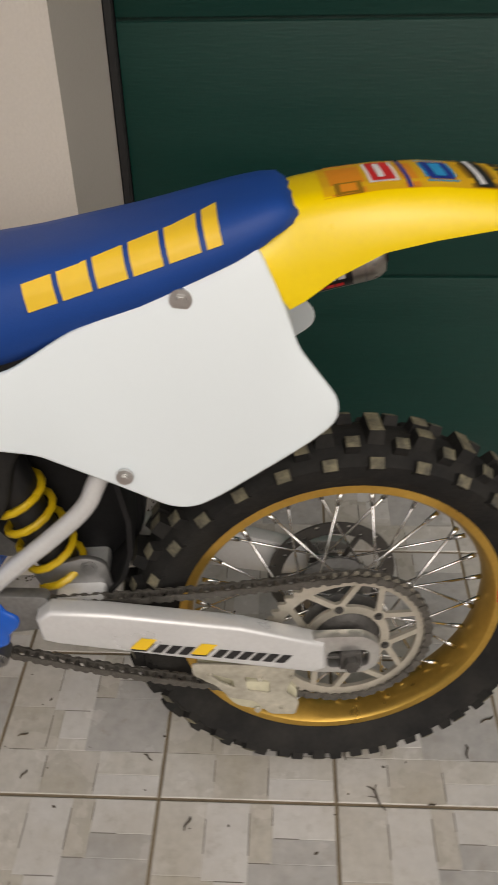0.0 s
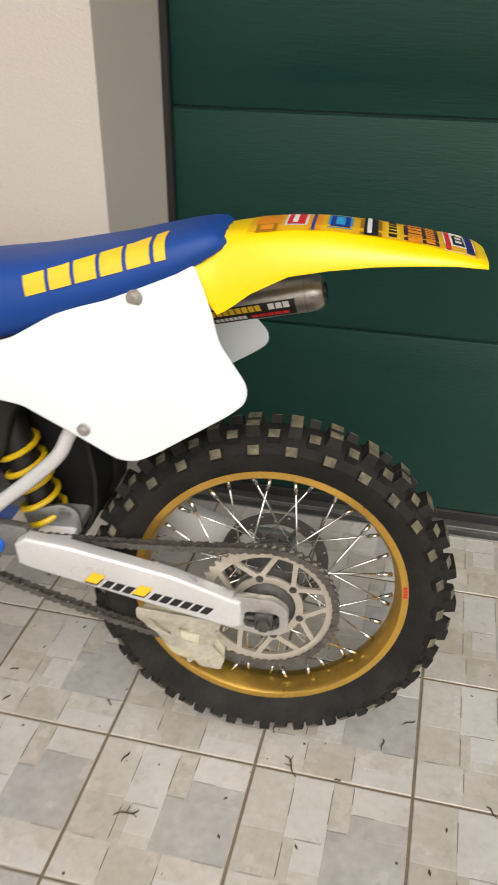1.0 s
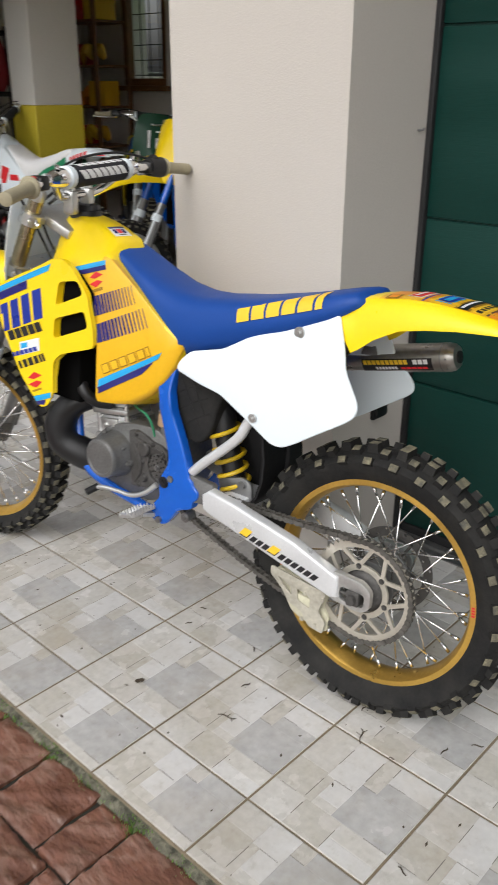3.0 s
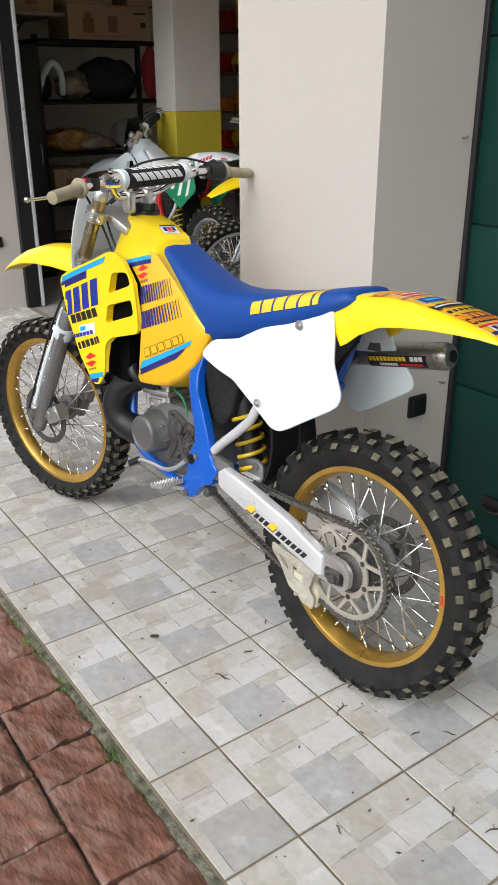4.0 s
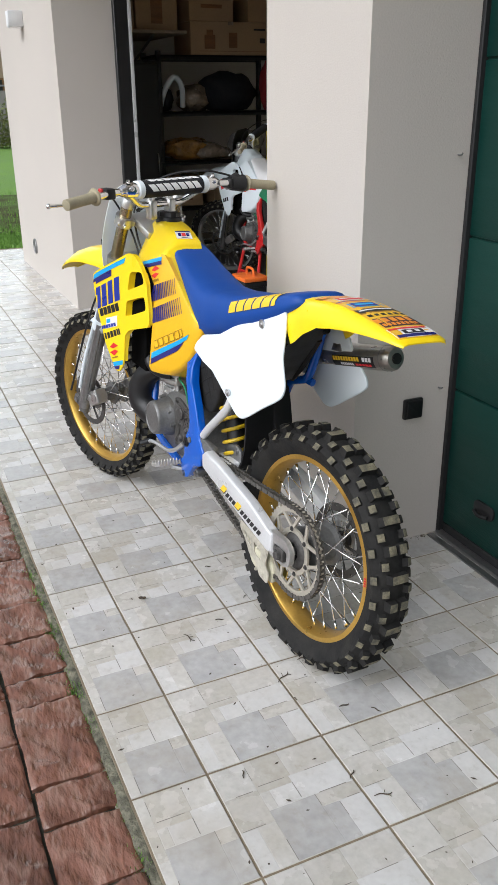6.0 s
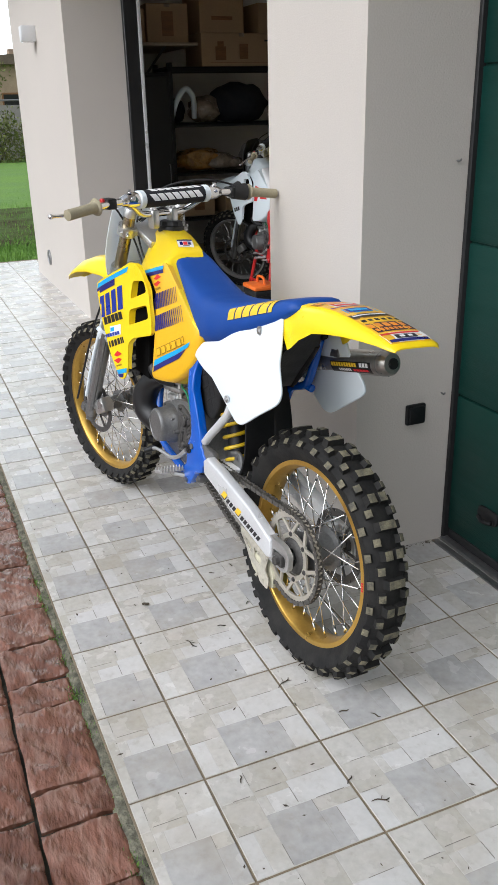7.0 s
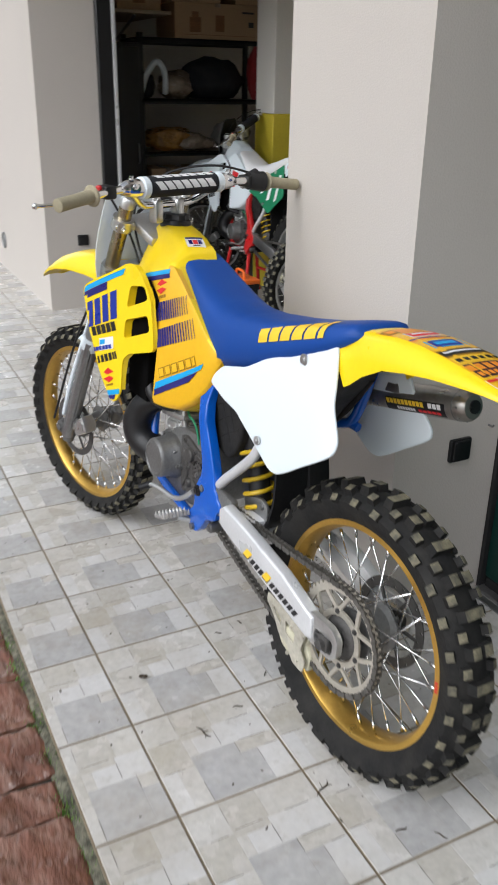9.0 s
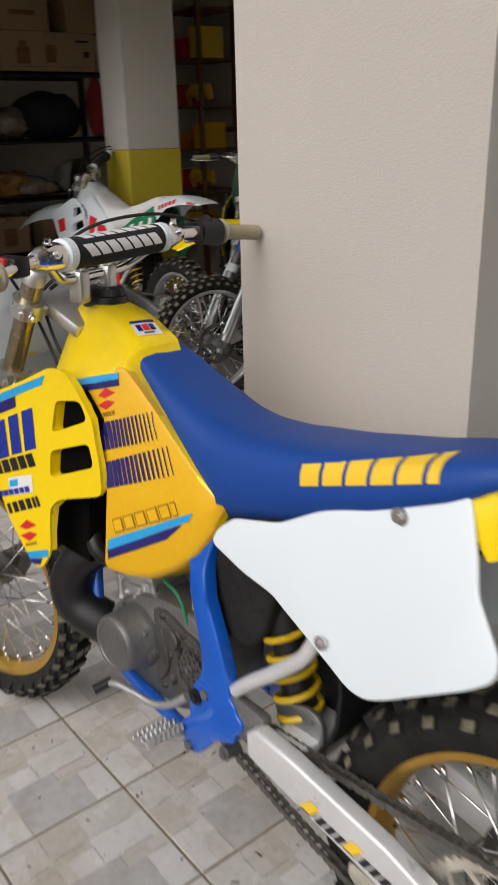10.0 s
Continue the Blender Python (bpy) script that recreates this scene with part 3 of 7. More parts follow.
def knob(bm, c, radial, around, across, size, height, taper=0.86):
    """A tread block: dark sides, worn pale top."""
    a, b = around * size[0] / 2, across * size[1] / 2
    lo = [bm.verts.new(c - radial * 0.006 + a * i + b * j) for i, j in ((-1, -1), (1, -1), (1, 1), (-1, 1))]
    hi = [bm.verts.new(c + radial * height + a * i * taper + b * j * taper) for i, j in ((-1, -1), (1, -1), (1, 1), (-1, 1))]
    top = [bm.verts.new(c + radial * (height + 0.0012) + a * i * taper * 0.72 + b * j * taper * 0.72) for i, j in ((-1, -1), (1, -1), (1, 1), (-1, 1))]
    for i in range(4):
        j = (i + 1) % 4
        bm.faces.new((lo[i], lo[j], hi[j], hi[i]))
        bm.faces.new((hi[i], hi[j], top[j], top[i])).material_index = 1
    bm.faces.new(top).material_index = 1


def tyre_mesh(outer, rim_r, half, count, seed=1):
    """The casing and the tread blocks of a knobbly tyre round the y axis."""
    bm = bmesh.new()
    r_mid = (outer + rim_r) / 2
    hgt = 0.016
    crown = outer - hgt
    prof = [(rim_r + 0.001, 0.62), (rim_r + 0.013, 0.74), (rim_r + 0.028, 0.92), (r_mid + 0.004, 1.0), (crown - 0.022, 0.93), (crown - 0.010, 0.72), (crown - 0.003, 0.42), (crown, 0.0)]
    full = [(r, -half * f) for r, f in prof] + [(r, half * f) for r, f in prof[-2::-1]]
    lathe(bm, full, (0, 0, 0), "y", 72, close=True)
    casing, bm = bm, bmesh.new()
    rr = random.Random(seed)
    for k in range(count):
        for row, (v, rad, tilt, size, phase) in enumerate((
                (0.0, crown, 0.0, (0.025, 0.058), 0.0),
                (0.62, crown - 0.008, 0.42, (0.023, 0.022), 0.5), (-0.62, crown - 0.008, -0.42, (0.023, 0.022), 0.5),
                (0.93, crown - 0.025, 0.92, (0.024, 0.020), 0.0), (-0.93, crown - 0.025, -0.92, (0.024, 0.020), 0.0))):
            a = 2 * math.pi * (k + phase) / count + rr.uniform(-0.004, 0.004)
            out = Vector((math.cos(a), 0, math.sin(a)))
            around = Vector((-math.sin(a), 0, math.cos(a)))
            radial = (out * math.cos(tilt) + Vector((0, math.sin(tilt), 0))).normalized()
            across = around.cross(radial)
            c = out * rad + Vector((0, half * v * 0.94, 0))
            if row == 0 and k % 2:
                for s in (-1, 1):
                    knob(bm, c + Vector((0, s * half * 0.30, 0)), radial, around, across, (0.028, 0.027), hgt)
            else:
                knob(bm, c, radial, around, across, size, hgt if abs(v) < 0.8 else hgt * 0.85)
    return casing, bm


def rim_mesh(r, half):
    """A channelled alloy rim round the y axis."""
    bm = bmesh.new()
    prof = [(r + 0.002, half), (r + 0.003, half - 0.003), (r - 0.008, half - 0.005), (r - 0.012, half - 0.010), (r - 0.018, 0.35 * half), (r - 0.019, 0.0),
            (r - 0.018, -0.35 * half), (r - 0.012, -half + 0.010), (r - 0.008, -half + 0.005), (r + 0.003, -half + 0.003), (r + 0.002, -half),
            (r - 0.012, -half - 0.001), (r - 0.016, -half + 0.004), (r - 0.022, -0.38 * half), (r - 0.024, 0.0), (r - 0.022, 0.38 * half), (r - 0.016, half - 0.004), (r - 0.012, half + 0.001)]
    lathe(bm, prof, (0, 0, 0), "y", 84, close=True)
    return bm


def spoke_mesh(name, hub_r, rim_r, y_hub, twist, y_rim):
    bm = bmesh.new()
    a = Vector((hub_r * math.cos(twist), y_hub, hub_r * math.sin(twist)))
    b = Vector((rim_r, y_rim, 0))
    d = (b - a).normalized()
    tube(bm, [a, b], 0.0021, 6, smooth=False)
    tube(bm, [b - d * 0.022, b + d * 0.002], [0.0036, 0.0042], 6, smooth=False)
    bmesh.ops.recalc_face_normals(bm, faces=bm.faces)
    me = bpy.data.meshes.new(name)
    bm.to_mesh(me)
    bm.free()
    me.materials.append(M["chrome"])
    me.shade_smooth()
    return me


def wheel(name, root, place, outer, rim_r, half, hub_r, rim_mat, count, seed):
    """rim > tyre, hub, spokes; place: its pose in the motorcycle's space."""
    rim = part(name, rim_mesh(rim_r, half * 0.61), rim_mat, root, "anodised alloy rim with knobbly tyre")
    rim.matrix_basis = place
    casing, blocks_bm = tyre_mesh(outer, rim_r, half, count, seed)
    part("tyre", casing, M["rubber"], rim, "black rubber tyre casing", smooth=30)
    part("tread", blocks_bm, [M["rubber"], M["knob_top"]], rim, "dusty worn tread blocks", smooth=30, kind="stuff")
    bm = bmesh.new()
    lathe(bm, [(0.0, -0.062), (0.022, -0.062), (0.024, -0.052), (hub_r + 0.004, -0.046), (hub_r + 0.004, -0.040), (hub_r - 0.012, -0.034), (hub_r - 0.02, 0.0), (hub_r - 0.012, 0.034), (hub_r + 0.004, 0.040), (hub_r + 0.004, 0.046), (0.024, 0.052), (0.022, 0.062), (0.0, 0.062)], (0, 0, 0), "y", 32)
    part("hub", bm, M["cast"], rim, "cast alloy hub")
    kinds = [spoke_mesh("spoke", hub_r, rim_r - 0.03, y, tw, y * 0.18) for y in (0.042, -0.042) for tw in (0.95, -0.95)]
    for k in range(36):
        s = new("spoke", kinds[(k % 4 < 2) * 2 + k % 2])
        s.matrix_basis = Matrix.Rotation(2 * math.pi * (k + 0.15 * (k % 2)) / 36, 4, "Y")
        s.parent = rim
    return rim


def disc_mesh(r, inner, y, holes=24):
    """A drilled brake disc with arms to the hub."""
    bm = bmesh.new()
    ring = lambda rad, n: [(rad * math.cos(2 * math.pi * i / n), rad * math.sin(2 * math.pi * i / n)) for i in range(n)]
    hs = []
    for k in range(holes):
        a = 2 * math.pi * k / holes
        rr = (r + inner) / 2 + (0.006 if k % 2 else -0.006)
        hs.append([(rr * math.cos(a) + 0.004 * math.cos(b * math.pi / 3), rr * math.sin(a) + 0.004 * math.sin(b * math.pi / 3)) for b in range(6)])
    plate(bm, ring(r, 64), y - 0.002, y + 0.002, holes=[ring(inner, 40), *hs])
    for k in range(6):
        a = 2 * math.pi * k / 6
        d = Vector((math.cos(a), 0, math.sin(a)))
        tube(bm, [d * 0.03 + Vector((0, y, 0)), d * (inner + 0.004) + Vector((0, y, 0))], 0.0045, 6, smooth=False)
    return bm


def sprocket_mesh(r, y):
    """A lightened rear sprocket: toothed rim, struts in triangles, bolt ring."""
    bm = bmesh.new()
    teeth = 50
    out = []
    for k in range(teeth * 4):
        a = 2 * math.pi * k / (teeth * 4)
        rr = r + (0.0035, 0.0035, -0.0035, -0.0035)[k % 4]
        out.append((rr * math.cos(a), rr * math.sin(a)))
    ring = lambda rad, n: [(rad * math.cos(2 * math.pi * i / n), rad * math.sin(2 * math.pi * i / n)) for i in range(n)]
    plate(bm, out, y - 0.0035, y + 0.0035, holes=[ring(r - 0.020, 60)])
    plate(bm, ring(0.069, 40), y - 0.003, y + 0.003, holes=[ring(0.055, 32)])
    for k in range(6):
        a = 2 * math.pi * k / 6 + 0.3
        c = Vector((0.066 * math.cos(a), 0.066 * math.sin(a)))
        plate(bm, [(c.x + 0.012 * math.cos(b * math.pi / 6), c.y + 0.012 * math.sin(b * math.pi / 6)) for b in range(12)], y - 0.0036, y + 0.0036)
        for s in (-1, 1):
            e = Vector(((r - 0.017) * math.cos(a + s * 0.36), (r - 0.017) * math.sin(a + s * 0.36)))
            d = (e - c).normalized()
            p = Vector((-d.y, d.x)) * 0.0048
            plate(bm, [tuple(c - p), tuple(e - p), tuple(e + p), tuple(c + p)], y - 0.003, y + 0.003)
    return bm


def bolt(bm, c, axis, r=0.006, h=0.005, seg=6):
    a = Vector(axis).normalized()
    c = Vector(c)
    tube(bm, [c, c + a * h * 0.25], r * 1.45, 14, smooth=False)
    tube(bm, [c + a * h * 0.25, c + a * h], r, seg, smooth=False)


def mirrored(pts):
    return [(p[0], -p[1], p[2]) for p in pts]


SEAT_TOP = [(0.100, 1.046), (0.120, 1.062), (0.17, 1.053), (0.29, 1.024), (0.43, 0.998), (0.56, 0.982), (0.63, 0.982), (0.70, 0.996), (0.78, 1.028), (0.85, 1.066), (0.905, 1.094)]
SEAT_LOW = [(0.100, 1.024), (0.13, 1.000), (0.17, 0.972), (0.29, 0.915), (0.39, 0.880), (0.44, 0.856), (0.53, 0.830), (0.61, 0.808), (0.66, 0.818), (0.70, 0.870), (0.78, 0.955), (0.85, 1.032), (0.905, 1.080)]
SEAT_HALF = [(0.100, 0.062), (0.120, 0.084), (0.17, 0.096), (0.29, 0.107), (0.44, 0.112), (0.56, 0.112), (0.66, 0.104), (0.76, 0.090), (0.85, 0.070), (0.89, 0.058), (0.905, 0.044)]


def seat_mesh():
    bm = bmesh.new()
    rings = []
    for k in range(43):
        u = 0.100 + 0.805 * k / 42
        zt, zb, hw = curve1(SEAT_TOP, u), curve1(SEAT_LOW, u), curve1(SEAT_HALF, u)
        h = zt - zb
        ring = []
        side = [(1.0, 0.0), (1.015, 0.30), (1.0, 0.56), (0.955, 0.76), (0.86, 0.89), (0.68, 0.965), (0.40, 0.993)]
        for f, g in side:
            ring.append((u, hw * f * (0.84 if g < 0.05 else 1), zb + h * g))
        ring.append((u, 0, zt))
        for f, g in reversed(side):
            ring.append((u, -hw * f * (0.84 if g < 0.05 else 1), zb + h * g))
        aside = 0.02 * max(0.0, (u - 0.5) / 0.4) + 0.006 * max(0.0, (u - 0.80) / 0.1)
        rings.append([(x, y + aside, z) for x, y, z in ring])
    loft(bm, rings)
    bmesh.ops.triangulate(bm, faces=bm.faces)
    bmesh.ops.smooth_vert(bm, verts=bm.verts, factor=0.35, use_axis_x=False, use_axis_y=True, use_axis_z=True)
    return bm


TANK = [  # x, top, half width of the top, shoulder height, shoulder half width, low edge, low half width
    (0.622, 0.846, 0.072, 0.844, 0.088, 0.836, 0.082),
    (0.645, 0.862, 0.074, 0.860, 0.094, 0.780, 0.094),
    (0.680, 0.886, 0.074, 0.886, 0.100, 0.728, 0.104),
    (0.730, 0.922, 0.072, 0.928, 0.104, 0.682, 0.112),
    (0.780, 0.960, 0.070, 0.972, 0.108, 0.650, 0.126),
    (0.830, 0.994, 0.066, 1.010, 0.110, 0.643, 0.142),
    (0.868, 1.022, 0.060, 1.036, 0.112, 0.640, 0.150),
    (0.886, 1.062, 0.057, 1.036, 0.114, 0.640, 0.153),
    (0.892, 1.072, 0.056, 1.034, 0.117, 0.790, 0.140),
    (0.914, 1.082, 0.054, 1.024, 0.123, 0.806, 0.140),
    (0.925, 1.086, 0.052, 1.018, 0.126, 0.810, 0.140),
    (0.955, 1.098, 0.050, 1.004, 0.132, 0.820, 0.140),
    (1.000, 1.112, 0.050, 0.988, 0.138, 0.850, 0.142),
    (1.050, 1.122, 0.050, 0.970, 0.138, 0.900, 0.140),
    (1.110, 1.122, 0.046, 0.958, 0.122, 0.915, 0.122),
    (1.140, 1.085, 0.038, 0.955, 0.096, 0.925, 0.096),
    (1.160, 1.035, 0.030, 0.955, 0.068, 0.935, 0.068),
]


def tank_mesh():
    bm = bmesh.new()
    rings = []
    for u, zt, ht, zs, hs, zb, hb in TANK:
        t, sh, lo = Vector((ht, zt)), Vector((hs, zs)), Vector((hb, zb + 0.02 * min(1, (zs - zb) / 0.1)))
        half = [(0.0, zt + 0.003), tuple(t - Vector((0.010, -0.001))), tuple(t.lerp(sh, 0.08)), tuple(t.lerp(sh, 0.5)), tuple(t.lerp(sh, 0.90)), tuple(sh.lerp(lo, 0.05)),
                tuple(sh.lerp(lo, 0.5)), tuple(lo), (hb - 0.006, zb + 0.005), (hb - 0.022, zb)]
        # the far side lies closer to the seat
        slim = curve1([(0.60, 0.034), (0.87, 0.034), (0.96, 0.008), (1.2, 0.008)], u)
        ring = [(u, y, z) for y, z in half] + [(u, -y + slim * min(1.0, y / 0.09), z - slim * (y > 0.05)) for y, z in reversed(half[1:])]
        rings.append(ring)
    loft(bm, rings)
    # the decal film covers the flat sides below the ridge
    for fc in bm.faces:
        c = fc.calc_center_median()
        if 0.63 < c.x < 1.10 and abs(c.y) > 0.08 and c.z < curve1([(r[0], r[3] - 0.004) for r in TANK], c.x):
            fc.material_index = 1
    bmesh.ops.triangulate(bm, faces=bm.faces)
    return bm


FENDER = [  # x, crown height, half width of the flat top, low edge height, half width below
    (0.162, 1.020, 0.058, 0.985, 0.086), (0.146, 1.034, 0.060, 0.975, 0.088), (0.130, 1.044, 0.062, 0.952, 0.089), (0.112, 1.050, 0.063, 0.928, 0.090), (0.094, 1.054, 0.064, 0.938, 0.090), (0.058, 1.060, 0.065, 0.966, 0.091), (0.000, 1.066, 0.067, 0.996, 0.091), (-0.060, 1.067, 0.067, 1.008, 0.090),
    (-0.130, 1.062, 0.066, 1.017, 0.087), (-0.200, 1.052, 0.065, 1.021, 0.083), (-0.255, 1.042, 0.064, 1.022, 0.078), (-0.290, 1.033, 0.061, 1.019, 0.072), (-0.302, 1.026, 0.054, 1.016, 0.062)]


def fender_mesh(rows, thick=0.003):
    bm = bmesh.new()
    rings = []
    for u, zt, ht, zb, hb in rows:
        f = min(1.0, (zt - zb) / 0.045)

        def half(k):
            return [(0.0, zt - k), (ht * 0.55, zt - 0.001 * f - k), (ht * 0.9, zt - 0.005 * f - k), (ht + (hb - ht) * 0.32 - k * 0.7, zt - 0.012 * f - (zt - zb) * 0.1 - k), (ht + (hb - ht) * 0.75 - k, zt - (zt - zb) * 0.55), (hb - k, zb + 0.003), (hb - k * 0.4, zb)]
        o, i = half(0), half(thick)
        ring = [(u, y, z) for y, z in reversed(o)] + [(u, -y, z) for y, z in o[1:]] + [(u, -y, z) for y, z in reversed(i)] + [(u, y, z) for y, z in i[1:]]
        rings.append(ring)
    loft(bm, rings)
    bmesh.ops.triangulate(bm, faces=bm.faces)
    return bm


SIDE_PANEL = [(0.594, 0.799), (0.588, 0.822), (0.556, 0.852), (0.453, 0.877), (0.384, 0.916), (0.277, 0.958), (0.211, 0.987), (0.150, 1.010), (0.128, 0.960), (0.114, 0.925), (0.104, 0.891), (0.078, 0.857), (0.054, 0.826), (0.055, 0.800), (0.080, 0.780), (0.147, 0.738), (0.202, 0.702), (0.238, 0.683), (0.270, 0.684), (0.345, 0.726), (0.430, 0.770), (0.515, 0.783)]


def panel_shape(u, w):
    return 0.024 - 0.27 * max(0.0, w - 0.76) + 0.02 * max(0.0, 0.76 - w) - 0.08 * max(0.0, u - 0.50)


SHROUD = [(1.206, 0.908), (1.196, 0.926), (1.150, 0.950), (1.060, 0.992), (1.004, 1.024), (0.975, 1.022), (0.950, 0.998), (0.908, 0.938), (0.890, 0.850), (0.888, 0.792), (0.990, 0.762), (1.014, 0.738), (1.018, 0.640), (1.040, 0.600), (1.064, 0.598), (1.116, 0.680), (1.170, 0.800)]
SHROUD_HOLES = [[(0.990, 0.962), (0.936, 0.970), (0.918, 0.934), (1.000, 0.897)], [(1.005, 0.860), (0.914, 0.892), (0.904, 0.846), (1.010, 0.804)]]


def shroud_shape(u, w):
    return 0.155 + 0.30 * (u - 0.87) - 0.4 * max(0.0, u - 1.12) ** 1.5 - 0.10 * max(0.0, w - 0.90) * max(0.0, 1 - (u - 0.88) * 5)


def motorcycle(name, place, lean_steer, C, full=True):
    root = empty(name, place)
    B = Matrix.Translation((0.989, lean_steer[4], 1.2555)) @ Matrix.Rotation(radians(lean_steer[5]), 4, "X") @ Matrix.Translation((-1.0, 0, -1.26)) @ steer(lean_steer[0])
    S = Matrix.Translation((0, lean_steer[3], 1.2)) @ Matrix.Rotation(radians(lean_steer[2]), 4, "X") @ Matrix.Translation((0, 0, -1.2)) @ steer(lean_steer[1])
    # wheels
    rear = wheel("rear_wheel", root, pose(*AXLE, 0.7, 0, 1.76), R_REAR, 0.267, 0.056, 0.062, C["rim"], 30, 1)
    front_place = S @ pose(1.534, 0, R_FRONT)
    front = wheel("front_wheel", root, front_place, R_FRONT, 0.286, 0.044, 0.045, C["rim"], 38, 2)
    part("sprocket", sprocket_mesh(0.133, 0.076), M["warm_alu"], rear, "lightened alloy sprocket")
    bm = bmesh.new()
    lathe(bm, [(0.055, 0.070), (0.055, 0.060), (0.045, 0.048), (0.030, 0.048), (0.028, 0.085), (0.040, 0.083), (0.052, 0.074)], (0, 0, 0), "y", 32, close=True)
    for k in range(6):
        a = 2 * math.pi * k / 6 + 0.3
        bolt(bm, (0.066 * math.cos(a), 0.0796, 0.066 * math.sin(a)), (0, 1, 0), 0.005, 0.004)
    part("sprocket_carrier", bm, M["dark_cast"], rear)
    part("brake_disc", disc_mesh(0.112, 0.088, -0.078), M["disc"], rear, "drilled steel brake disc")
    part("brake_disc", disc_mesh(0.112, 0.090, 0.066), M["disc"], front, "drilled steel brake disc")
    if full:
        for a0 in (-0.17, 2.99):
            bm = bmesh.new()
            for k in range(4):
                p = a0 + k * 0.026
                q = p + 0.017
                bm.faces.new([bm.verts.new((r * math.cos(t), 0.0362, r * math.sin(t))) for r, t in ((0.2655, p), (0.2655, q), (0.2575, q), (0.2575, p))])
            part("rim_sticker", bm, M["ink_red"], rear, "red lettering blocks", smooth=0)

    # swingarm: two box arms, a cross brace, axle plates
    SW = pose(0, AXLE.y, 0, 0, 0, 1.4)
    arm_line = [(0.484, 0.486), (0.462, 0.503), (0.380, 0.490), (0.190, 0.446), (0.064, 0.398), (0.060, 0.346), (0.080, 0.338), (0.190, 0.366), (0.458, 0.437), (0.480, 0.446)]
    bm = bmesh.new()
    plate(bm, arm_line, 0.094, 0.128, 0.007, 3)
    swing = part("swingarm", bm, C["arm"], root, "silver painted alloy swingarm", m=SW)
    bm = bmesh.new()
    plate(bm, arm_line, -0.128, -0.094, 0.004, 2)
    part("right_arm", bm, C["arm"], swing, m=SW)
    for s in (1, -1):
        bm = bmesh.new()
        y0, y1 = sorted((s * 0.078, s * 0.100))
        plate(bm, rounded([(0.64, 0.512), (0.64, 0.462), (0.565, 0.436), (0.476, 0.444), (0.466, 0.506), (0.560, 0.516)], 0.012), y0, y1, 0.003)
        bolt(bm, (0.612, s * 0.101, 0.487), (0, s, 0), 0.010, 0.008)
        part("pivot_casting", bm, M["cast"], swing, "grey cast swingarm pivot", m=SW)
        bm = bmesh.new()
        y0, y1 = sorted((s * 0.104, s * 0.121))
        plate(bm, rounded([(0.070, 0.398), (-0.010, 0.394), (-0.036, 0.374), (-0.036, 0.330), (-0.012, 0.314), (0.070, 0.322)], 0.012), y0, y1, 0.003, holes=[rounded([(0.046, 0.366), (-0.020, 0.364), (-0.020, 0.328), (0.046, 0.330)], 0.012)])
        part("axle_plate", bm, M["alu"], swing, m=SW @ Matrix.Translation((0.012, 0, 0.011)))
        bm = bmesh.new()
        y0, y1 = sorted((s * 0.100, s * 0.126))
        box(bm, -0.014, 0.020, y0, y1, 0.328, 0.364, 0.003, 2)
        tube(bm, [(0.003, s * 0.124, 0.346), (0.003, s * 0.138, 0.346)], 0.013, 6, smooth=False)
        tube(bm, [(0.018, s * 0.112, 0.346), (0.060, s * 0.112, 0.348)], 0.005, 8, smooth=False)
        part("chain_adjuster", bm, M["dark_cast"], swing, "axle block with nut", m=SW @ Matrix.Translation((0.018, 0, 0.011)))
    bm = bmesh.new()
    box(bm, 0.39, 0.465, -0.095, 0.095, 0.428, 0.478, 0.008, 2)
    part("cross_brace", bm, C["arm"], swing, m=SW)
    bm = bmesh.new()
    tube(bm, [(AXLE.x, -0.13, AXLE.z), (AXLE.x, 0.13, AXLE.z)], 0.0105, 12, smooth=False)
    part("rear_axle", bm, M["steel_grey"], swing, m=SW)
    # chain guide
    bm = bmesh.new()
    plate(bm, rounded([(0.255, 0.335), (0.250, 0.285), (0.205, 0.255), (0.185, 0.225), (0.140, 0.205), (0.095, 0.203), (0.092, 0.245), (0.110, 0.270), (0.095, 0.322)], 0.010), 0.072, 0.088, 0.003)
    plate(bm, rounded([(0.215, 0.262), (0.195, 0.232), (0.150, 0.215), (0.120, 0.240), (0.135, 0.285), (0.190, 0.290)], 0.012), 0.086, 0.1, 0.004)
    guide = part("chain_guide", bm, M["cream"], swing, "cream nylon chain guide", m=SW @ Matrix.Translation((0.006, 0, 0.008)))
    bm = bmesh.new()
    plate(bm, rounded([(0.262, 0.342), (0.262, 0.318), (0.225, 0.288), (0.205, 0.258), (0.165, 0.246), (0.140, 0.212), (0.098, 0.206), (0.092, 0.238), (0.114, 0.262), (0.096, 0.322)], 0.007), 0.1005, 0.104, 0.001, holes=[rounded([(0.235, 0.318), (0.20, 0.302), (0.195, 0.280), (0.222, 0.298)], 0.004), rounded([(0.180, 0.306), (0.140, 0.292), (0.140, 0.262), (0.176, 0.272)], 0.006)])
    for u, w in ((0.235, 0.315), (0.12, 0.225), (0.155, 0.30), (0.105, 0.30), (0.16, 0.225)):
        bolt(bm, (u, 0.104, w), (0, 1, 0), 0.004, 0.004)
    part("guide_bracket", bm, M["nylon"], guide, "pale bracket plate", m=SW @ Matrix.Translation((0.006, 0, 0.008)))
    # chain
    bm = bmesh.new()
    loop = []
    ca, ra, cb, rb = Vector((AXLE.x, AXLE.z)), 0.132, Vector((0.632, 0.446)), 0.033
    d = cb - ca
    base = math.atan2(d.y, d.x)
    off = math.acos((ra - rb) / d.length)
    N = 30
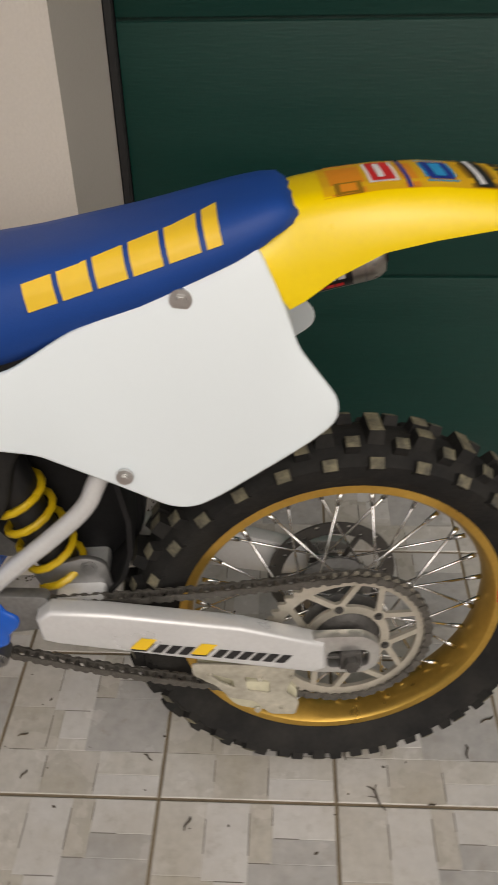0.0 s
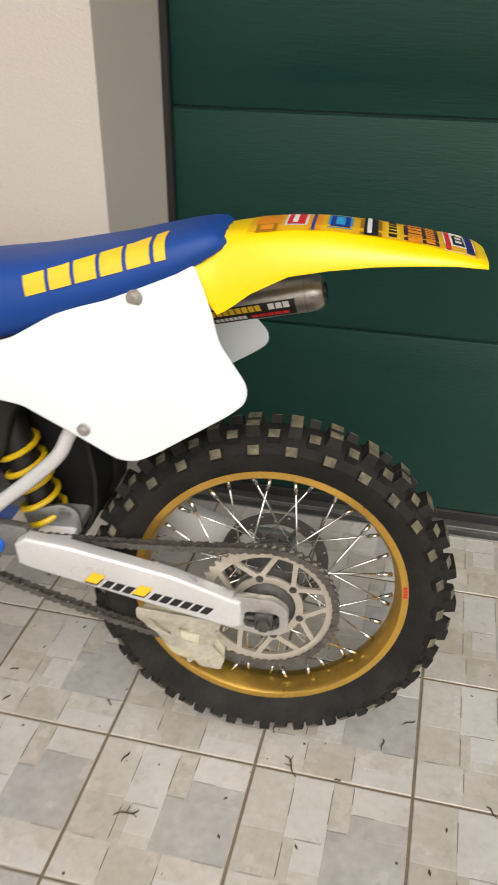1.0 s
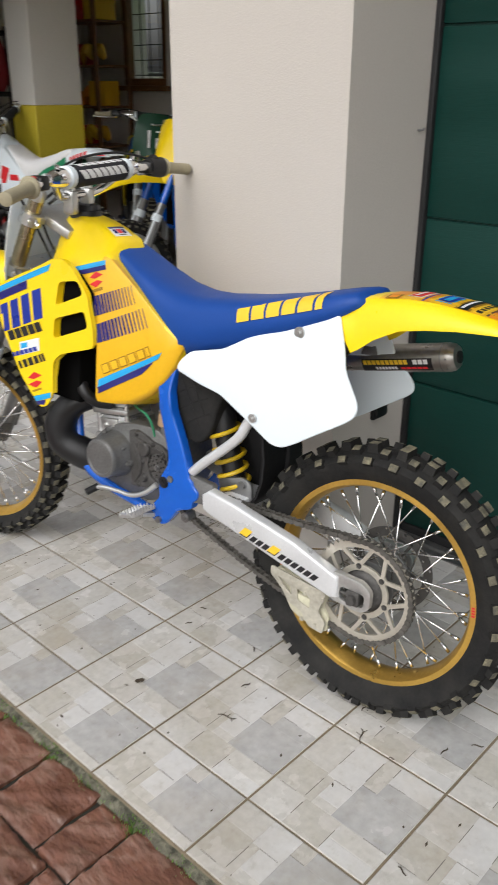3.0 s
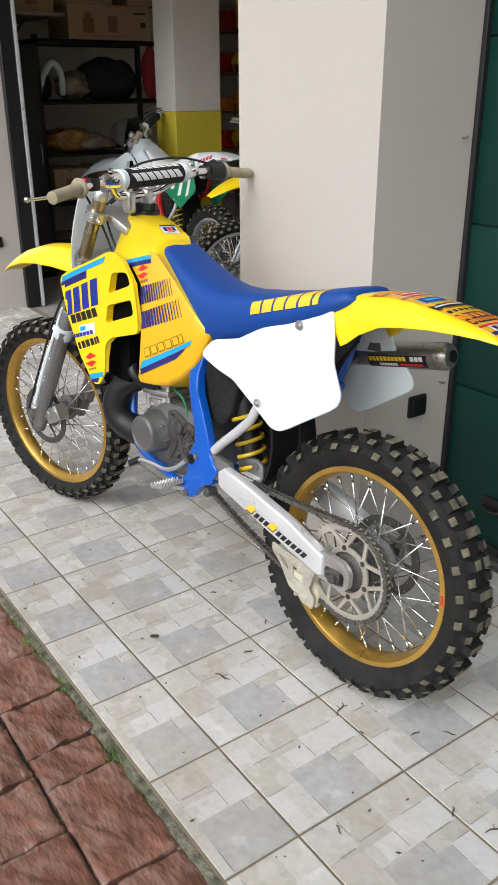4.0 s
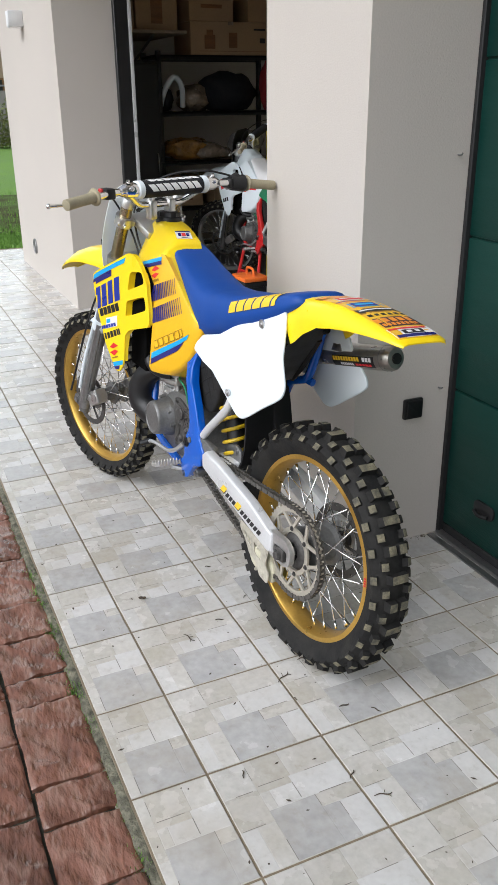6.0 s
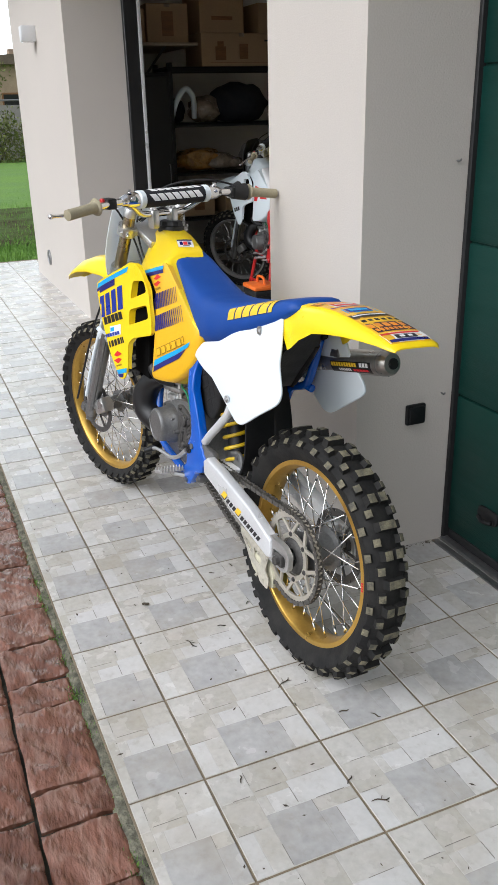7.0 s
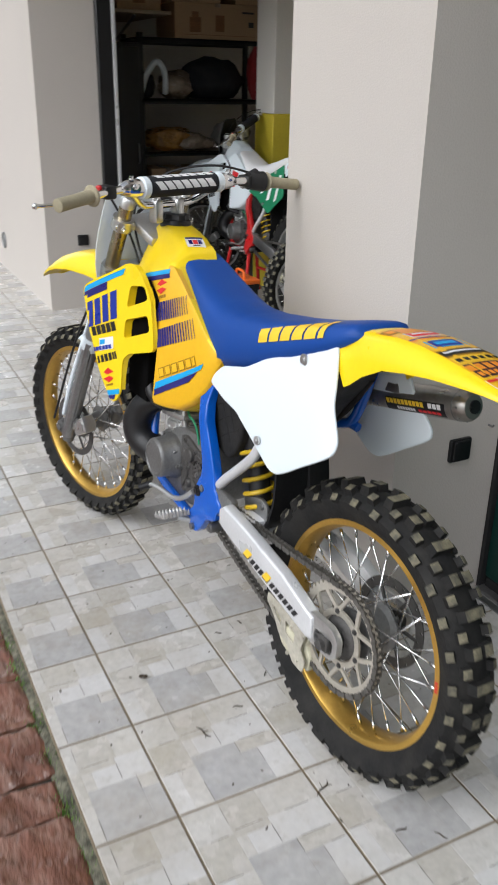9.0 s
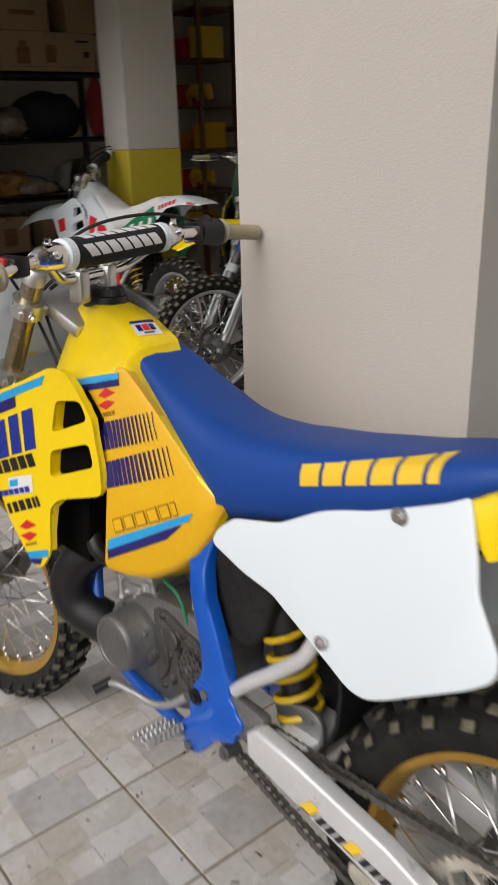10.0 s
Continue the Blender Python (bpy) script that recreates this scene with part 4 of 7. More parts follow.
    for k in range(N + 1):
        a = base + off + (2 * math.pi - 2 * off) * k / N
        loop.append(ca + Vector((math.cos(a), math.sin(a))) * ra)
    low0 = ca + Vector((math.cos(base - off), math.sin(base - off))) * ra
    low1 = cb + Vector((math.cos(base - off), math.sin(base - off))) * rb
    for k in range(1, 30):
        t = k / 30
        loop.append(low0.lerp(low1, t) + Vector((0, -0.018 * math.sin(math.pi * t))))
    for k in range(9):
        a = base - off + 2 * off * k / 8
        loop.append(cb + Vector((math.cos(a), math.sin(a))) * rb)
    up1, up0 = cb + Vector((math.cos(base + off), math.sin(base + off))) * rb, loop[0]
    for k in range(1, 30):
        t = k / 30
        loop.append(up1.lerp(up0, t) + Vector((0, -0.010 * math.sin(math.pi * t))))
    total, walkd, pts = 0.0, 0.0, []
    closed_loop = loop + [loop[0]]
    for a, b in zip(closed_loop, closed_loop[1:]):
        total += (b - a).length
    links = round(total / 0.0159)
    step, acc, target = total / links, 0.0, 0.0
    for a, b in zip(closed_loop, closed_loop[1:]):
        ln = (b - a).length
        while target <= acc + ln and len(pts) < links:
            pts.append(a.lerp(b, (target - acc) / max(ln, 1e-9)))
            target += step
        acc += ln
    for k in range(len(pts)):
        a, b = pts[k], pts[(k + 1) % len(pts)]
        dd = (b - a).normalized()
        nn = Vector((-dd.y, dd.x)) * 0.0072
        a2, b2 = a - dd * 0.005, b + dd * 0.005
        wide = 0.0085 if k % 2 else 0.0062
        for y in (0.076 - wide, 0.076 + wide):
            plate(bm, [tuple(a2 - nn * 0.7), tuple(a - nn), tuple(a.lerp(b, 0.5) - nn * 0.7), tuple(b - nn), tuple(b2 - nn * 0.7), tuple(b2 + nn * 0.7), tuple(b + nn), tuple(a.lerp(b, 0.5) + nn * 0.7), tuple(a + nn), tuple(a2 + nn * 0.7)], y - 0.0011, y + 0.0011)
        tube(bm, [(a.x, 0.067, a.y), (a.x, 0.085, a.y)], 0.0042, 6, smooth=False)
    part("chain", bm, M["chain"], root, "greasy steel roller chain", smooth=30, m=SW)

    # frame
    side_tube = [(0.640, 0.842), (0.670, 0.800), (0.674, 0.745), (0.656, 0.680), (0.637, 0.615), (0.622, 0.560), (0.622, 0.525), (0.645, 0.490), (0.656, 0.455), (0.652, 0.420), (0.684, 0.385), (0.690, 0.355), (0.660, 0.335), (0.628, 0.342), (0.600, 0.376), (0.587, 0.396), (0.570, 0.405), (0.549, 0.412), (0.532, 0.420), (0.532, 0.440), (0.514, 0.452), (0.510, 0.474), (0.530, 0.486), (0.532, 0.500), (0.546, 0.506), (0.554, 0.545), (0.576, 0.605), (0.606, 0.670), (0.628, 0.735), (0.624, 0.780), (0.602, 0.842)]
    frame_ob = None
    for s in (1, -1):
        bm = bmesh.new()
        y0, y1 = sorted((s * 0.102, s * 0.132))
        plate(bm, rounded(side_tube, 0.012, 2), y0, y1, 0.0125, 4, shape=lambda u, w: -s * 0.034 * max(0.0, w - 0.700) / 0.10)
        ob = part("frame" if frame_ob is None else "right_side_tube", bm, C["frame"], root if frame_ob is None else frame_ob, "bright blue enamelled frame" if frame_ob is None else "")
        frame_ob = frame_ob or ob
        bm = bmesh.new()
        tube(bm, [(0.634, s * 0.120, 0.470), (0.634, s * 0.1365, 0.470)], 0.016, 20, smooth=False)
        bolt(bm, (0.634, s * 0.1365, 0.470), (0, s, 0), 0.009, 0.005)
        part("pivot_bolt", bm, M["black"], frame_ob, "dark pivot bolt")
    for s in (1, -1):
        bm = bmesh.new()
        tube(bm, [(0.67, s * 0.112, 0.352), (0.74, s * 0.11, 0.362), (0.88, s * 0.10, 0.375), (1.00, s * 0.085, 0.405), (1.055, s * 0.065, 0.50), (1.09, s * 0.035, 0.66), (1.12, s * 0.018, 0.86), (1.13, 0.0, 0.97)], 0.0145, 10)
        part("cradle_tube", bm, C["frame"], frame_ob)
        bm = bmesh.new()
        tube(bm, [(1.10, s * 0.02, 1.04), (0.97, s * 0.060, 0.97), (0.80, s * 0.066, 0.86), (0.64, s * 0.060, 0.795)], 0.014, 10)
        part("top_tube", bm, C["frame"], frame_ob)
        bm = bmesh.new()
        tube(bm, [(0.545, s * 0.115, 0.522), (0.505, s * 0.117, 0.560), (0.445, s * 0.118, 0.611), (0.392, s * 0.117, 0.662), (0.366, s * 0.112, 0.71), (0.30, s * 0.095, 0.82), (0.22, s * 0.085, 0.92)], 0.0135, 12)
        if s > 0:
            part("subframe_tube", bm, M["alu_paint"], frame_ob, "bright alloy subframe tube")
        else:
            bm.free()
            bm = bmesh.new()
            tube(bm, [(0.545, -0.100, 0.522), (0.484, -0.092, 0.604), (0.440, -0.090, 0.637), (0.398, -0.090, 0.684), (0.364, -0.090, 0.735), (0.285, -0.090, 0.768), (0.250, -0.088, 0.830), (0.22, -0.085, 0.92)], 0.0135, 12)
            tube(bm, [(0.300, -0.090, 0.764), (0.262, -0.098, 0.758)], 0.012, 10, smooth=False)
            part("subframe_tube", bm, C["frame"], frame_ob, "blue subframe tube with a mounting lug")
        bm = bmesh.new()
        tube(bm, [(0.60, s * 0.070, 0.82), (0.40, s * 0.065, 0.865), (0.16, s * 0.060, 0.945)], 0.011, 10)
        tube(bm, [(0.32, s * 0.060, 0.76), (0.26, s * 0.058, 0.82), (0.19, s * 0.055, 0.91)], 0.010, 10)
        part("subframe_rail", bm, M["flap"], frame_ob, "black subframe rail")
    bm = bmesh.new()
    tube(bm, [HEAD - AXIS * 0.20 + Vector((0.0, 0, 0)), HEAD - AXIS * 0.03], 0.028, 16, smooth=False)
    part("head_tube", bm, C["frame"], frame_ob)
    # foot pegs, pivot lugs
    for s in (1, -1):
        bm = bmesh.new()
        plate(bm, [(0.662, 0.382), (0.710, 0.367), (0.722, 0.373), (0.676, 0.390)], *sorted((s * 0.135, s * 0.222)), 0.002)
        for k in range(8):
            for u0, w0 in ((0.664, 0.392), (0.690, 0.386), (0.716, 0.376)):
                y = s * (0.140 + k * 0.011)
                tube(bm, [(u0, y, w0 - 0.008), (u0 - 0.001, y + s * 0.002, w0 + 0.008)], [0.0045, 0.002], 4, smooth=False)
        tube(bm, [(0.668, s * 0.115, 0.356), (0.690, s * 0.16, 0.365)], 0.009, 8, smooth=False)
        part("foot_peg", bm, M["alu"], root, "serrated steel foot peg")
        bm = bmesh.new()
        tube(bm, [(0.555, s * 0.10, 0.388), (0.555, s * 0.132, 0.388)], 0.014, 14, smooth=False)
        bolt(bm, (0.555, s * 0.132, 0.388), (0, s, 0), 0.008, 0.007)
        part("lug_bolt", bm, M["steel_grey"], frame_ob)
        bm = bmesh.new()
        tube(bm, [(0.650, s * 0.118, 0.352), (0.650, s * 0.140, 0.352)], 0.010, 12, smooth=False)
        part("peg_pin", bm, M["steel_grey"], frame_ob)

    # engine
    bm = bmesh.new()
    plate(bm, rounded([(0.66, 0.575), (0.70, 0.60), (0.79, 0.595), (0.90, 0.56), (0.965, 0.50), (0.965, 0.43), (0.90, 0.375), (0.74, 0.365), (0.66, 0.40), (0.640, 0.47)], 0.03), -0.095, 0.095, 0.010, 2)
    eng = part("engine", bm, M["cast"], root, "cast alloy two-stroke engine")
    bm = bmesh.new()
    lathe(bm, [(0.0, 0.160), (0.046, 0.160), (0.0475, 0.162), (0.055, 0.161), (0.0585, 0.156), (0.060, 0.150), (0.062, 0.122), (0.068, 0.112), (0.071, 0.094), (0.0, 0.094)], (0.861, 0, 0.484), "y", 40)
    for a in (0.5, 2.6, 4.4, 5.6):
        box(bm, 0.861 + 0.064 * math.cos(a) - 0.004, 0.861 + 0.064 * math.cos(a) + 0.004, 0.100, 0.124, 0.484 + 0.064 * math.sin(a) - 0.004, 0.484 + 0.064 * math.sin(a) + 0.004, 0.002, 1)
    for a in (1.2, 3.3, 5.3):
        bolt(bm, (0.859 + 0.069 * math.cos(a), 0.108, 0.486 + 0.069 * math.sin(a)), (0, 1, 0), 0.006, 0.012)
        tube(bm, [(0.859 + 0.069 * math.cos(a), 0.09, 0.486 + 0.069 * math.sin(a)), (0.859 + 0.069 * math.cos(a), 0.108, 0.486 + 0.069 * math.sin(a))], 0.010, 10, smooth=False)
    part("ignition_cover", bm, M["cast"], eng, "round grey ignition cover")
    bm = bmesh.new()
    plate(bm, rounded([(0.800, 0.572), (0.768, 0.580), (0.735, 0.572), (0.706, 0.560), (0.672, 0.556), (0.650, 0.540), (0.650, 0.515), (0.690, 0.530), (0.716, 0.520), (0.724, 0.49), (0.715, 0.455), (0.690, 0.440), (0.690, 0.420), (0.79, 0.405)], 0.008), 0.088, 0.104, 0.004)
    tube(bm, [(0.780, 0.104, 0.560), (0.738, 0.105, 0.552), (0.700, 0.104, 0.547), (0.664, 0.102, 0.540)], 0.0045, 8)
    tube(bm, [(0.772, 0.104, 0.540), (0.752, 0.105, 0.500), (0.752, 0.105, 0.460), (0.776, 0.104, 0.424)], 0.005, 8)
    lathe(bm, [(0.010, 0.116), (0.018, 0.116), (0.021, 0.113), (0.022, 0.100), (0.0, 0.100), (0.0, 0.106), (0.009, 0.106)], (0.734, 0, 0.534), "y", 20)
    lathe(bm, [(0.0, 0.114), (0.009, 0.114), (0.012, 0.110), (0.014, 0.100), (0.0, 0.100)], (0.736, 0, 0.446), "y", 16)
    for u, w in ((0.664, 0.532), (0.704, 0.552), (0.768, 0.570), (0.745, 0.492), (0.700, 0.430), (0.760, 0.418)):
        lathe(bm, [(0.0, 0.109), (0.006, 0.109), (0.008, 0.106), (0.009, 0.098), (0.0, 0.098)], (u, 0, w), "y", 10)
        bolt(bm, (u, 0.109, w), (0, 1, 0), 0.0042, 0.004)
    part("gear_case_cover", bm, M["dark_cast"], eng, "grimy alloy gear cover")
    bm = bmesh.new()
    spr = [((0.036 if k % 4 < 2 else 0.0315) * math.cos(2 * math.pi * k / 56), (0.036 if k % 4 < 2 else 0.0315) * math.sin(2 * math.pi * k / 56)) for k in range(56)]
    holes = [[(r * math.cos(a) + 0.0034 * math.cos(q * math.pi / 3), r * math.sin(a) + 0.0034 * math.sin(q * math.pi / 3)) for q in range(6)]
             for r, a in [(0.024, 2 * math.pi * k / 9) for k in range(9)] + [(0.0145, 2 * math.pi * k / 5 + 0.3) for k in range(5)]]
    plate(bm, spr, 0.100, 0.105, holes=holes)
    part("front_sprocket", bm, M["disc"], eng, "drilled steel front sprocket", m=Matrix.Translation((0.684, 0, 0.490)))
    bm = bmesh.new()
    lathe(bm, [(0.0, 0.114), (0.006, 0.114), (0.007, 0.109), (0.010, 0.109), (0.010, 0.099), (0.0, 0.099)], (0.684, 0, 0.490), "y", 12)
    part("sprocket_nut", bm, M["steel_grey"], eng)
    bm = bmesh.new()
    box(bm, 0.660, 0.690, 0.060, 0.092, 0.568, 0.606, 0.006, 2)
    tube(bm, [(0.676, 0.078, 0.60), (0.690, 0.072, 0.625), (0.716, 0.060, 0.642)], 0.008, 8)
    part("reed_housing", bm, M["cast"], eng, "pale alloy intake block")
    bm = bmesh.new()
    tube(bm, [(0.694, 0.062, 0.604), (0.690, 0.062, 0.640)], 0.024, 16, smooth=False)
    part("intake_clamp", bm, M["card"], eng, "rusty brown intake clamp")
    cyl_m = Matrix.Translation((0.885, 0.012, 0.505)) @ Matrix.Rotation(radians(8), 4, "Y")
    bm = bmesh.new()
    for x0, x1, y, z0, z1, b in ((-0.075, 0.075, 0.075, 0.0, 0.030, 0.008), (-0.066, 0.066, 0.066, 0.028, 0.085, 0.016), ):
        box(bm, x0, x1, -y, y, z0, z1, b, 2)
    box(bm, -0.03, 0.03, 0.06, 0.076, 0.035, 0.075, 0.006, 2)
    for u in (-0.058, 0.058):
        tube(bm, [(u, 0.060, 0.028), (u, 0.060, 0.086)], 0.0085, 10, smooth=False)
        bolt(bm, (u, 0.062, 0.030), (0, 0, 1), 0.007, 0.010)
    bolt(bm, (0.018, 0.076, 0.055), (0, 1, 0), 0.006, 0.006)
    bolt(bm, (-0.018, 0.076, 0.055), (0, 1, 0), 0.006, 0.006)
    part("cylinder", bm, M["alu"], eng, "pale cast cylinder", m=cyl_m)
    bm = bmesh.new()
    for x0, x1, y, z0, z1, b in ((-0.074, 0.074, 0.074, 0.086, 0.104, 0.006), (-0.062, 0.062, 0.062, 0.103, 0.140, 0.018)):
        box(bm, x0, x1, -y, y, z0, z1, b, 2)
    for i in (-1, 1):
        for j in (-1, 1):
            bolt(bm, (i * 0.064, j * 0.064, 0.104), (0, 0, 1), 0.007, 0.012)
    tube(bm, [(0, 0, 0.13), (0, 0, 0.175)], [0.012, 0.007], 8, smooth=False)
    part("cylinder_head", bm, M["alu"], eng, "pale cylinder head", m=cyl_m)
    bm = bmesh.new()
    tube(bm, [(0.78, 0.0, 0.63), (0.72, 0.01, 0.65), (0.66, 0.01, 0.67)], [0.034, 0.036, 0.038], 14)
    box(bm, 0.70, 0.76, -0.035, 0.045, 0.60, 0.69, 0.008, 2)
    part("carburettor", bm, M["dark_cast"], eng, "grimy carburettor")
    bm = bmesh.new()
    tube(bm, [(0.80, 0.085, 0.648), (0.763, 0.10, 0.643), (0.735, 0.10, 0.634), (0.716, 0.098, 0.612), (0.706, 0.095, 0.575)], 0.0034, 7)
    part("engine_hose", bm, M["ink_green"], eng, "thin green breather hose")
    bm = bmesh.new()
    tube(bm, [(0.665, 0.128, 0.452), (0.700, 0.140, 0.420), (0.745, 0.148, 0.402), (0.800, 0.156, 0.403), (0.845, 0.164, 0.402), (0.868, 0.168, 0.394)], [0.009, 0.008, 0.007, 0.006, 0.006, 0.006], 10)
    lev = part("gear_lever", bm, M["alu"], root, "bright gear lever")
    bm = bmesh.new()
    tube(bm, [(0.868, 0.160, 0.396), (0.880, 0.196, 0.384)], 0.0105, 12, smooth=False)
    part("toe_rubber", bm, M["black"], lev, "black toe rubber")
    # exhaust
    bm = bmesh.new()
    tube(bm, [(0.93, 0.0, 0.60), (0.985, 0.035, 0.612), (1.050, 0.084, 0.592), (1.092, 0.104, 0.530), (1.084, 0.100, 0.468), (1.030, 0.070, 0.430), (0.96, 0.01, 0.400), (0.88, -0.08, 0.42), (0.74, -0.13, 0.58), (0.58, -0.13, 0.72), (0.44, -0.13, 0.79), (0.33, -0.14, 0.822)],
         [0.024, 0.030, 0.041, 0.048, 0.050, 0.049, 0.047, 0.045, 0.04, 0.03, 0.02, 0.018], 18, 6)
    pipe = part("exhaust_pipe", bm, M["black_gloss"], root, "black painted expansion chamber")
    ma, mb = Vector((0.325, -0.142, 0.830)), Vector((-0.046, -0.142, 0.909))
    md = (mb - ma).normalized()
    bm = bmesh.new()
    tube(bm, [ma - md * 0.03, ma, ma + md * 0.006, mb - md * 0.034, mb - md * 0.022, mb - md * 0.010, mb - md * 0.002, mb + md * 0.001], [0.018, 0.026, 0.0350, 0.0350, 0.0348, 0.0325, 0.027, 0.013], 32, smooth=False)
    muffler = part("silencer", bm, M["can"], root, "grey metal silencer can")
    bm = bmesh.new()
    tube(bm, [mb - md * 0.002, mb + md * 0.004, mb + md * 0.0045, mb - md * 0.01], [0.0155, 0.015, 0.012, 0.011], 20, smooth=False)
    part("outlet", bm, M["black"], muffler, "sooty black outlet")
    bm = bmesh.new()
    tube(bm, [mb - md * 0.035, mb - md * 0.032], 0.0356, 32, smooth=False)
    for k in range(8):
        a = k * math.pi / 4
        side, up = Vector((0, 1, 0)), md.cross(Vector((0, 1, 0))).normalized()
        o = side * math.cos(a) + up * math.sin(a)
        bolt(bm, mb - md * 0.020 + o * 0.0335, o, 0.0022, 0.002, 8)
    part("end_band", bm, M["steel_grey"], muffler)
    bm = bmesh.new()
    c = ma.lerp(mb, 0.42)
    plate(bm, rounded([(c.x + 0.026, c.z + 0.012), (c.x - 0.022, c.z + 0.018), (c.x - 0.012, c.z + 0.050), (c.x - 0.008, c.z + 0.090), (c.x + 0.012, c.z + 0.090), (c.x + 0.014, c.z + 0.048)], 0.005), -0.107, -0.104, 0.001)
    bolt(bm, (c.x + 0.002, -0.104, c.z + 0.078), (0, 1, 0), 0.006, 0.006)
    part("silencer_bracket", bm, M["steel_grey"], muffler, "grey steel hanger tab")
    if full:
        tr = tree_of(muffler)
        up = Vector((-(mb - ma).z, (mb - ma).x)).normalized()
        if up.y < 0:
            up = -up
        def along(s, h):
            p = ma.lerp(mb, s)
            return Vector((p.x, p.z)) + up * h
        decal("label", muffler, tr, [(along(0.36, -0.026), along(0.86, -0.026), along(0.86, 0.004), along(0.36, 0.004))], M["ink_black"], n=8, label="black maker's label")
        decal("label_lettering", muffler, tr, blocks(along(0.375, -0.010), along(0.70, -0.010), 0.011, 10, 0.2, -0.25), M["ink_yellow"], lift=0.0016, n=3)
        decal("label_numeral", muffler, tr, blocks(along(0.73, -0.010), along(0.84, -0.010), 0.011, 3, 0.2, -0.1), M["ink_white"], lift=0.0016, n=3)
        decal("label_small_print", muffler, tr, blocks(along(0.46, -0.022), along(0.62, -0.022), 0.007, 7, 0.2, -0.2), M["ink_white"], lift=0.0016, n=3)
        decal("label_red_print", muffler, tr, blocks(along(0.64, -0.022), along(0.83, -0.022), 0.006, 5, 0.15, -0.1), M["ink_red"], lift=0.0016, n=3)

    # air box, flap, shock absorber
    bm = bmesh.new()
    plate(bm, rounded([(0.40, 0.80), (0.348, 0.68), (0.326, 0.60), (0.328, 0.53), (0.350, 0.475), (0.400, 0.445), (0.470, 0.43), (0.56, 0.50), (0.60, 0.60), (0.58, 0.80)], 0.03), -0.085, -0.018, 0.01, 2)
    part("inner_fender", bm, M["flap"], root, "black moulded inner fender")
    bm = bmesh.new()
    plate(bm, rounded([(0.655, 0.80), (0.668, 0.745), (0.650, 0.650), (0.615, 0.600), (0.545, 0.590), (0.505, 0.640), (0.485, 0.72), (0.42, 0.79), (0.30, 0.83), (0.25, 0.93), (0.42, 0.90), (0.56, 0.86)], 0.025), -0.085, 0.091, 0.022, 4)
    air = part("air_box", bm, M["rubber"], root, "black moulded air box with a square grid")
    bm = bmesh.new()
    for line in ([(0.644, 0.710), (0.578, 0.746), (0.530, 0.762)], [(0.628, 0.668), (0.578, 0.702), (0.520, 0.728)], [(0.606, 0.632), (0.562, 0.662), (0.510, 0.688)],
                 [(0.636, 0.752), (0.596, 0.772)], [(0.622, 0.780), (0.596, 0.735), (0.572, 0.690), (0.548, 0.640)], [(0.576, 0.770), (0.550, 0.716), (0.530, 0.676)]):
        tube(bm, [(u, 0.0905, w) for u, w in line], 0.0022, 6)
    part("grid_rib", bm, M["rubber"], air)
    bm = bmesh.new()
    rings = []
    for u, w, hw in ((0.37, 0.76, 0.07), (0.355, 0.68, 0.075), (0.342, 0.60, 0.078), (0.345, 0.54, 0.078), (0.362, 0.49, 0.076), (0.395, 0.448, 0.07), (0.43, 0.425, 0.06)):
        rings.append([(u - 0.004, y, w) for y in [hw * (k / 6 - 1) for k in range(13)]] + [(u + 0.004, y, w) for y in [hw * (1 - k / 6) for k in range(13)]])
    loft(bm, rings)
    part("mud_flap", bm, M["flap"], air, "black rubber mud flap")
    bm = bmesh.new()
    tube(bm, [(0.50, 0.035, 0.62), (0.455, 0.035, 0.475)], 0.030, 16, smooth=False)
    tube(bm, [(0.46, 0.035, 0.49), (0.44, 0.035, 0.42)], 0.012, 12, smooth=False)
    tube(bm, [(0.52, 0.035, 0.70), (0.50, 0.035, 0.62)], 0.034, 16, smooth=False)
    shock = part("shock_absorber", bm, M["black"], root, "rear shock absorber")
    bm = bmesh.new()
    turns, pts2 = 5.2, []
    a0, a1 = Vector((0.512, 0.035, 0.66)), Vector((0.458, 0.035, 0.478))
    dv = (a1 - a0).normalized()
    e1 = Vector((0, 1, 0))
    e2 = dv.cross(e1)
    for k in range(int(turns * 14) + 1):
        t = k / (turns * 14)
        ang = 2 * math.pi * turns * t
        pts2.append(a0.lerp(a1, t) + (e1 * math.cos(ang) + e2 * math.sin(ang)) * 0.040)
    tube(bm, pts2, 0.0062, 8, smooth=False)
    part("coil_spring", bm, M["spring"], shock, "yellow coil spring")
    for s in (1, -1):
        bm = bmesh.new()
        plate(bm, rounded([(0.50, 0.505), (0.415, 0.528), (0.385, 0.515), (0.378, 0.445), (0.47, 0.425)], 0.014), *sorted((s * 0.055, s * 0.066)), 0.003)
        bolt(bm, (0.412, s * 0.066, 0.508), (0, s, 0), 0.009, 0.006, 12)
        part("linkage_plate", bm, M["steel_grey"], shock, "grey alloy linkage plate")

    # body: tank, shrouds, seat, panels, fenders
    at_tank, at_shroud = Vector((-0.028, 0.020, 0.014)), Vector((-0.024, 0.010, 0.016))
    tank = part("fuel_tank", tank_mesh(), [C["tank"], M["amber"] if full else C["tank"]], root, "yellow moulded fuel tank" if full else "moulded fuel tank", smooth=48, m=Matrix.Translation(at_tank))
    OFFSET[tank.name] = at_tank
    bm = bmesh.new()
    lathe(bm, [(0.0, 0.030), (0.030, 0.030), (0.036, 0.026), (0.038, 0.012), (0.042, 0.010), (0.046, 0.0), (0.046, -0.012), (0.0, -0.012)], (1.085, 0, 1.126), "z", 24)
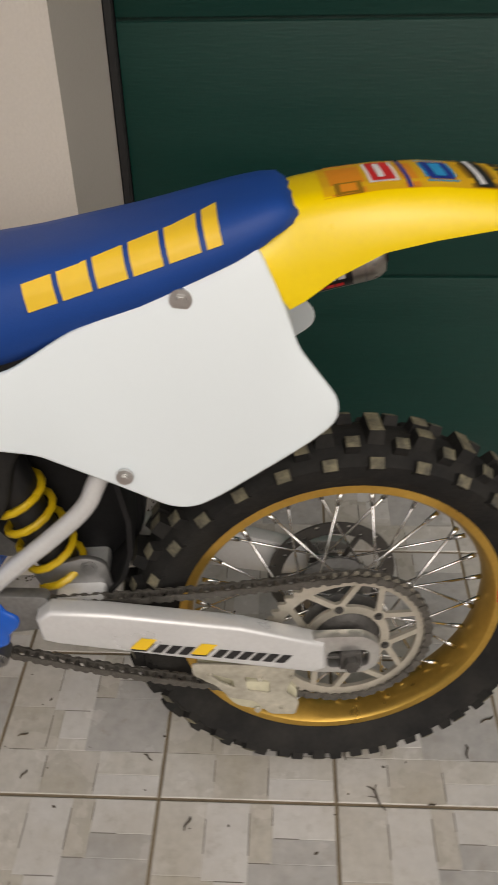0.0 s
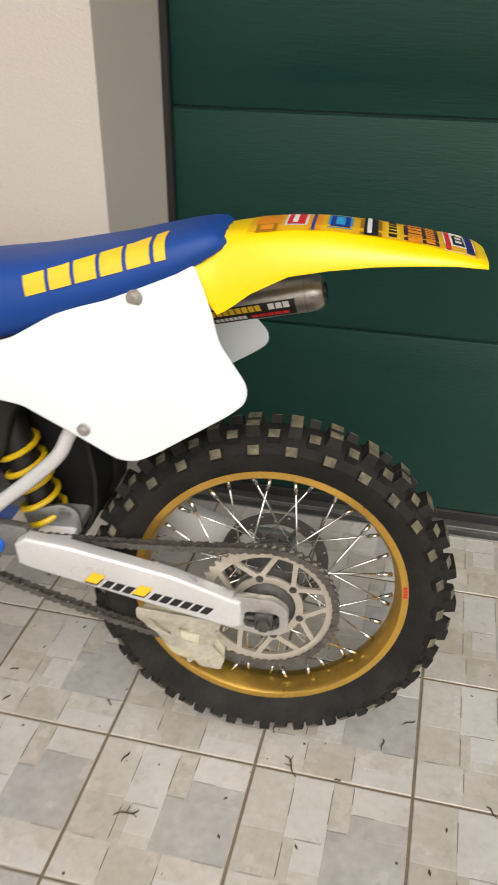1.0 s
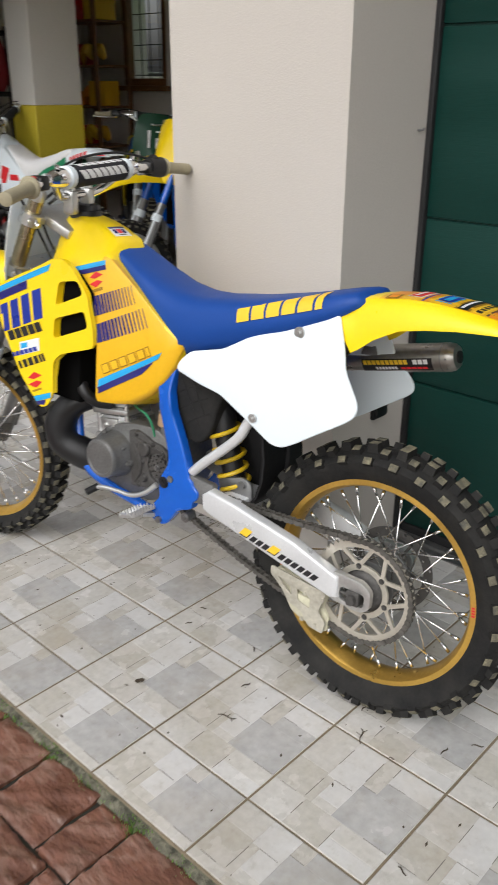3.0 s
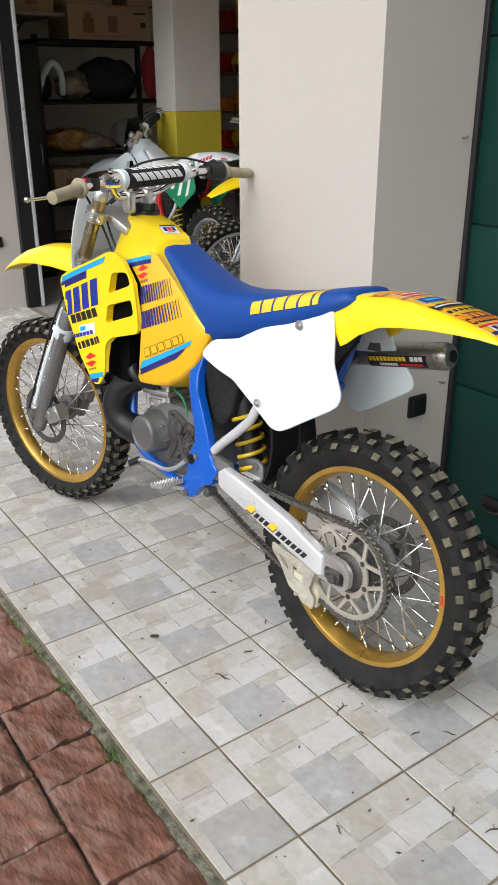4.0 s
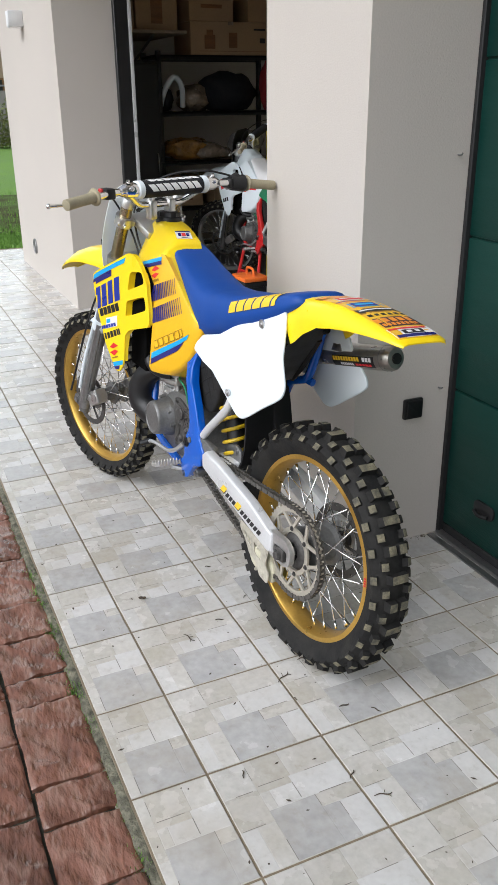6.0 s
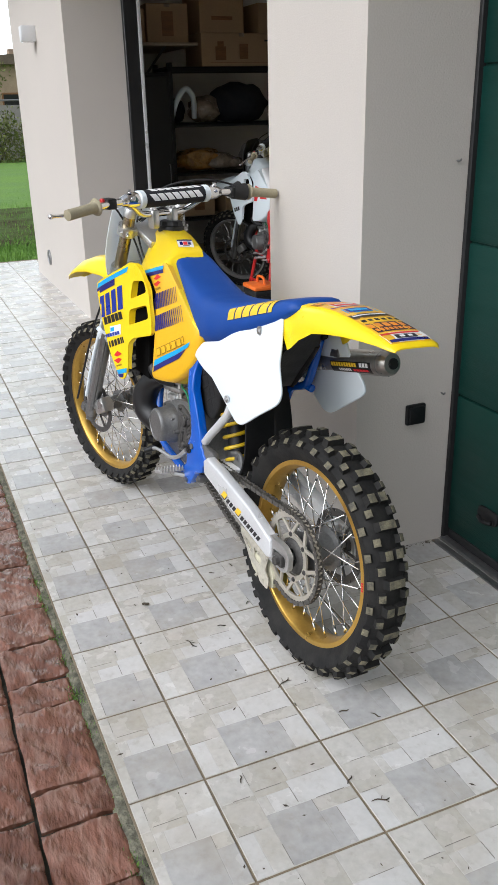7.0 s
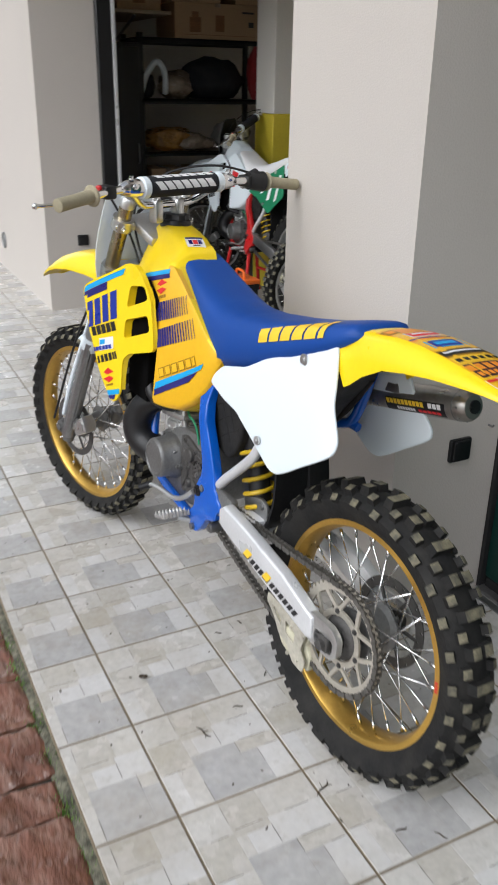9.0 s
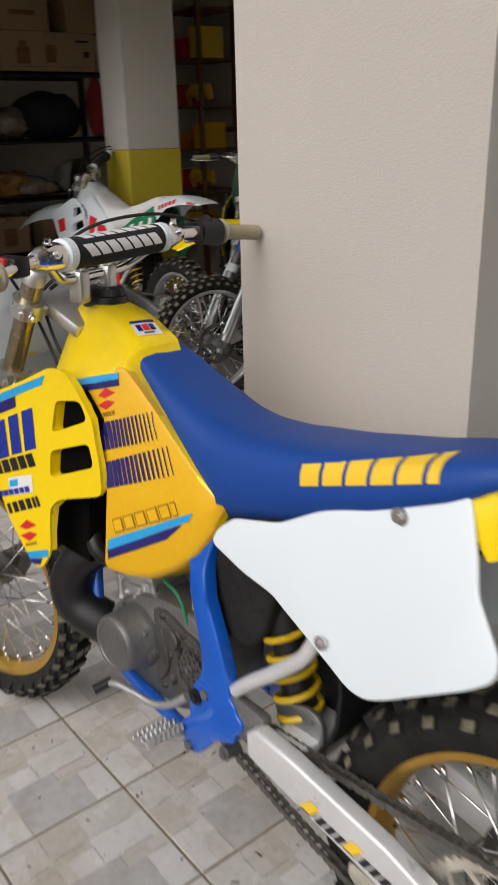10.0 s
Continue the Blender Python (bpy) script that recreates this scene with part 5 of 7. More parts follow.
    for v in bm.verts:
        d = Vector((v.co.x - 1.085, v.co.y))
        if 1.134 < v.co.z < 1.153 and d.length > 0.03 and round(math.atan2(d.y, d.x) * 12 / math.pi) % 2:
            v.co.x, v.co.y = 1.085 + d.x * 1.10, d.y * 1.10
    part("tank_cap", bm, M["black"], tank, "black ribbed filler cap", m=Matrix.Translation(at_tank))
    for s in (1, -1):
        bm = bmesh.new()
        plate(bm, rounded(SHROUD, 0.014, 3), -0.0025, 0.0025, holes=[rounded(h, 0.012, 3) for h in SHROUD_HOLES], shape=shroud_shape)
        for h in [rounded(q, 0.012, 3) for q in SHROUD_HOLES]:
            for i in range(len(h)):
                (u0, w0), (u1, w1) = h[i], h[(i + 1) % len(h)]
                y0, y1 = shroud_shape(u0, w0), shroud_shape(u1, w1)
                bm.faces.new([bm.verts.new(p) for p in ((u0, y0, w0), (u1, y1, w1), (u1, y1 - 0.022, w1), (u0, y0 - 0.022, w0))])
        back = [(0.985, 1.023), (0.972, 1.018), (0.952, 0.999), (0.930, 0.968), (0.911, 0.940), (0.902, 0.900), (0.892, 0.850), (0.890, 0.806), (0.902, 0.790), (0.985, 0.765), (1.008, 0.742), (1.017, 0.690), (1.019, 0.645)]
        loft(bm, [[(u, shroud_shape(u, w), w) for u, w in back], [(u - 0.003, shroud_shape(u, w) - 0.012, w - 0.001) for u, w in back]], closed=False)
        m = Matrix.Translation(at_shroud) if s > 0 else Matrix.Translation((0, 0.062, -0.035)) @ Matrix.Scale(-1, 4, Vector((0, 1, 0))) @ Matrix.Translation(at_shroud)
        ob = part("radiator_shroud", bm, C["shroud"], root, "moulded radiator shroud with two vents", m=m)
        if s > 0:
            shroud = ob
            OFFSET[ob.name] = at_shroud
        # sheet added behind the vents; its black stands for the shade inside
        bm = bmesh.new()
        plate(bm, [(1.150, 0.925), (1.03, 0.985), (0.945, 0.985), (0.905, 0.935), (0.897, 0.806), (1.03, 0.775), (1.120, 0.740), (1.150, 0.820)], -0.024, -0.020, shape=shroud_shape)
        part("vent_screen", bm, M["vent_black"], ob, "added black sheet standing for the shade behind the vents", m=m)
        bm = bmesh.new()
        box(bm, 0.955, 1.09, s * 0.09 - 0.055, s * 0.09 + 0.055, 0.625, 0.985, 0.004, 1)
        part("radiator", bm, M["vent_black"], root, "black radiator")
        bm = bmesh.new()
        tube(bm, [(0.985, s * 0.115, 0.70), (0.955, s * 0.13, 0.66), (0.93, s * 0.11, 0.63), (0.90, s * 0.07, 0.62)], 0.017, 12)
        part("water_hose", bm, M["black_gloss"], root, "black rubber water hose")
    seat = part("seat", seat_mesh(), C["seat"], root, "vinyl covered long seat", smooth=60)
    panel = None
    for s in (1, -1):
        bm = bmesh.new()
        plate(bm, rounded(SIDE_PANEL, 0.014, 3), 0.122, 0.131, 0.004, 3, shape=panel_shape)
        m = Matrix.Identity(4) if s > 0 else Matrix.Scale(-1, 4, Vector((0, 1, 0)))
        ob = part("side_panel", bm, C["panel"], root, "smooth plastic number panel", m=m, smooth=60)
        panel = panel or ob
        for u, w, r in ((0.243, 0.952, 0.014), (0.327, 0.736, 0.011)):
            bm = bmesh.new()
            y = 0.131 + panel_shape(u, w)
            lathe(bm, [(0.0, y + 0.003), (r * 0.45, y + 0.003), (r * 0.5, y + 0.001), (r, y + 0.001), (r, y - 0.004), (0.0, y - 0.004)], (u, 0, w), "y", 20)
            bolt(bm, (u, y + 0.002, w), (0, 1, 0), r * 0.42, 0.004)
            part("panel_bolt", bm, M["alu"], ob, "bright bolt and washer", m=m)
    fender = part("rear_fender", fender_mesh(FENDER), C["fender"], root, "curved plastic rear fender", smooth=50)
    bm = bmesh.new()
    rings = []
    for u, w, hw in ((0.12, 1.03, 0.05), (0.15, 0.97, 0.055), (0.19, 0.90, 0.06), (0.25, 0.83, 0.065), (0.31, 0.76, 0.07)):
        rings.append([(u, y, w) for y in (-hw, -hw * 0.5, 0, hw * 0.5, hw)] + [(u + 0.004, y, w + 0.002) for y in (hw, hw * 0.5, 0, -hw * 0.5, -hw)])
    loft(bm, rings)
    part("inner_guard", bm, M["black"], fender, "black inner mudguard")
    FRONT_FENDER = [(1.15, 0.940, 0.048, 0.900, 0.062), (1.22, 0.972, 0.050, 0.915, 0.070), (1.30, 0.995, 0.052, 0.928, 0.078), (1.40, 1.004, 0.054, 0.938, 0.084), (1.50, 0.994, 0.054, 0.938, 0.085), (1.58, 0.970, 0.052, 0.926, 0.080), (1.64, 0.940, 0.048, 0.908, 0.072), (1.69, 0.908, 0.042, 0.888, 0.060), (1.72, 0.886, 0.034, 0.874, 0.046), (1.732, 0.876, 0.026, 0.868, 0.034)]
    part("front_fender", fender_mesh(FRONT_FENDER), C["fender"], root, "curved plastic front fender", m=S, smooth=50)

    # front fork
    fork = None
    for s in (1, -1):
        bm = bmesh.new()
        tube(bm, [fork_point(0.930, s * 0.105), fork_point(0.44, s * 0.105)], 0.0215, 18, smooth=False)
        ob = part("fork" if fork is None else "right_upper_tube", bm, C["fork"], root if fork is None else fork, "front fork with warm grey tubes" if fork is None else "", m=S)
        fork = fork or ob
        bm = bmesh.new()
        tube(bm, [fork_point(0.50, s * 0.105), fork_point(0.495, s * 0.105), fork_point(0.05, s * 0.105), fork_point(-0.02, s * 0.105)], [0.023, 0.0255, 0.0255, 0.024], 18, smooth=False)
        tube(bm, [fork_point(0.42, s * 0.105 + s * 0.018, -0.012), fork_point(0.02, s * 0.105 + s * 0.018, -0.012)], 0.014, 8, smooth=False)
        part("lower_slider", bm, M["steel_grey"], fork, "fluted grey lower slider", m=S)
        bm = bmesh.new()
        tube(bm, [fork_point(0.43, s * 0.105), fork_point(0.405, s * 0.105), fork_point(0.385, s * 0.105)], [0.031, 0.034, 0.030], 18, smooth=False)
        tube(bm, [fork_point(0.50, s * 0.122, 0.020), fork_point(0.24, s * 0.126, 0.028), fork_point(0.06, s * 0.122, 0.030)], [0.004, 0.008, 0.007], 8)
        tube(bm, [fork_point(0.40, s * 0.115, 0.015), fork_point(0.41, s * 0.125, 0.038)], 0.010, 8, smooth=False)
        part("fork_guard", bm, M["white"], fork, "white plastic fork guard", m=S)
        bm = bmesh.new()
        tube(bm, [fork_point(0.04, s * 0.10), fork_point(-0.045, s * 0.10)], [0.026, 0.022], 16, smooth=False)
        tube(bm, [fork_point(0.0, s * 0.075, 0.026), fork_point(0.0, s * 0.125, 0.026)], 0.024, 16, smooth=False)
        bolt(bm, fork_point(0.0, s * 0.125, 0.026), (0, s, 0), 0.013, 0.010)
        part("axle_lug", bm, M["cast"], fork, "cast axle lug", m=S)
    bm = bmesh.new()
    box(bm, -0.045, 0.035, -0.025, 0.025, -0.03, 0.03, 0.008, 2)
    tube(bm, [(-0.02, 0.028, 0.0), (-0.02, -0.03, 0.0)], 0.019, 12, smooth=False)
    tube(bm, [(0.02, 0.028, 0.01), (0.02, -0.03, 0.01)], 0.015, 12, smooth=False)
    part("front_caliper", bm, M["alu"], fork, "bright front brake caliper", m=S @ Matrix.Translation((1.447, 0.088, 0.392)) @ Matrix.Rotation(RAKE, 4, "Y"))
    for along_, half in ((0.865, 0.036), (0.70, 0.040)):
        bm = bmesh.new()
        c = fork_point(along_, 0)
        box(bm, -0.110 if along_ > 0.8 else -0.055, 0.022, -0.075, 0.075, -0.014, 0.014, 0.006, 2)
        for s in (1, -1):
            tube(bm, [(0, s * 0.105, -0.017), (0, s * 0.105, 0.017)], 0.033, 20, smooth=False)
            box(bm, -0.03, 0.02, s * 0.10 - 0.025, s * 0.10 + 0.025, -0.012, 0.012, 0.004, 1)
            bolt(bm, (-0.034, s * 0.125, 0.0), (-1, 0, 0), 0.006, 0.010)
            bolt(bm, (-0.020, s * 0.138, 0.0), (0, s, 0), 0.006, 0.008)
        part("triple_clamp", bm, M["alu"], fork, "polished fork clamp", m=S @ Matrix.Translation(c) @ Matrix.Rotation(-RAKE, 4, "Y"))
    for s in (1, -1):
        bm = bmesh.new()
        tube(bm, [fork_point(0.920, s * 0.105), fork_point(0.940, s * 0.105), fork_point(0.950, s * 0.105)], [0.023, 0.023, 0.016], 18, smooth=False)
        part("fork_cap", bm, M["alu"], fork, m=S)
    # number plate in front of the fork
    bm = bmesh.new()
    rings = []
    if not full:
        plate_size = 0.68
    else:
        plate_size = 0.74
    for k in range(9):
        al = 0.62 + 0.37 * k / 8 - (0.07 if full else 0.0)
        hw = curve1([(0.55, 0.130), (0.62, 0.160), (0.66, 0.205), (0.74, 0.236), (0.80, 0.238), (0.90, 0.214), (0.96, 0.188), (0.99, 0.150)], al) * plate_size
        bow = curve1([(0.62, 0.10), (0.74, 0.09), (0.96, 0.03)], al)
        line = [fork_point(al, hw * (j / 6 - 1), 0.085 - bow * abs(j / 6 - 1) ** 1.5) for j in range(13)]
        back = [fork_point(al, hw * (1 - j / 6), 0.081 - bow * abs(1 - j / 6) ** 1.5) for j in range(13)]
        rings.append(line + back)
    loft(bm, rings)
    part("number_plate", bm, C["plate"], fork, "curved plastic number plate", m=S, smooth=50)

    # handlebar
    def bar(s):
        return [(1.050, 0, 1.200), (1.050, s * 0.05, 1.200), (1.046, s * 0.095, 1.206), (1.016, s * 0.150, 1.240), (0.992, s * 0.200, 1.258), (0.968, s * 0.290, 1.256), (0.942, s * 0.440, 1.240)]
    bm = bmesh.new()
    left, right = bar(1), bar(-1)
    tube(bm, list(reversed(right)) + left[1:], 0.0112, 12, 6)
    bars = part("handlebar", bm, M["alu"] if not full else M["chrome"], root, "alloy handlebar with padded crossbar", m=B)
    bm = bmesh.new()
    tube(bm, [(0.988, -0.185, 1.260), (0.988, 0.185, 1.260)], 0.007, 10, smooth=False)
    part("crossbar", bm, M["alu"], bars, m=B)
    bm = bmesh.new()
    tube(bm, [(0.988, -0.128, 1.260), (0.988, -0.122, 1.260), (0.988, 0.122, 1.260), (0.988, 0.128, 1.260)], [0.020, 0.029, 0.029, 0.020], 20, smooth=False)
    pad = part("bar_pad", bm, M["cloth_black"], bars, "round black foam bar pad", m=B)
    for s in (1, -1):
        bm = bmesh.new()
        tube(bm, [(0.988, s * 0.126, 1.260), (0.988, s * 0.128, 1.260), (0.988, s * 0.146, 1.260), (0.988, s * 0.148, 1.260)], [0.027, 0.0295, 0.0295, 0.026], 20, smooth=False)
        part("pad_ring", bm, M["white"], bars, "white pad end ring", m=B)
        bm = bmesh.new()
        tube(bm, [(0.988, s * 0.146, 1.260), (0.989, s * 0.163, 1.261), (0.991, s * 0.190, 1.260), (0.990, s * 0.214, 1.258)], [0.024, 0.025, 0.022, 0.012], 14)
        bolt(bm, (0.984, s * 0.180, 1.284), (-0.2, 0, 1), 0.006, 0.010)
        bolt(bm, (0.966, s * 0.178, 1.268), (-1, 0, 0.2), 0.006, 0.008)
        part("crossbar_clamp", bm, M["chrome"], bars, "bright crossbar clamp", m=B)
    if full:
        tr = tree_of(pad)
        bm = bmesh.new()
        for row, tilt in ((0, 0.20), (1, 1.40), (2, 2.6)):
            for k in range(7):
                y0 = 0.106 - k * 0.0305
                a0, a1 = tilt + 0.40, tilt - 0.40
                grid = []
                for i in range(2):
                    grid.append([B @ Vector((0.988 - 0.0297 * math.cos(a), y0 - i * 0.0246 + 0.009 * ((a - tilt) / 0.40), 1.260 + 0.0297 * math.sin(a))) for a in (a0, (a0 + tilt) / 2, tilt, (a1 + tilt) / 2, a1)])
                loft(bm, grid, closed=False)
        part("pad_lettering", bm, M["ink_white"], bars, "white lettering blocks")
    for s in (1, -1):
        bm = bmesh.new()
        e0, e1 = (Vector((0.963, s * 0.318, 1.254)), Vector((0.942, s * 0.442, 1.240)))
        pts3 = [e0.lerp(e1, t) for t in (0, 0.04, 0.08, 0.10, 0.2, 0.5, 0.94, 0.985, 1.0)]
        tube(bm, pts3, [0.020, 0.028, 0.026, 0.0185, 0.0172, 0.0165, 0.0172, 0.0172, 0.012], 18, smooth=False)
        part("grip", bm, M["grip"], bars, "khaki rubber grip", m=B)
        bm = bmesh.new()
        p = Vector((0.978, s * 0.262, 1.258))
        box(bm, p.x - 0.018, p.x + 0.03, p.y - 0.018, p.y + 0.018, p.z - 0.018, p.z + 0.016, 0.006, 2)
        perch = part("lever_perch", bm, M["black"], bars, "black lever perch", m=B)
        bm = bmesh.new()
        tube(bm, [(0.998, s * 0.262, 1.246), (1.026, s * 0.285, 1.236), (1.038, s * 0.33, 1.231), (1.040, s * 0.39, 1.227), (1.039, s * 0.440, 1.2275)], [0.007, 0.0075, 0.006, 0.005, 0.005], 10)
        bmesh.ops.create_icosphere(bm, subdivisions=2, radius=0.0085, matrix=Matrix.Translation((1.039, s * 0.443, 1.2275)))
        part("lever", bm, M["chrome"], bars, "bright ball-ended lever", m=B)
    bm = bmesh.new()
    tube(bm, [(0.980, -0.262, 1.258), (0.966, -0.312, 1.254)], [0.026, 0.030], 16, smooth=False)
    tube(bm, [(0.980, -0.262, 1.26), (0.975, -0.295, 1.275)], 0.02, 12, smooth=False)
    part("throttle_housing", bm, M["black"], bars, "black throttle housing", m=B)
    bm = bmesh.new()
    box(bm, 0.968, 0.985, 0.285, 0.297, 1.262, 1.276, 0.003, 1)
    part("stop_switch", bm, M["red_plastic"], bars, "red stop switch", m=B)
    for s in (1, -1):
        bm = bmesh.new()
        box(bm, 1.032, 1.068, s * 0.04 - 0.015, s * 0.04 + 0.015, 1.150, 1.215, 0.008, 2)
        for du in (-0.011, 0.011):
            bolt(bm, (1.050 + du, s * 0.04, 1.215), (0, 0, 1), 0.005, 0.008)
        part("bar_clamp", bm, M["alu"], bars, "polished bar clamp", m=B)
    # cables
    for k, (pts4, r) in enumerate((
            ([(1.00, 0.262, 1.250), (1.08, 0.20, 1.245), (1.175, 0.10, 1.20), (1.16, 0.05, 1.10), (1.10, 0.05, 0.98), (1.00, 0.06, 0.80)], 0.0035),
            ([(0.978, -0.290, 1.275), (1.04, -0.18, 1.300), (1.120, -0.06, 1.275), (1.165, 0.02, 1.19), (1.13, 0.045, 1.08), (1.04, 0.05, 0.95)], 0.0035),
            ([(1.00, -0.265, 1.26), (1.10, -0.20, 1.25), (1.20, -0.02, 1.16), (1.235, 0.09, 0.98), (1.33, 0.135, 0.78), (1.46, 0.165, 0.45)], 0.004),
            ([(1.11, 0.06, 1.175), (1.08, 0.04, 1.200), (1.06, -0.01, 1.215), (1.08, -0.05, 1.19), (1.10, -0.06, 1.10)], 0.004))):
        bm = bmesh.new()
        tube(bm, pts4, r, 8, 8)
        part("cable", bm, M["black"], bars, "black control cable", m=B)
    return root, dict(tank=tank, shroud=shroud, seat=seat, panel=panel, fender=fender, swing=swing)


C_MAIN = dict(rim=M["gold"], arm=M["alu_paint"], frame=M["blue_frame"], tank=M["yellow"], shroud=M["yellow"], seat=M["blue_seat"], fender=M["yellow"], fork=M["titan"], panel=M["white"], plate=M["milky"])
BIKE_AT = pose(0.015, 0.4639, 0, 0, 0, 185.03) @ pose(0, 0, 0, 4.0, 0, 0)
bike, P = motorcycle("motorcycle", BIKE_AT, (15.84, 13.5, 2.2, 0.05, 0.0633, 3.4), C_MAIN)
tagged(bike, "yellow and blue motocross motorcycle with gold rims, leaning on a pier", "motorcycle")

# ---- prints on the motorcycle ----
tr = tree_of(P["seat"])
decal("lettering", P["seat"], tr, blocks((0.421, 0.946), (0.187, 1.016), 0.031, 6, 0.16, 0.1, [1, 1, 1, 1, 1.05, 0.5]), M["ink_yellow"], label="yellow lettering blocks", n=8, lift=0.0022)
tr = tree_of(P["swing"])
decal("lettering_shadow", P["swing"], tr, blocks((0.352, 0.417), (0.118, 0.366), 0.018, 11, 0.24, 0.55, [1.6, 1, 1, 1, 1.6, 1, 1, 1, 1, 1, 1]), M["ink_black"], label="black lettering blocks", n=3, lift=0.0007)
lt = blocks((0.352, 0.421), (0.118, 0.369), 0.024, 11, 0.24, 0.55, [1.6, 1, 1, 1, 1.6, 1, 1, 1, 1, 1, 1])
for q in (lt[0], lt[4]):
    decal("lettering_capital", P["swing"], tr, [q], M["ink_yellow"], label="yellow slanted block", n=3, lift=0.0013)

tk = tree_of(P["tank"])
T = P["tank"]
# stripes, fading bars and lettering over the amber film
decal("stripe", T, tk, [((0.887, 0.682), (0.694, 0.796), (0.684, 0.815), (0.888, 0.704))], M["ink_cyan"], label="bright cyan stripe", n=16, lift=0.0018)
decal("stripe", T, tk, [((0.887, 0.664), (0.745, 0.746), (0.708, 0.786), (0.887, 0.683))], M["ink_blue"], label="navy stripe", n=16, lift=0.0020)
decal("stripe", T, tk, [((1.032, 0.974), (0.880, 1.018), (0.884, 1.029), (1.030, 0.987))], M["ink_cyan"], label="bright cyan stripe", n=12, lift=0.0018)
decal("stripe", T, tk, [((1.000, 0.971), (0.876, 1.007), (0.880, 1.018), (1.004, 0.982))], M["ink_blue"], label="navy stripe", n=12, lift=0.0016)
for bl, tl, tr_, br in (((0.930, 0.869), (0.943, 0.920), (0.784, 0.978), (0.765, 0.932)), ((0.907, 0.801), (0.920, 0.848), (0.741, 0.926), (0.722, 0.876))):
    bl, tl, tr_, br = Vector(bl), Vector(tl), Vector(tr_), Vector(br)
    for k in range(14):
        s0 = 0.0 if k == 0 else 0.20 + 0.80 * (k - 1) / 13
        s1 = 0.19 if k == 0 else s0 + 0.052 * (1 - 0.85 * (k - 1) / 13)
        decal("bar", T, tk, [(bl.lerp(br, s0), bl.lerp(br, s1), tl.lerp(tr_, s1), tl.lerp(tr_, s0))], M["ink_blue"], label="navy bar" if k == 0 else "", n=6, lift=0.0018)


def emblem(host, tree, u, w, r):
    """Two offset red lozenges."""
    decal("emblem", host, tree, [((u + r, w + 0.1 * r), (u + 0.1 * r, w + r), (u - r, w + 0.75 * r), (u + 0.2 * r, w + 0.05 * r))], M["ink_red"], label="red emblem shape", n=3, lift=0.0016)
    decal("emblem", host, tree, [((u - r, w - 0.1 * r), (u - 0.1 * r, w - r), (u + r, w - 0.75 * r), (u - 0.2 * r, w - 0.05 * r))], M["ink_red"], label="red emblem shape", n=3, lift=0.0016)


emblem(T, tk, 0.906, 0.977, 0.0206)
decal("emblem_caption", T, tk, blocks((0.922, 0.937), (0.882, 0.953), 0.008, 6, 0.2, -0.1), M["ink_brown"], n=2, lift=0.0014)
OUTLINED = blocks((0.863, 0.726), (0.716, 0.801), 0.027, 6, 0.14, 0.05, [1, 1, 1, 1, 1.05, 0.5])
decal("outlined_lettering", T, tk, OUTLINED, M["ink_brown"], label="brown outlined lettering blocks", n=6, lift=0.0018)
inner = [tuple(Vector(p).lerp(sum((Vector(x) for x in qd), Vector((0, 0))) / 4, 0.2) for p in qd) for qd in OUTLINED]
decal("lettering_fill", T, tk, inner, M["amber"], n=6, lift=0.0024)


def on_badge(s0, s1, t0, t1):
    """A field of the badge in shares of its length and depth."""
    a, b, c, d = Vector((0.962, 0.034)), Vector((0.958, -0.022)), Vector((0.908, -0.010)), Vector((0.914, 0.045))
    at = lambda s, t: (a * (1 - s) + b * s) * (1 - t) + (d * (1 - s) + c * s) * t
    return [at(s0, t0), at(s1, t0), at(s1, t1), at(s0, t1)]


decal("badge", T, tk, [on_badge(0, 1, 0, 1)], M["ink_white"], "top", label="white badge sticker", n=4, lift=0.0012)
decal("badge_band", T, tk, [on_badge(0.02, 0.98, 0.02, 0.2)], M["ink_blue"], "top", n=4, lift=0.0017)
decal("badge_lettering", T, tk, [on_badge(0.14, 0.34, 0.30, 0.72), on_badge(0.66, 0.86, 0.30, 0.72)], M["ink_blue"], "top", n=2, lift=0.0017)
decal("badge_lettering", T, tk, [on_badge(0.37, 0.63, 0.30, 0.72)], M["ink_red"], "top", n=2, lift=0.0017)
decal("badge_caption", T, tk, [on_badge(0.30, 0.72, 0.80, 0.90)], M["ink_black"], "top", n=2, lift=0.0017)

sh = tree_of(P["shroud"])
H = P["shroud"]
decal("edge_stripe", H, sh, [((1.200, 0.902), (1.020, 0.988), (1.012, 1.008), (1.192, 0.922))], M["ink_cyan"], label="cyan edge stripe", n=6)
decal("edge_stripe", H, sh, [((1.200, 0.880), (1.085, 0.934), (1.085, 0.956), (1.198, 0.902))], M["ink_blue"], label="navy edge stripe", n=6, lift=0.0013)
# bold leaning blocks
for q in (((1.180, 0.798), (1.150, 0.810), (1.152, 0.888), (1.180, 0.876)), ((1.142, 0.814), (1.114, 0.826), (1.118, 0.904), (1.144, 0.892)),
          ((1.106, 0.830), (1.078, 0.842), (1.082, 0.922), (1.108, 0.910)), ((1.070, 0.846), (1.040, 0.858), (1.044, 0.940), (1.072, 0.928))):
    decal("large_mark", H, sh, [q], M["ink_royal"], label="royal blue leaning block", n=3)
decal("sponsor_lettering", H, sh, blocks((1.172, 0.770), (1.040, 0.822), 0.027, 6, 0.14, 0.0), M["ink_black"], label="black lettering blocks", n=2)
decal("sponsor_patch", H, sh, [((1.150, 0.729), (1.055, 0.763), (1.056, 0.800), (1.152, 0.768))], M["ink_white"], label="white sponsor patch", n=3)
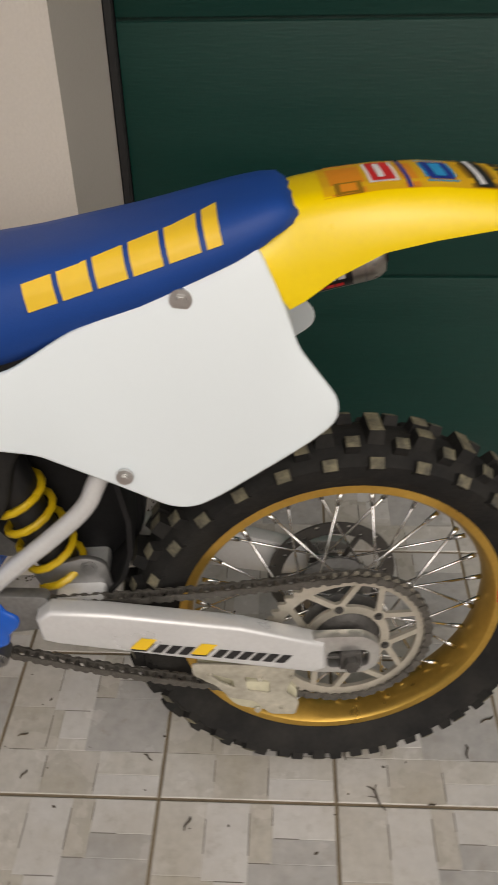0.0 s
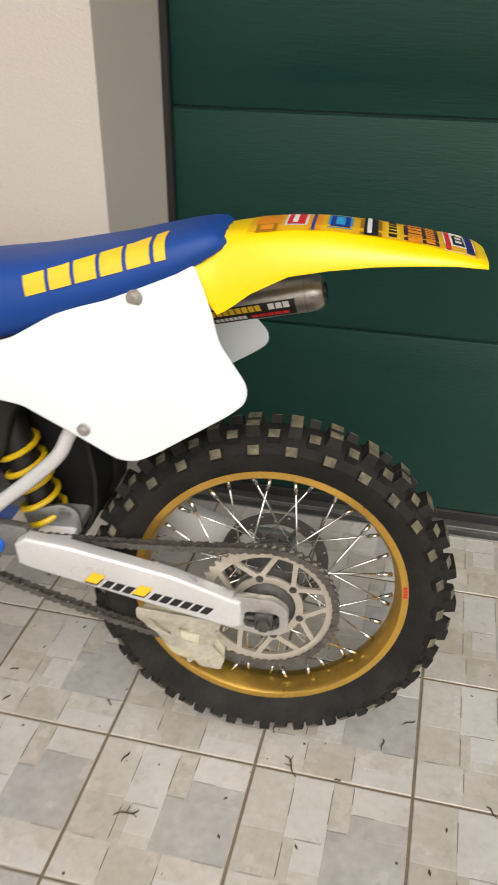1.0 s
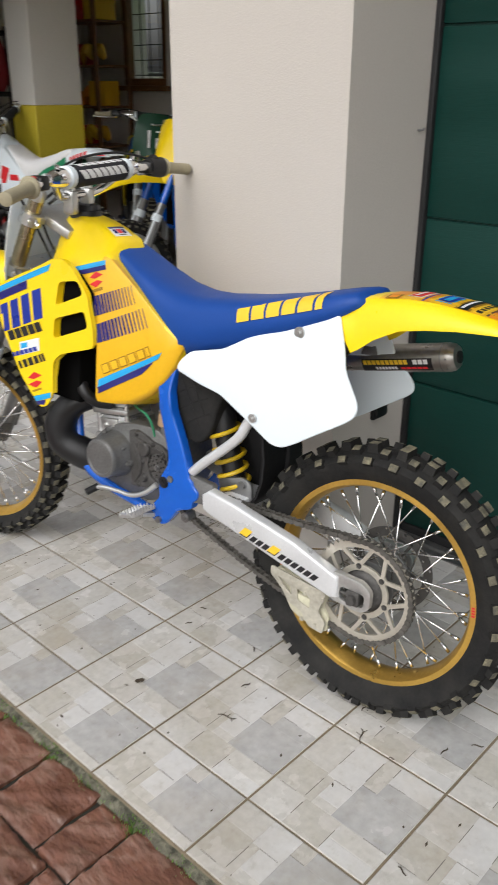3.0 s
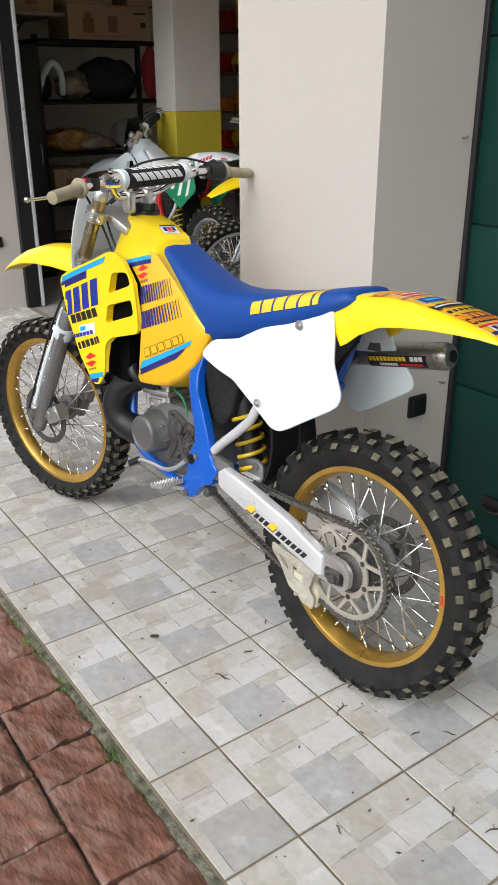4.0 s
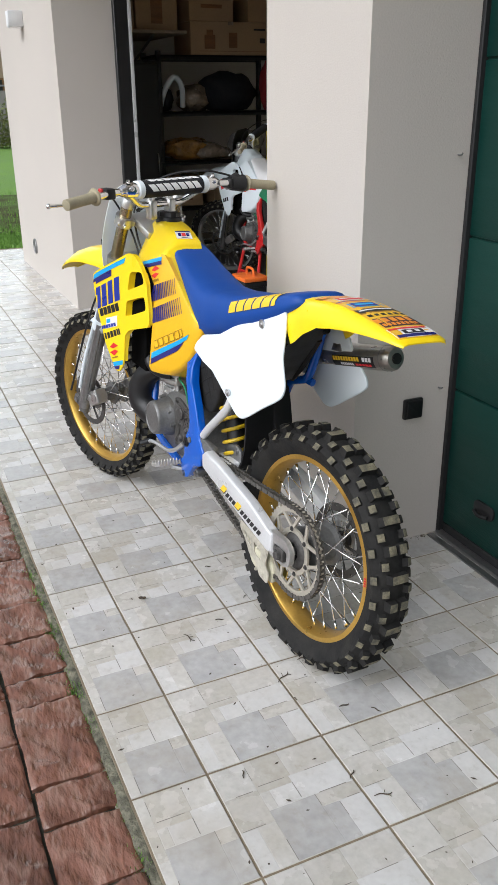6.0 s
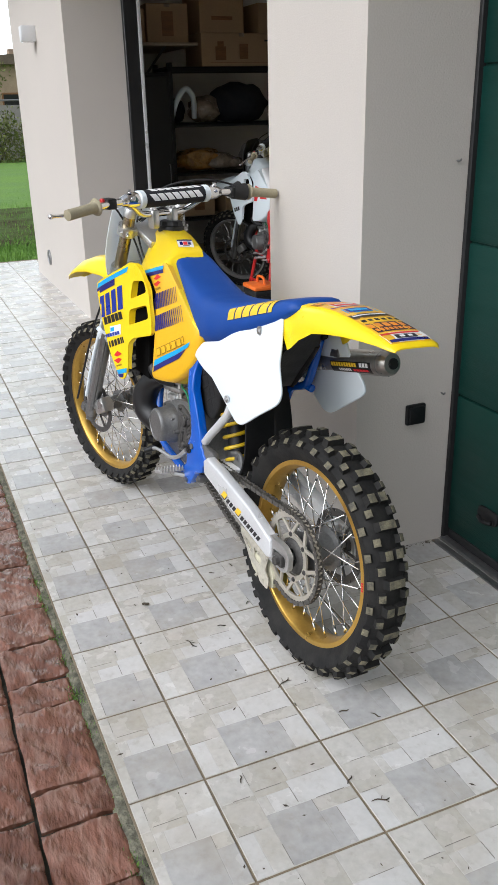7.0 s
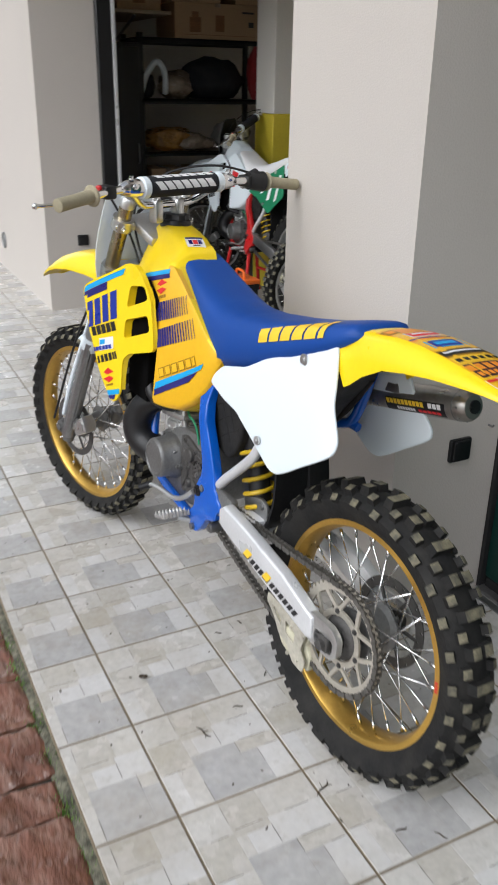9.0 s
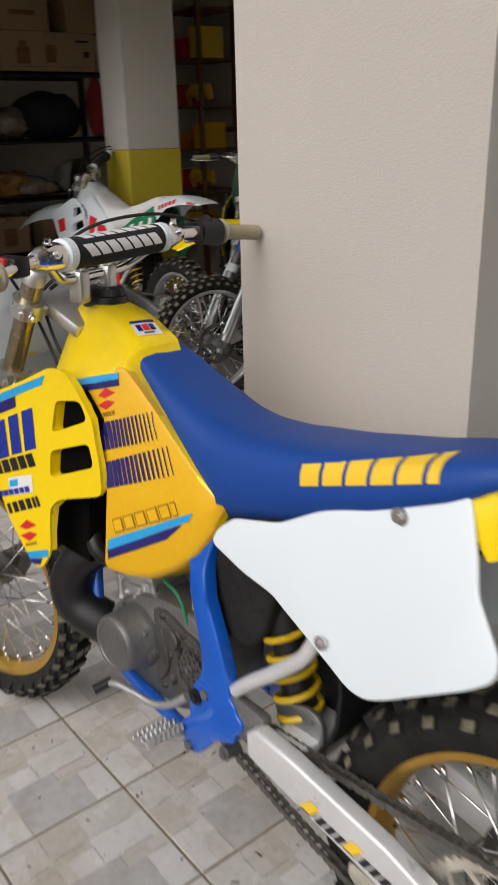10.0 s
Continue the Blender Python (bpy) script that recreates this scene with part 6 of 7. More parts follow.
decal("sponsor_patch_print", H, sh, blocks((1.146, 0.732), (1.060, 0.763), 0.012, 6, 0.12, 0.0), M["ink_royal"], n=2, lift=0.0014)
decal("sponsor_patch_print", H, sh, [((1.116, 0.760), (1.094, 0.768), (1.094, 0.782), (1.116, 0.775))], M["ink_cyan"], n=2, lift=0.0014)
decal("sponsor_lettering", H, sh, blocks((1.128, 0.697), (1.034, 0.738), 0.022, 6, 0.22, 0.0, [1, 0.7, 0.8, 0.7, 0.4, 0.4]), M["ink_black"], label="black lettering blocks", n=2)
emblem(H, sh, 1.072, 0.676, 0.023)
decal("emblem_caption", H, sh, blocks((1.080, 0.638), (1.050, 0.651), 0.006, 6, 0.2, 0.0), M["ink_brown"], n=2)
decal("tip_patch", H, sh, [((1.072, 0.612), (1.024, 0.630), (1.024, 0.646), (1.080, 0.626))], M["ink_cyan"], label="cyan tip patch", n=3)
decal("tip_patch", H, sh, [((1.064, 0.603), (1.036, 0.608), (1.024, 0.628), (1.072, 0.612))], M["ink_blue"], label="navy tip patch", n=3, lift=0.0014)

fd = tree_of(P["fender"])
F = P["fender"]


def fend_sticker(x0, x1, y0, y1, material, label="", lift=0.0010, n=4):
    return decal("sticker", F, fd, [((x0, y0), (x1, y0), (x1, y1), (x0, y1))], material, "top", label=label, lift=lift, n=n)


fend_sticker(0.070, -0.286, -0.060, 0.060, M["amber"], "amber film under the stickers", lift=0.0006, n=24)
fend_sticker(0.060, 0.020, -0.058, 0.059, M["ink_orange"], "orange sticker with dark print")
fend_sticker(0.056, 0.024, 0.030, 0.060, M["ink_brown"], lift=0.0015)
fend_sticker(0.050, 0.030, 0.036, 0.055, M["ink_orange"], lift=0.002)
fend_sticker(0.014, -0.022, -0.040, 0.040, M["ink_white"], "white and red sticker")
fend_sticker(0.010, -0.018, -0.036, 0.036, M["ink_red"], lift=0.0015)
fend_sticker(0.002, -0.006, -0.028, 0.028, M["ink_white"], lift=0.002)
fend_sticker(-0.026, -0.044, -0.05, 0.059, M["ink_orange"], "narrow striped sticker")
fend_sticker(-0.029, -0.034, -0.05, 0.059, M["ink_royal"], lift=0.0015)
fend_sticker(-0.054, -0.092, -0.046, 0.046, M["ink_cyan"], "cyan sticker with blue print")
fend_sticker(-0.058, -0.088, -0.030, 0.040, M["ink_royal"], lift=0.0015)
fend_sticker(-0.066, -0.080, -0.022, 0.032, M["ink_cyan"], lift=0.002)
fend_sticker(-0.104, -0.138, -0.058, 0.059, M["ink_brown"], "brown and grey sticker")
fend_sticker(-0.110, -0.132, -0.05, 0.058, M["ink_black"], lift=0.0015)
fend_sticker(-0.115, -0.122, -0.045, 0.052, M["ink_white"], lift=0.002)
fend_sticker(-0.143, -0.166, -0.05, 0.056, M["ink_yellow"], "yellow sticker with black print")
for k in range(6):
    fend_sticker(-0.148, -0.161, 0.052 - k * 0.019, 0.040 - k * 0.019, M["ink_black"], lift=0.0015, n=2)
fend_sticker(-0.172, -0.226, -0.056, 0.055, M["ink_navy"], "dark violet sticker with orange print")
for k in range(5):
    fend_sticker(-0.178, -0.200, 0.058 - k * 0.022, 0.042 - k * 0.022, M["ink_orange"], lift=0.0015, n=2)
for k in range(8):
    fend_sticker(-0.206, -0.220, 0.052 - k * 0.013, 0.043 - k * 0.013, M["ink_orange"], lift=0.0015, n=2)
fend_sticker(-0.234, -0.282, -0.058, 0.060, M["ink_white"], "white, red and navy sticker")
fend_sticker(-0.236, -0.244, -0.050, 0.058, M["ink_red"], lift=0.0015)
fend_sticker(-0.268, -0.280, -0.054, 0.056, M["ink_blue"], lift=0.0015)
fend_sticker(-0.248, -0.266, -0.030, 0.030, M["ink_black"], lift=0.0015)
fend_sticker(-0.252, -0.262, -0.018, -0.006, M["ink_white"], lift=0.002, n=2)
fend_sticker(-0.252, -0.262, 0.004, 0.018, M["ink_white"], lift=0.002, n=2)

# ---- inside the open garage ----
def lump(bm, c, size, seed, rough=0.22, sub=3):
    """A soft crumpled bundle resting at c."""
    g = bmesh.ops.create_icosphere(bm, subdivisions=sub, radius=0.5)
    for v in g["verts"]:
        d = v.co.normalized()
        k = 1 + rough * noise.noise(d * 2.1 + Vector((seed, 0, 0))) + rough * 0.5 * noise.noise(d * 5.0 + Vector((0, seed, 0)))
        v.co = Vector((d.x * size[0] / 2 * k, d.y * size[1] / 2 * k, max(-0.42, d.z * 0.5 * k) * size[2] + 0.42 * size[2])) + Vector(c)
    return bm


# steel rack with boards
RX0, RX1, RY0, RY1 = -6.05, -5.60, 1.96, 3.10
rack = empty("storage_rack", pose(0, 0, 0))
for x in (RX0 + 0.02, RX1 - 0.02):
    for y in (RY0, RY1):
        bm = bmesh.new()
        plate(bm, [(x - 0.02, -0.008), (x + 0.02, -0.008), (x + 0.02, 1.9), (x - 0.02, 1.9)], y - 0.02, y + 0.02, 0.002)
        part("post", bm, M["black"], rack)
for z in (0.30, 0.62, 1.02, 1.43, 1.885):
    bm = bmesh.new()
    box(bm, RX0, RX1, RY0 - 0.02, RY1 + 0.02, z - 0.035, z - 0.018, 0.002, 1)
    sh_ = part("shelf", bm, M["board"] if z < 1.2 else M["black"], rack)
    for x in (RX1 - 0.012, RX0):
        bm = bmesh.new()
        box(bm, x, x + 0.012, RY0 - 0.02, RY1 + 0.02, z - 0.055, z - 0.0175)
        part("beam", bm, M["black"], sh_)
tagged(rack, "dark steel storage rack loaded with boxes and bags", "storage rack")
bm = bmesh.new()
box(bm, -6.0, -5.5, 1.55, 1.92, -0.008, 1.82, 0.01, 2)
cab = tagged(part("cabinet", bm, M["black"]), "tall black cabinet standing beside the rack", "cabinet")
bm = bmesh.new()
box(bm, -5.499, -5.485, 1.565, 1.905, 0.05, 1.79, 0.004, 1)
cdoor = part("door", bm, M["black"], cab)
bm = bmesh.new()
tube(bm, [(-5.483, 1.875, 0.92), (-5.465, 1.875, 0.95), (-5.465, 1.875, 1.05), (-5.483, 1.875, 1.08)], 0.005, 8)
part("handle", bm, M["steel_grey"], cdoor)


def carton(place, size, prints, label, material="card"):
    o = empty("cardboard_box", place)
    bm = bmesh.new()
    sx, sy, sz = size
    box(bm, -sx / 2, sx / 2, -sy / 2, sy / 2, 0, sz, 0.004, 1)
    part("body", bm, M[material], o, "corrugated cardboard")
    bm = bmesh.new()
    box(bm, -sx / 2 - 0.001, sx / 2 + 0.001, -0.025, 0.025, sz * 0.9, sz + 0.0012)
    part("tape", bm, M["foil"], o, "clear packing tape", smooth=0)
    for y0, y1, z0, z1, mt in prints:
        bm = bmesh.new()
        box(bm, sx / 2, sx / 2 + 0.0012, y0, y1, z0, z1)
        part("print", bm, M[mt], o, smooth=0)
    return tagged(o, label, "cardboard box")


carton(pose(-5.82, 2.64, 1.868), (0.42, 0.76, 0.265), [(-0.25, -0.15, 0.05, 0.16, "wood"), (-0.23, -0.17, 0.16, 0.20, "wood"), (-0.02, 0.06, 0.06, 0.18, "wood"), (-0.30, 0.34, 0.030, 0.034, "wood"), (0.22, 0.33, 0.20, 0.215, "ink_black"), (0.28, 0.33, 0.10, 0.14, "ink_black")], "long printed cardboard box on top of the rack")
carton(pose(-5.80, 2.95, 2.134), (0.40, 0.30, 0.24), [], "plain cardboard box stacked on another box")
carton(pose(-5.80, 2.45, 2.134, 0, 0, 3), (0.38, 0.42, 0.30), [(-0.1, 0.1, 0.1, 0.13, "wood")], "plain cardboard box stacked on another box")
# wall board on a bracket, with boxes
wb = empty("wall_shelf", pose(0, 0, 0))
bm = bmesh.new()
box(bm, -6.62, -5.58, 1.36, 2.22, 2.03, 2.055, 0.003, 1)
part("board", bm, M["board"], wb, "pale wooden board")
for y in (1.45, 1.95):
    bm = bmesh.new()
    tube(bm, [(-5.68, y, 2.025), (-6.2, y, 1.86), (-6.62, y, 1.72)], 0.012, 6, smooth=False)
    part("bracket", bm, M["steel_grey"], wb)
tagged(wb, "pale wooden wall shelf on steel brackets", "shelf")
carton(pose(-5.85, 1.60, 2.056, 0, 0, 2), (0.4, 0.34, 0.26), [(-0.05, 0.05, 0.05, 0.2, "wood")], "taped brown cardboard box on the wall shelf")
carton(pose(-5.83, 1.98, 2.056, 0, 0, -3), (0.4, 0.36, 0.30), [(-0.05, 0.05, 0.05, 0.24, "wood")], "taped brown cardboard box on the wall shelf")


def bundle(name, place, size, seed, material, label, category, rough=0.22):
    bm = bmesh.new()
    lump(bm, (0, 0, 0), size, seed, rough)
    ob = tagged(part(name, bm, M[material], smooth=80), label, category)
    ob.matrix_basis = place
    return ob


bundle("helmet_bag", pose(-5.80, 2.05, 1.413), (0.26, 0.17, 0.22), 3, "cloth_black", "black soft bag on the rack", "bag")
bm = bmesh.new()
tube(bm, [(-5.72, 1.99, 1.43), (-5.66, 2.02, 1.58), (-5.64, 2.10, 1.69), (-5.66, 2.18, 1.62), (-5.70, 2.20, 1.45)], 0.024, 10)
tagged(part("white_hose", bm, M["white"]), "bent white plastic hose lying on the rack", "hose")
bundle("wrapped_parcel", pose(-5.78, 2.33, 1.413, 0, 0, 10), (0.30, 0.30, 0.24), 8, "foil", "parcel in crinkled clear film on the rack", "parcel", 0.3)
bundle("black_holdall", pose(-5.80, 2.66, 1.413), (0.40, 0.56, 0.36), 12, "cloth_black", "large black cloth holdall on the rack", "bag", 0.15)
bundle("red_bag", pose(-5.66, 3.02, 1.413), (0.16, 0.14, 0.46), 5, "cloth_red", "red cloth bag at the end of the rack", "bag")
bundle("film_wrapped_sack", pose(-5.76, 2.24, 1.003), (0.34, 0.46, 0.20), 21, "sack", "amber film-wrapped sack lying on the rack", "sack", 0.35)
bundle("brown_parcel", pose(-5.74, 2.44, 1.003), (0.36, 0.40, 0.16), 25, "foil", "brown paper parcel in clear film on the rack", "parcel", 0.3)
bundle("grey_sack", pose(-5.8, 2.85, 1.003), (0.30, 0.34, 0.26), 29, "concrete", "grey sack on the rack", "sack", 0.25)
for k, y in enumerate((2.2, 2.6, 2.9)):
    carton(pose(-5.82, y, 0.603, 0, 0, 4 * k - 3), (0.36, 0.3, 0.26), [(-0.05, 0.05, 0.05, 0.18, "wood")], "worn brown cardboard box on the rack")

# window in the back wall
win = empty("window_1", pose(-5.67, 4.6, 1.955))
for x0, x1, z0, z1 in ((-0.31, 0.31, -0.495, -0.43), (-0.31, 0.31, 0.43, 0.495), (-0.31, -0.25, -0.43, 0.43), (0.25, 0.31, -0.43, 0.43)):
    bm = bmesh.new()
    box(bm, x0, x1, 0.0, 0.09, z0, z1, 0.006, 2)
    part("window_frame", bm, M["wood"], win, "varnished wooden frame")
bm = bmesh.new()
box(bm, -0.25, 0.25, 0.05, 0.055, -0.43, 0.43)
pane = part("pane", bm, M["glass"], win, smooth=0)
pane.visible_shadow = False
for k in range(4):
    bm = bmesh.new()
    tube(bm, [(-0.20 + k * 0.133, 0.14, -0.47), (-0.20 + k * 0.133, 0.14, 0.47)], 0.006, 6, smooth=False)
    part("window_bar", bm, M["black"], win)
for k in range(7):
    bm = bmesh.new()
    tube(bm, [(-0.3, 0.14, -0.40 + k * 0.133), (0.3, 0.14, -0.40 + k * 0.133)], 0.005, 6, smooth=False)
    part("window_bar", bm, M["black"], win)
bm = bmesh.new()
box(bm, -0.36, 0.36, -0.05, 0.02, -0.54, -0.496, 0.006, 2)
part("window_sill", bm, M["wood"], win, "varnished wooden sill")
tagged(win, "small varnished window with outside bars", "window", kind="structure")

# wooden shelves with spare parts beside the window
ps = empty("parts_shelf", pose(0, 0, 0))
for x in (-6.42, -5.86):
    for y in (4.17, 4.56):
        bm = bmesh.new()
        box(bm, x - 0.018, x + 0.018, y - 0.018, y + 0.018, -0.008, 2.5, 0.003, 1)
        part("post", bm, M["wood"], ps)
for z in (0.5, 0.9, 1.26, 1.62, 2.0, 2.4):
    bm = bmesh.new()
    box(bm, -6.405, -5.875, 4.15, 4.58, z, z + 0.02)
    part("shelf", bm, M["wood"], ps)
tagged(ps, "wooden shelves full of orange and yellow spare parts", "shelf")
prs = random.Random(3)
for z in (0.52, 0.92, 1.28, 1.64, 2.02):
    for k in range(3):
        mt, nm = prs.choice((("ink_orange", "orange"), ("ink_yellow", "yellow"), ("card", "brown"), ("red_plastic", "red"), ("amber", "amber")))
        bm = bmesh.new()
        w = prs.uniform(0.12, 0.17)
        x = -6.31 + k * 0.175
        if prs.random() < 0.5:
            tube(bm, [(x - w / 2, 4.3, z + 0.012), (x - w / 4, 4.27, z + 0.10), (x + w / 5, 4.27, z + 0.13), (x + w / 2, 4.3, z + 0.05)], [0.012, 0.035, 0.04, 0.012], 8, squash=1.6)
            nn = "spare_fender"
        else:
            box(bm, x - w / 2, x + w / 2, 4.2, 4.45, z, z + prs.uniform(0.12, 0.26), 0.006, 1)
            nn = "parts_box"
        tagged(part(nn, bm, M[mt]), nm + " plastic spare part on the wooden shelf" if nn == "spare_fender" else nm + " parts box on the wooden shelf", nn.replace("_", " "))

# two more motorcycles stored inside
C_WHITE = dict(rim=M["alu"], arm=M["steel_grey"], frame=M["red_plastic"], tank=M["white"], shroud=M["white"], seat=M["ink_white"], fender=M["white"], fork=M["steel_grey"], panel=M["ink_green"], plate=M["black"])
white_bike, W = motorcycle("motorcycle", pose(-3.67, 2.40, 0.03, 0, 0, 179) @ pose(0, 0, 0, 1.0, 1.6, 0), (42, 40, 0, 0.012, 0, 0), C_WHITE, full=False)
tagged(white_bike, "white motocross motorcycle with green panels raised on a stand", "motorcycle")
wt = tree_of(W["tank"])
decal("patch", W["tank"], wt, [((0.90, 0.80), (0.84, 0.80), (0.80, 0.90), (0.88, 0.92))], M["ink_red"], label="red patch", n=4)
decal("patch", W["tank"], wt, [((0.80, 0.82), (0.70, 0.82), (0.72, 0.86), (0.80, 0.86))], M["ink_red"], n=4)
wsr = tree_of(W["shroud"])
decal("patch", W["shroud"], wsr, [((1.14, 0.80), (1.08, 0.82), (1.08, 0.90), (1.15, 0.88))], M["ink_red"], label="red patch", n=3)
decal("patch", W["shroud"], wsr, blocks((1.11, 0.70), (1.04, 0.72), 0.03, 3, 0.2, 0.0), M["ink_black"], label="black lettering blocks", n=2)
decal("patch", W["panel"], tree_of(W["panel"]), [((0.40, 0.80), (0.36, 0.81), (0.34, 0.90), (0.38, 0.89)), ((0.30, 0.76), (0.26, 0.77), (0.24, 0.92), (0.28, 0.91)), ((0.18, 0.76), (0.14, 0.78), (0.14, 0.94), (0.18, 0.94))], M["ink_white"], label="white figure bars", n=3)
C_OLD = dict(rim=M["alu"], arm=M["steel_grey"], frame=M["blue_frame"], tank=M["yellow"], shroud=M["yellow"], seat=M["blue_seat"], fender=M["yellow"], fork=M["chrome"], panel=M["ink_green"], plate=M["plate_green"])
old_bike, OB = motorcycle("motorcycle", pose(-5.14, 3.86, 0.0, 0, 0, -35) @ pose(0, 0, 0, -8, 0, 0), (-6, -6, 0, 0.012, 0, 0), C_OLD, full=False)
tagged(old_bike, "older yellow motocross motorcycle with blue frame and green plate", "motorcycle")
# figure bars on its plate
Sx = Matrix.Translation((0, 0.012, 0)) @ steer(-6)
for v0, v1, a0, a1 in ((-0.065, -0.010, 0.84, 0.855), (-0.065, -0.05, 0.80, 0.84), (-0.065, -0.010, 0.785, 0.80), (-0.025, -0.010, 0.74, 0.785), (-0.065, -0.010, 0.72, 0.74), (0.030, 0.050, 0.72, 0.855)):
    bm = bmesh.new()
    bm.faces.new([bm.verts.new(Sx @ fork_point(a, -v, 0.093)) for v, a in ((v0, a0), (v1, a0), (v1, a1), (v0, a1))])
    part("plate_bar", bm, M["ink_white"], old_bike, "white bar of a painted figure", smooth=0)
# a newer yellow one, its front wheel towards the doorway
C_NEW = dict(rim=M["alu"], arm=M["steel_grey"], frame=M["blue_frame"], tank=M["yellow"], shroud=M["blue_frame"], seat=M["blue_seat"], fender=M["yellow"], fork=M["blue_frame"], panel=M["yellow"], plate=M["yellow"])
new_bike, NB = motorcycle("motorcycle", pose(-3.064, 3.756, 0.0, 0, 0, -95) @ pose(0, 0, 0, -4, 0, 0), (-6, -6, 0, 0.012, 0, 0), C_NEW, full=False)
tagged(new_bike, "yellow motocross motorcycle with blue frame and white fork guards", "motorcycle")
fdr = tree_of(W["fender"])
for q in blocks((0.10, 0.985), (-0.10, 1.030), 0.022, 5, 0.25, 0.1):
    decal("fender_print", W["fender"], fdr, [q], M["ink_red"], label="red lettering block", n=3)
decal("fender_print", W["fender"], fdr, [((-0.20, 1.018), (-0.27, 1.020), (-0.27, 1.030), (-0.20, 1.036))], M["ink_red"], n=3)


def stand(place, material, label):
    o = empty("bike_stand", place)
    bm = bmesh.new()
    box(bm, -0.16, 0.16, -0.13, 0.13, 0.325, 0.345, 0.006, 2)
    part("top", bm, M["black"], o, "black rubber top")
    for sx in (-1, 1):
        for sy in (-1, 1):
            bm = bmesh.new()
            tube(bm, [(sx * 0.14, sy * 0.11, 0.33), (sx * 0.20, sy * 0.18, -0.008)], 0.014, 8, smooth=False)
            part("leg", bm, M[material], o)
    for sy in (-1, 1):
        bm = bmesh.new()
        tube(bm, [(-0.17, sy * 0.145, 0.16), (0.17, sy * 0.145, 0.16)], 0.011, 8, smooth=False)
        part("rail", bm, M[material], o)
    return tagged(o, label, "bike stand")


stand(pose(-4.47, 2.42, 0, 0, 0, 3) @ Matrix.Scale(1.12, 4, Vector((0, 0, 1))), "red_plastic", "red steel bike stand under the white motorcycle")
bm = bmesh.new()
box(bm, -0.11, 0.11, -0.09, 0.09, -0.008, 0.26, 0.02, 2)
box(bm, -0.115, 0.115, -0.095, 0.095, 0.24, 0.28, 0.01, 2)
tb = tagged(part("tool_crate", bm, M["black"]), "black tool crate with an orange lid standing on the floor", "tool crate")
tb.matrix_basis = pose(-3.78, 1.98, 0)
bm = bmesh.new()
box(bm, -0.12, 0.12, -0.10, 0.10, 0.281, 0.315, 0.012, 2)
tube(bm, [(-0.06, 0, 0.31), (-0.05, 0, 0.36), (0.05, 0, 0.36), (0.06, 0, 0.31)], 0.010, 8)
part("lid", bm, M["orange"], tb, "orange plastic lid")

# ---- bright overcast sky low over the garden ----
haze = bpy.data.materials.new("bright_cloud")
haze.use_nodes = True
haze.node_tree.nodes["Principled BSDF"].inputs["Emission Color"].default_value = (0.95, 0.97, 1.0, 1)
haze.node_tree.nodes["Principled BSDF"].inputs["Emission Strength"].default_value = 1.1
bm = bmesh.new()
box(bm, -95.2, -95.0, -25, 45, -1, 60)
tagged(part("backdrop", bm, haze, smooth=0), "bright white overcast sky behind the garden", "sky", kind="structure")

# ---- beyond the house: boundary wall, hedge, neighbour's house, tree ----
bm = bmesh.new()
box(bm, -30.6, -30.4, -30, 40, -0.06, 1.78)
bw = tagged(part("boundary_wall", bm, M["concrete"], smooth=0), "long grey concrete boundary wall behind a hedge", "wall", kind="structure")
bm = bmesh.new()
for k in range(12):
    tube(bm, [(-30.5, -20 + 4.5 * k, 1.77), (-30.5, -20 + 4.5 * k, 1.95)], 0.03, 6, smooth=False)
tube(bm, [(-30.5, -30, 1.94), (-30.5, 40, 1.94)], 0.035, 6, smooth=False)
part("rail", bm, M["steel_grey"], bw)
hr = random.Random(11)


def leaves(bm, c, spread, count, size):
    for _ in range(count):
        p = Vector(c) + Vector((hr.gauss(0, spread[0]), hr.gauss(0, spread[1]), hr.gauss(0, spread[2])))
        if p.z < 0.0:
            p.z = hr.uniform(0, 0.3)
        a = Vector((hr.uniform(-1, 1), hr.uniform(-1, 1), hr.uniform(-1, 1))).normalized() * size * hr.uniform(0.6, 1.3)
        b = a.cross(Vector((hr.uniform(-1, 1), hr.uniform(-1, 1), hr.uniform(-1, 1)))).normalized() * size * 0.5
        bm.faces.new([bm.verts.new(q) for q in (p - a, p + b, p + a, p - b)])


for k in range(9):
    y = -2 + k * 1.35
    o = empty("garden_shrub", pose(-29.4 + hr.uniform(-0.3, 0.3), y, -0.06))
    bm = bmesh.new()
    for j in range(4):
        tube(bm, [(0, 0, 0), (hr.uniform(-0.2, 0.2), hr.uniform(-0.3, 0.3), 0.5), (hr.uniform(-0.4, 0.4), hr.uniform(-0.6, 0.6), 1.2)], [0.03, 0.02, 0.008], 5, 3)
    part("stem", bm, M["twig"], o)
    bm = bmesh.new()
    for j in range(9):
        leaves(bm, (hr.uniform(-0.4, 0.4), hr.uniform(-0.6, 0.6), hr.uniform(0.2, 1.35)), (0.2, 0.26, 0.2), 160, 0.06)
    tagged(part("foliage", bm, M["hedge"], o, smooth=0), kind="stuff")
    tagged(o, "leafy green garden shrub in front of the wall", "shrub", "shrubs along the wall")
house = empty("neighbour_house", pose(-48, 6.2, -0.06))
bm = bmesh.new()
box(bm, -5, 5, -5, 5, 0, 3.75)
part("wall", bm, M["brick"], house, "weathered brick wall", smooth=0)
bm = bmesh.new()
bm_v = [(-5.3, -5.3, 3.75), (5.3, -5.3, 3.75), (5.3, 5.3, 3.75), (-5.3, 5.3, 3.75), (-5.3, 0, 4.2), (5.3, 0, 4.2)]
vv = [bm.verts.new(p) for p in bm_v]
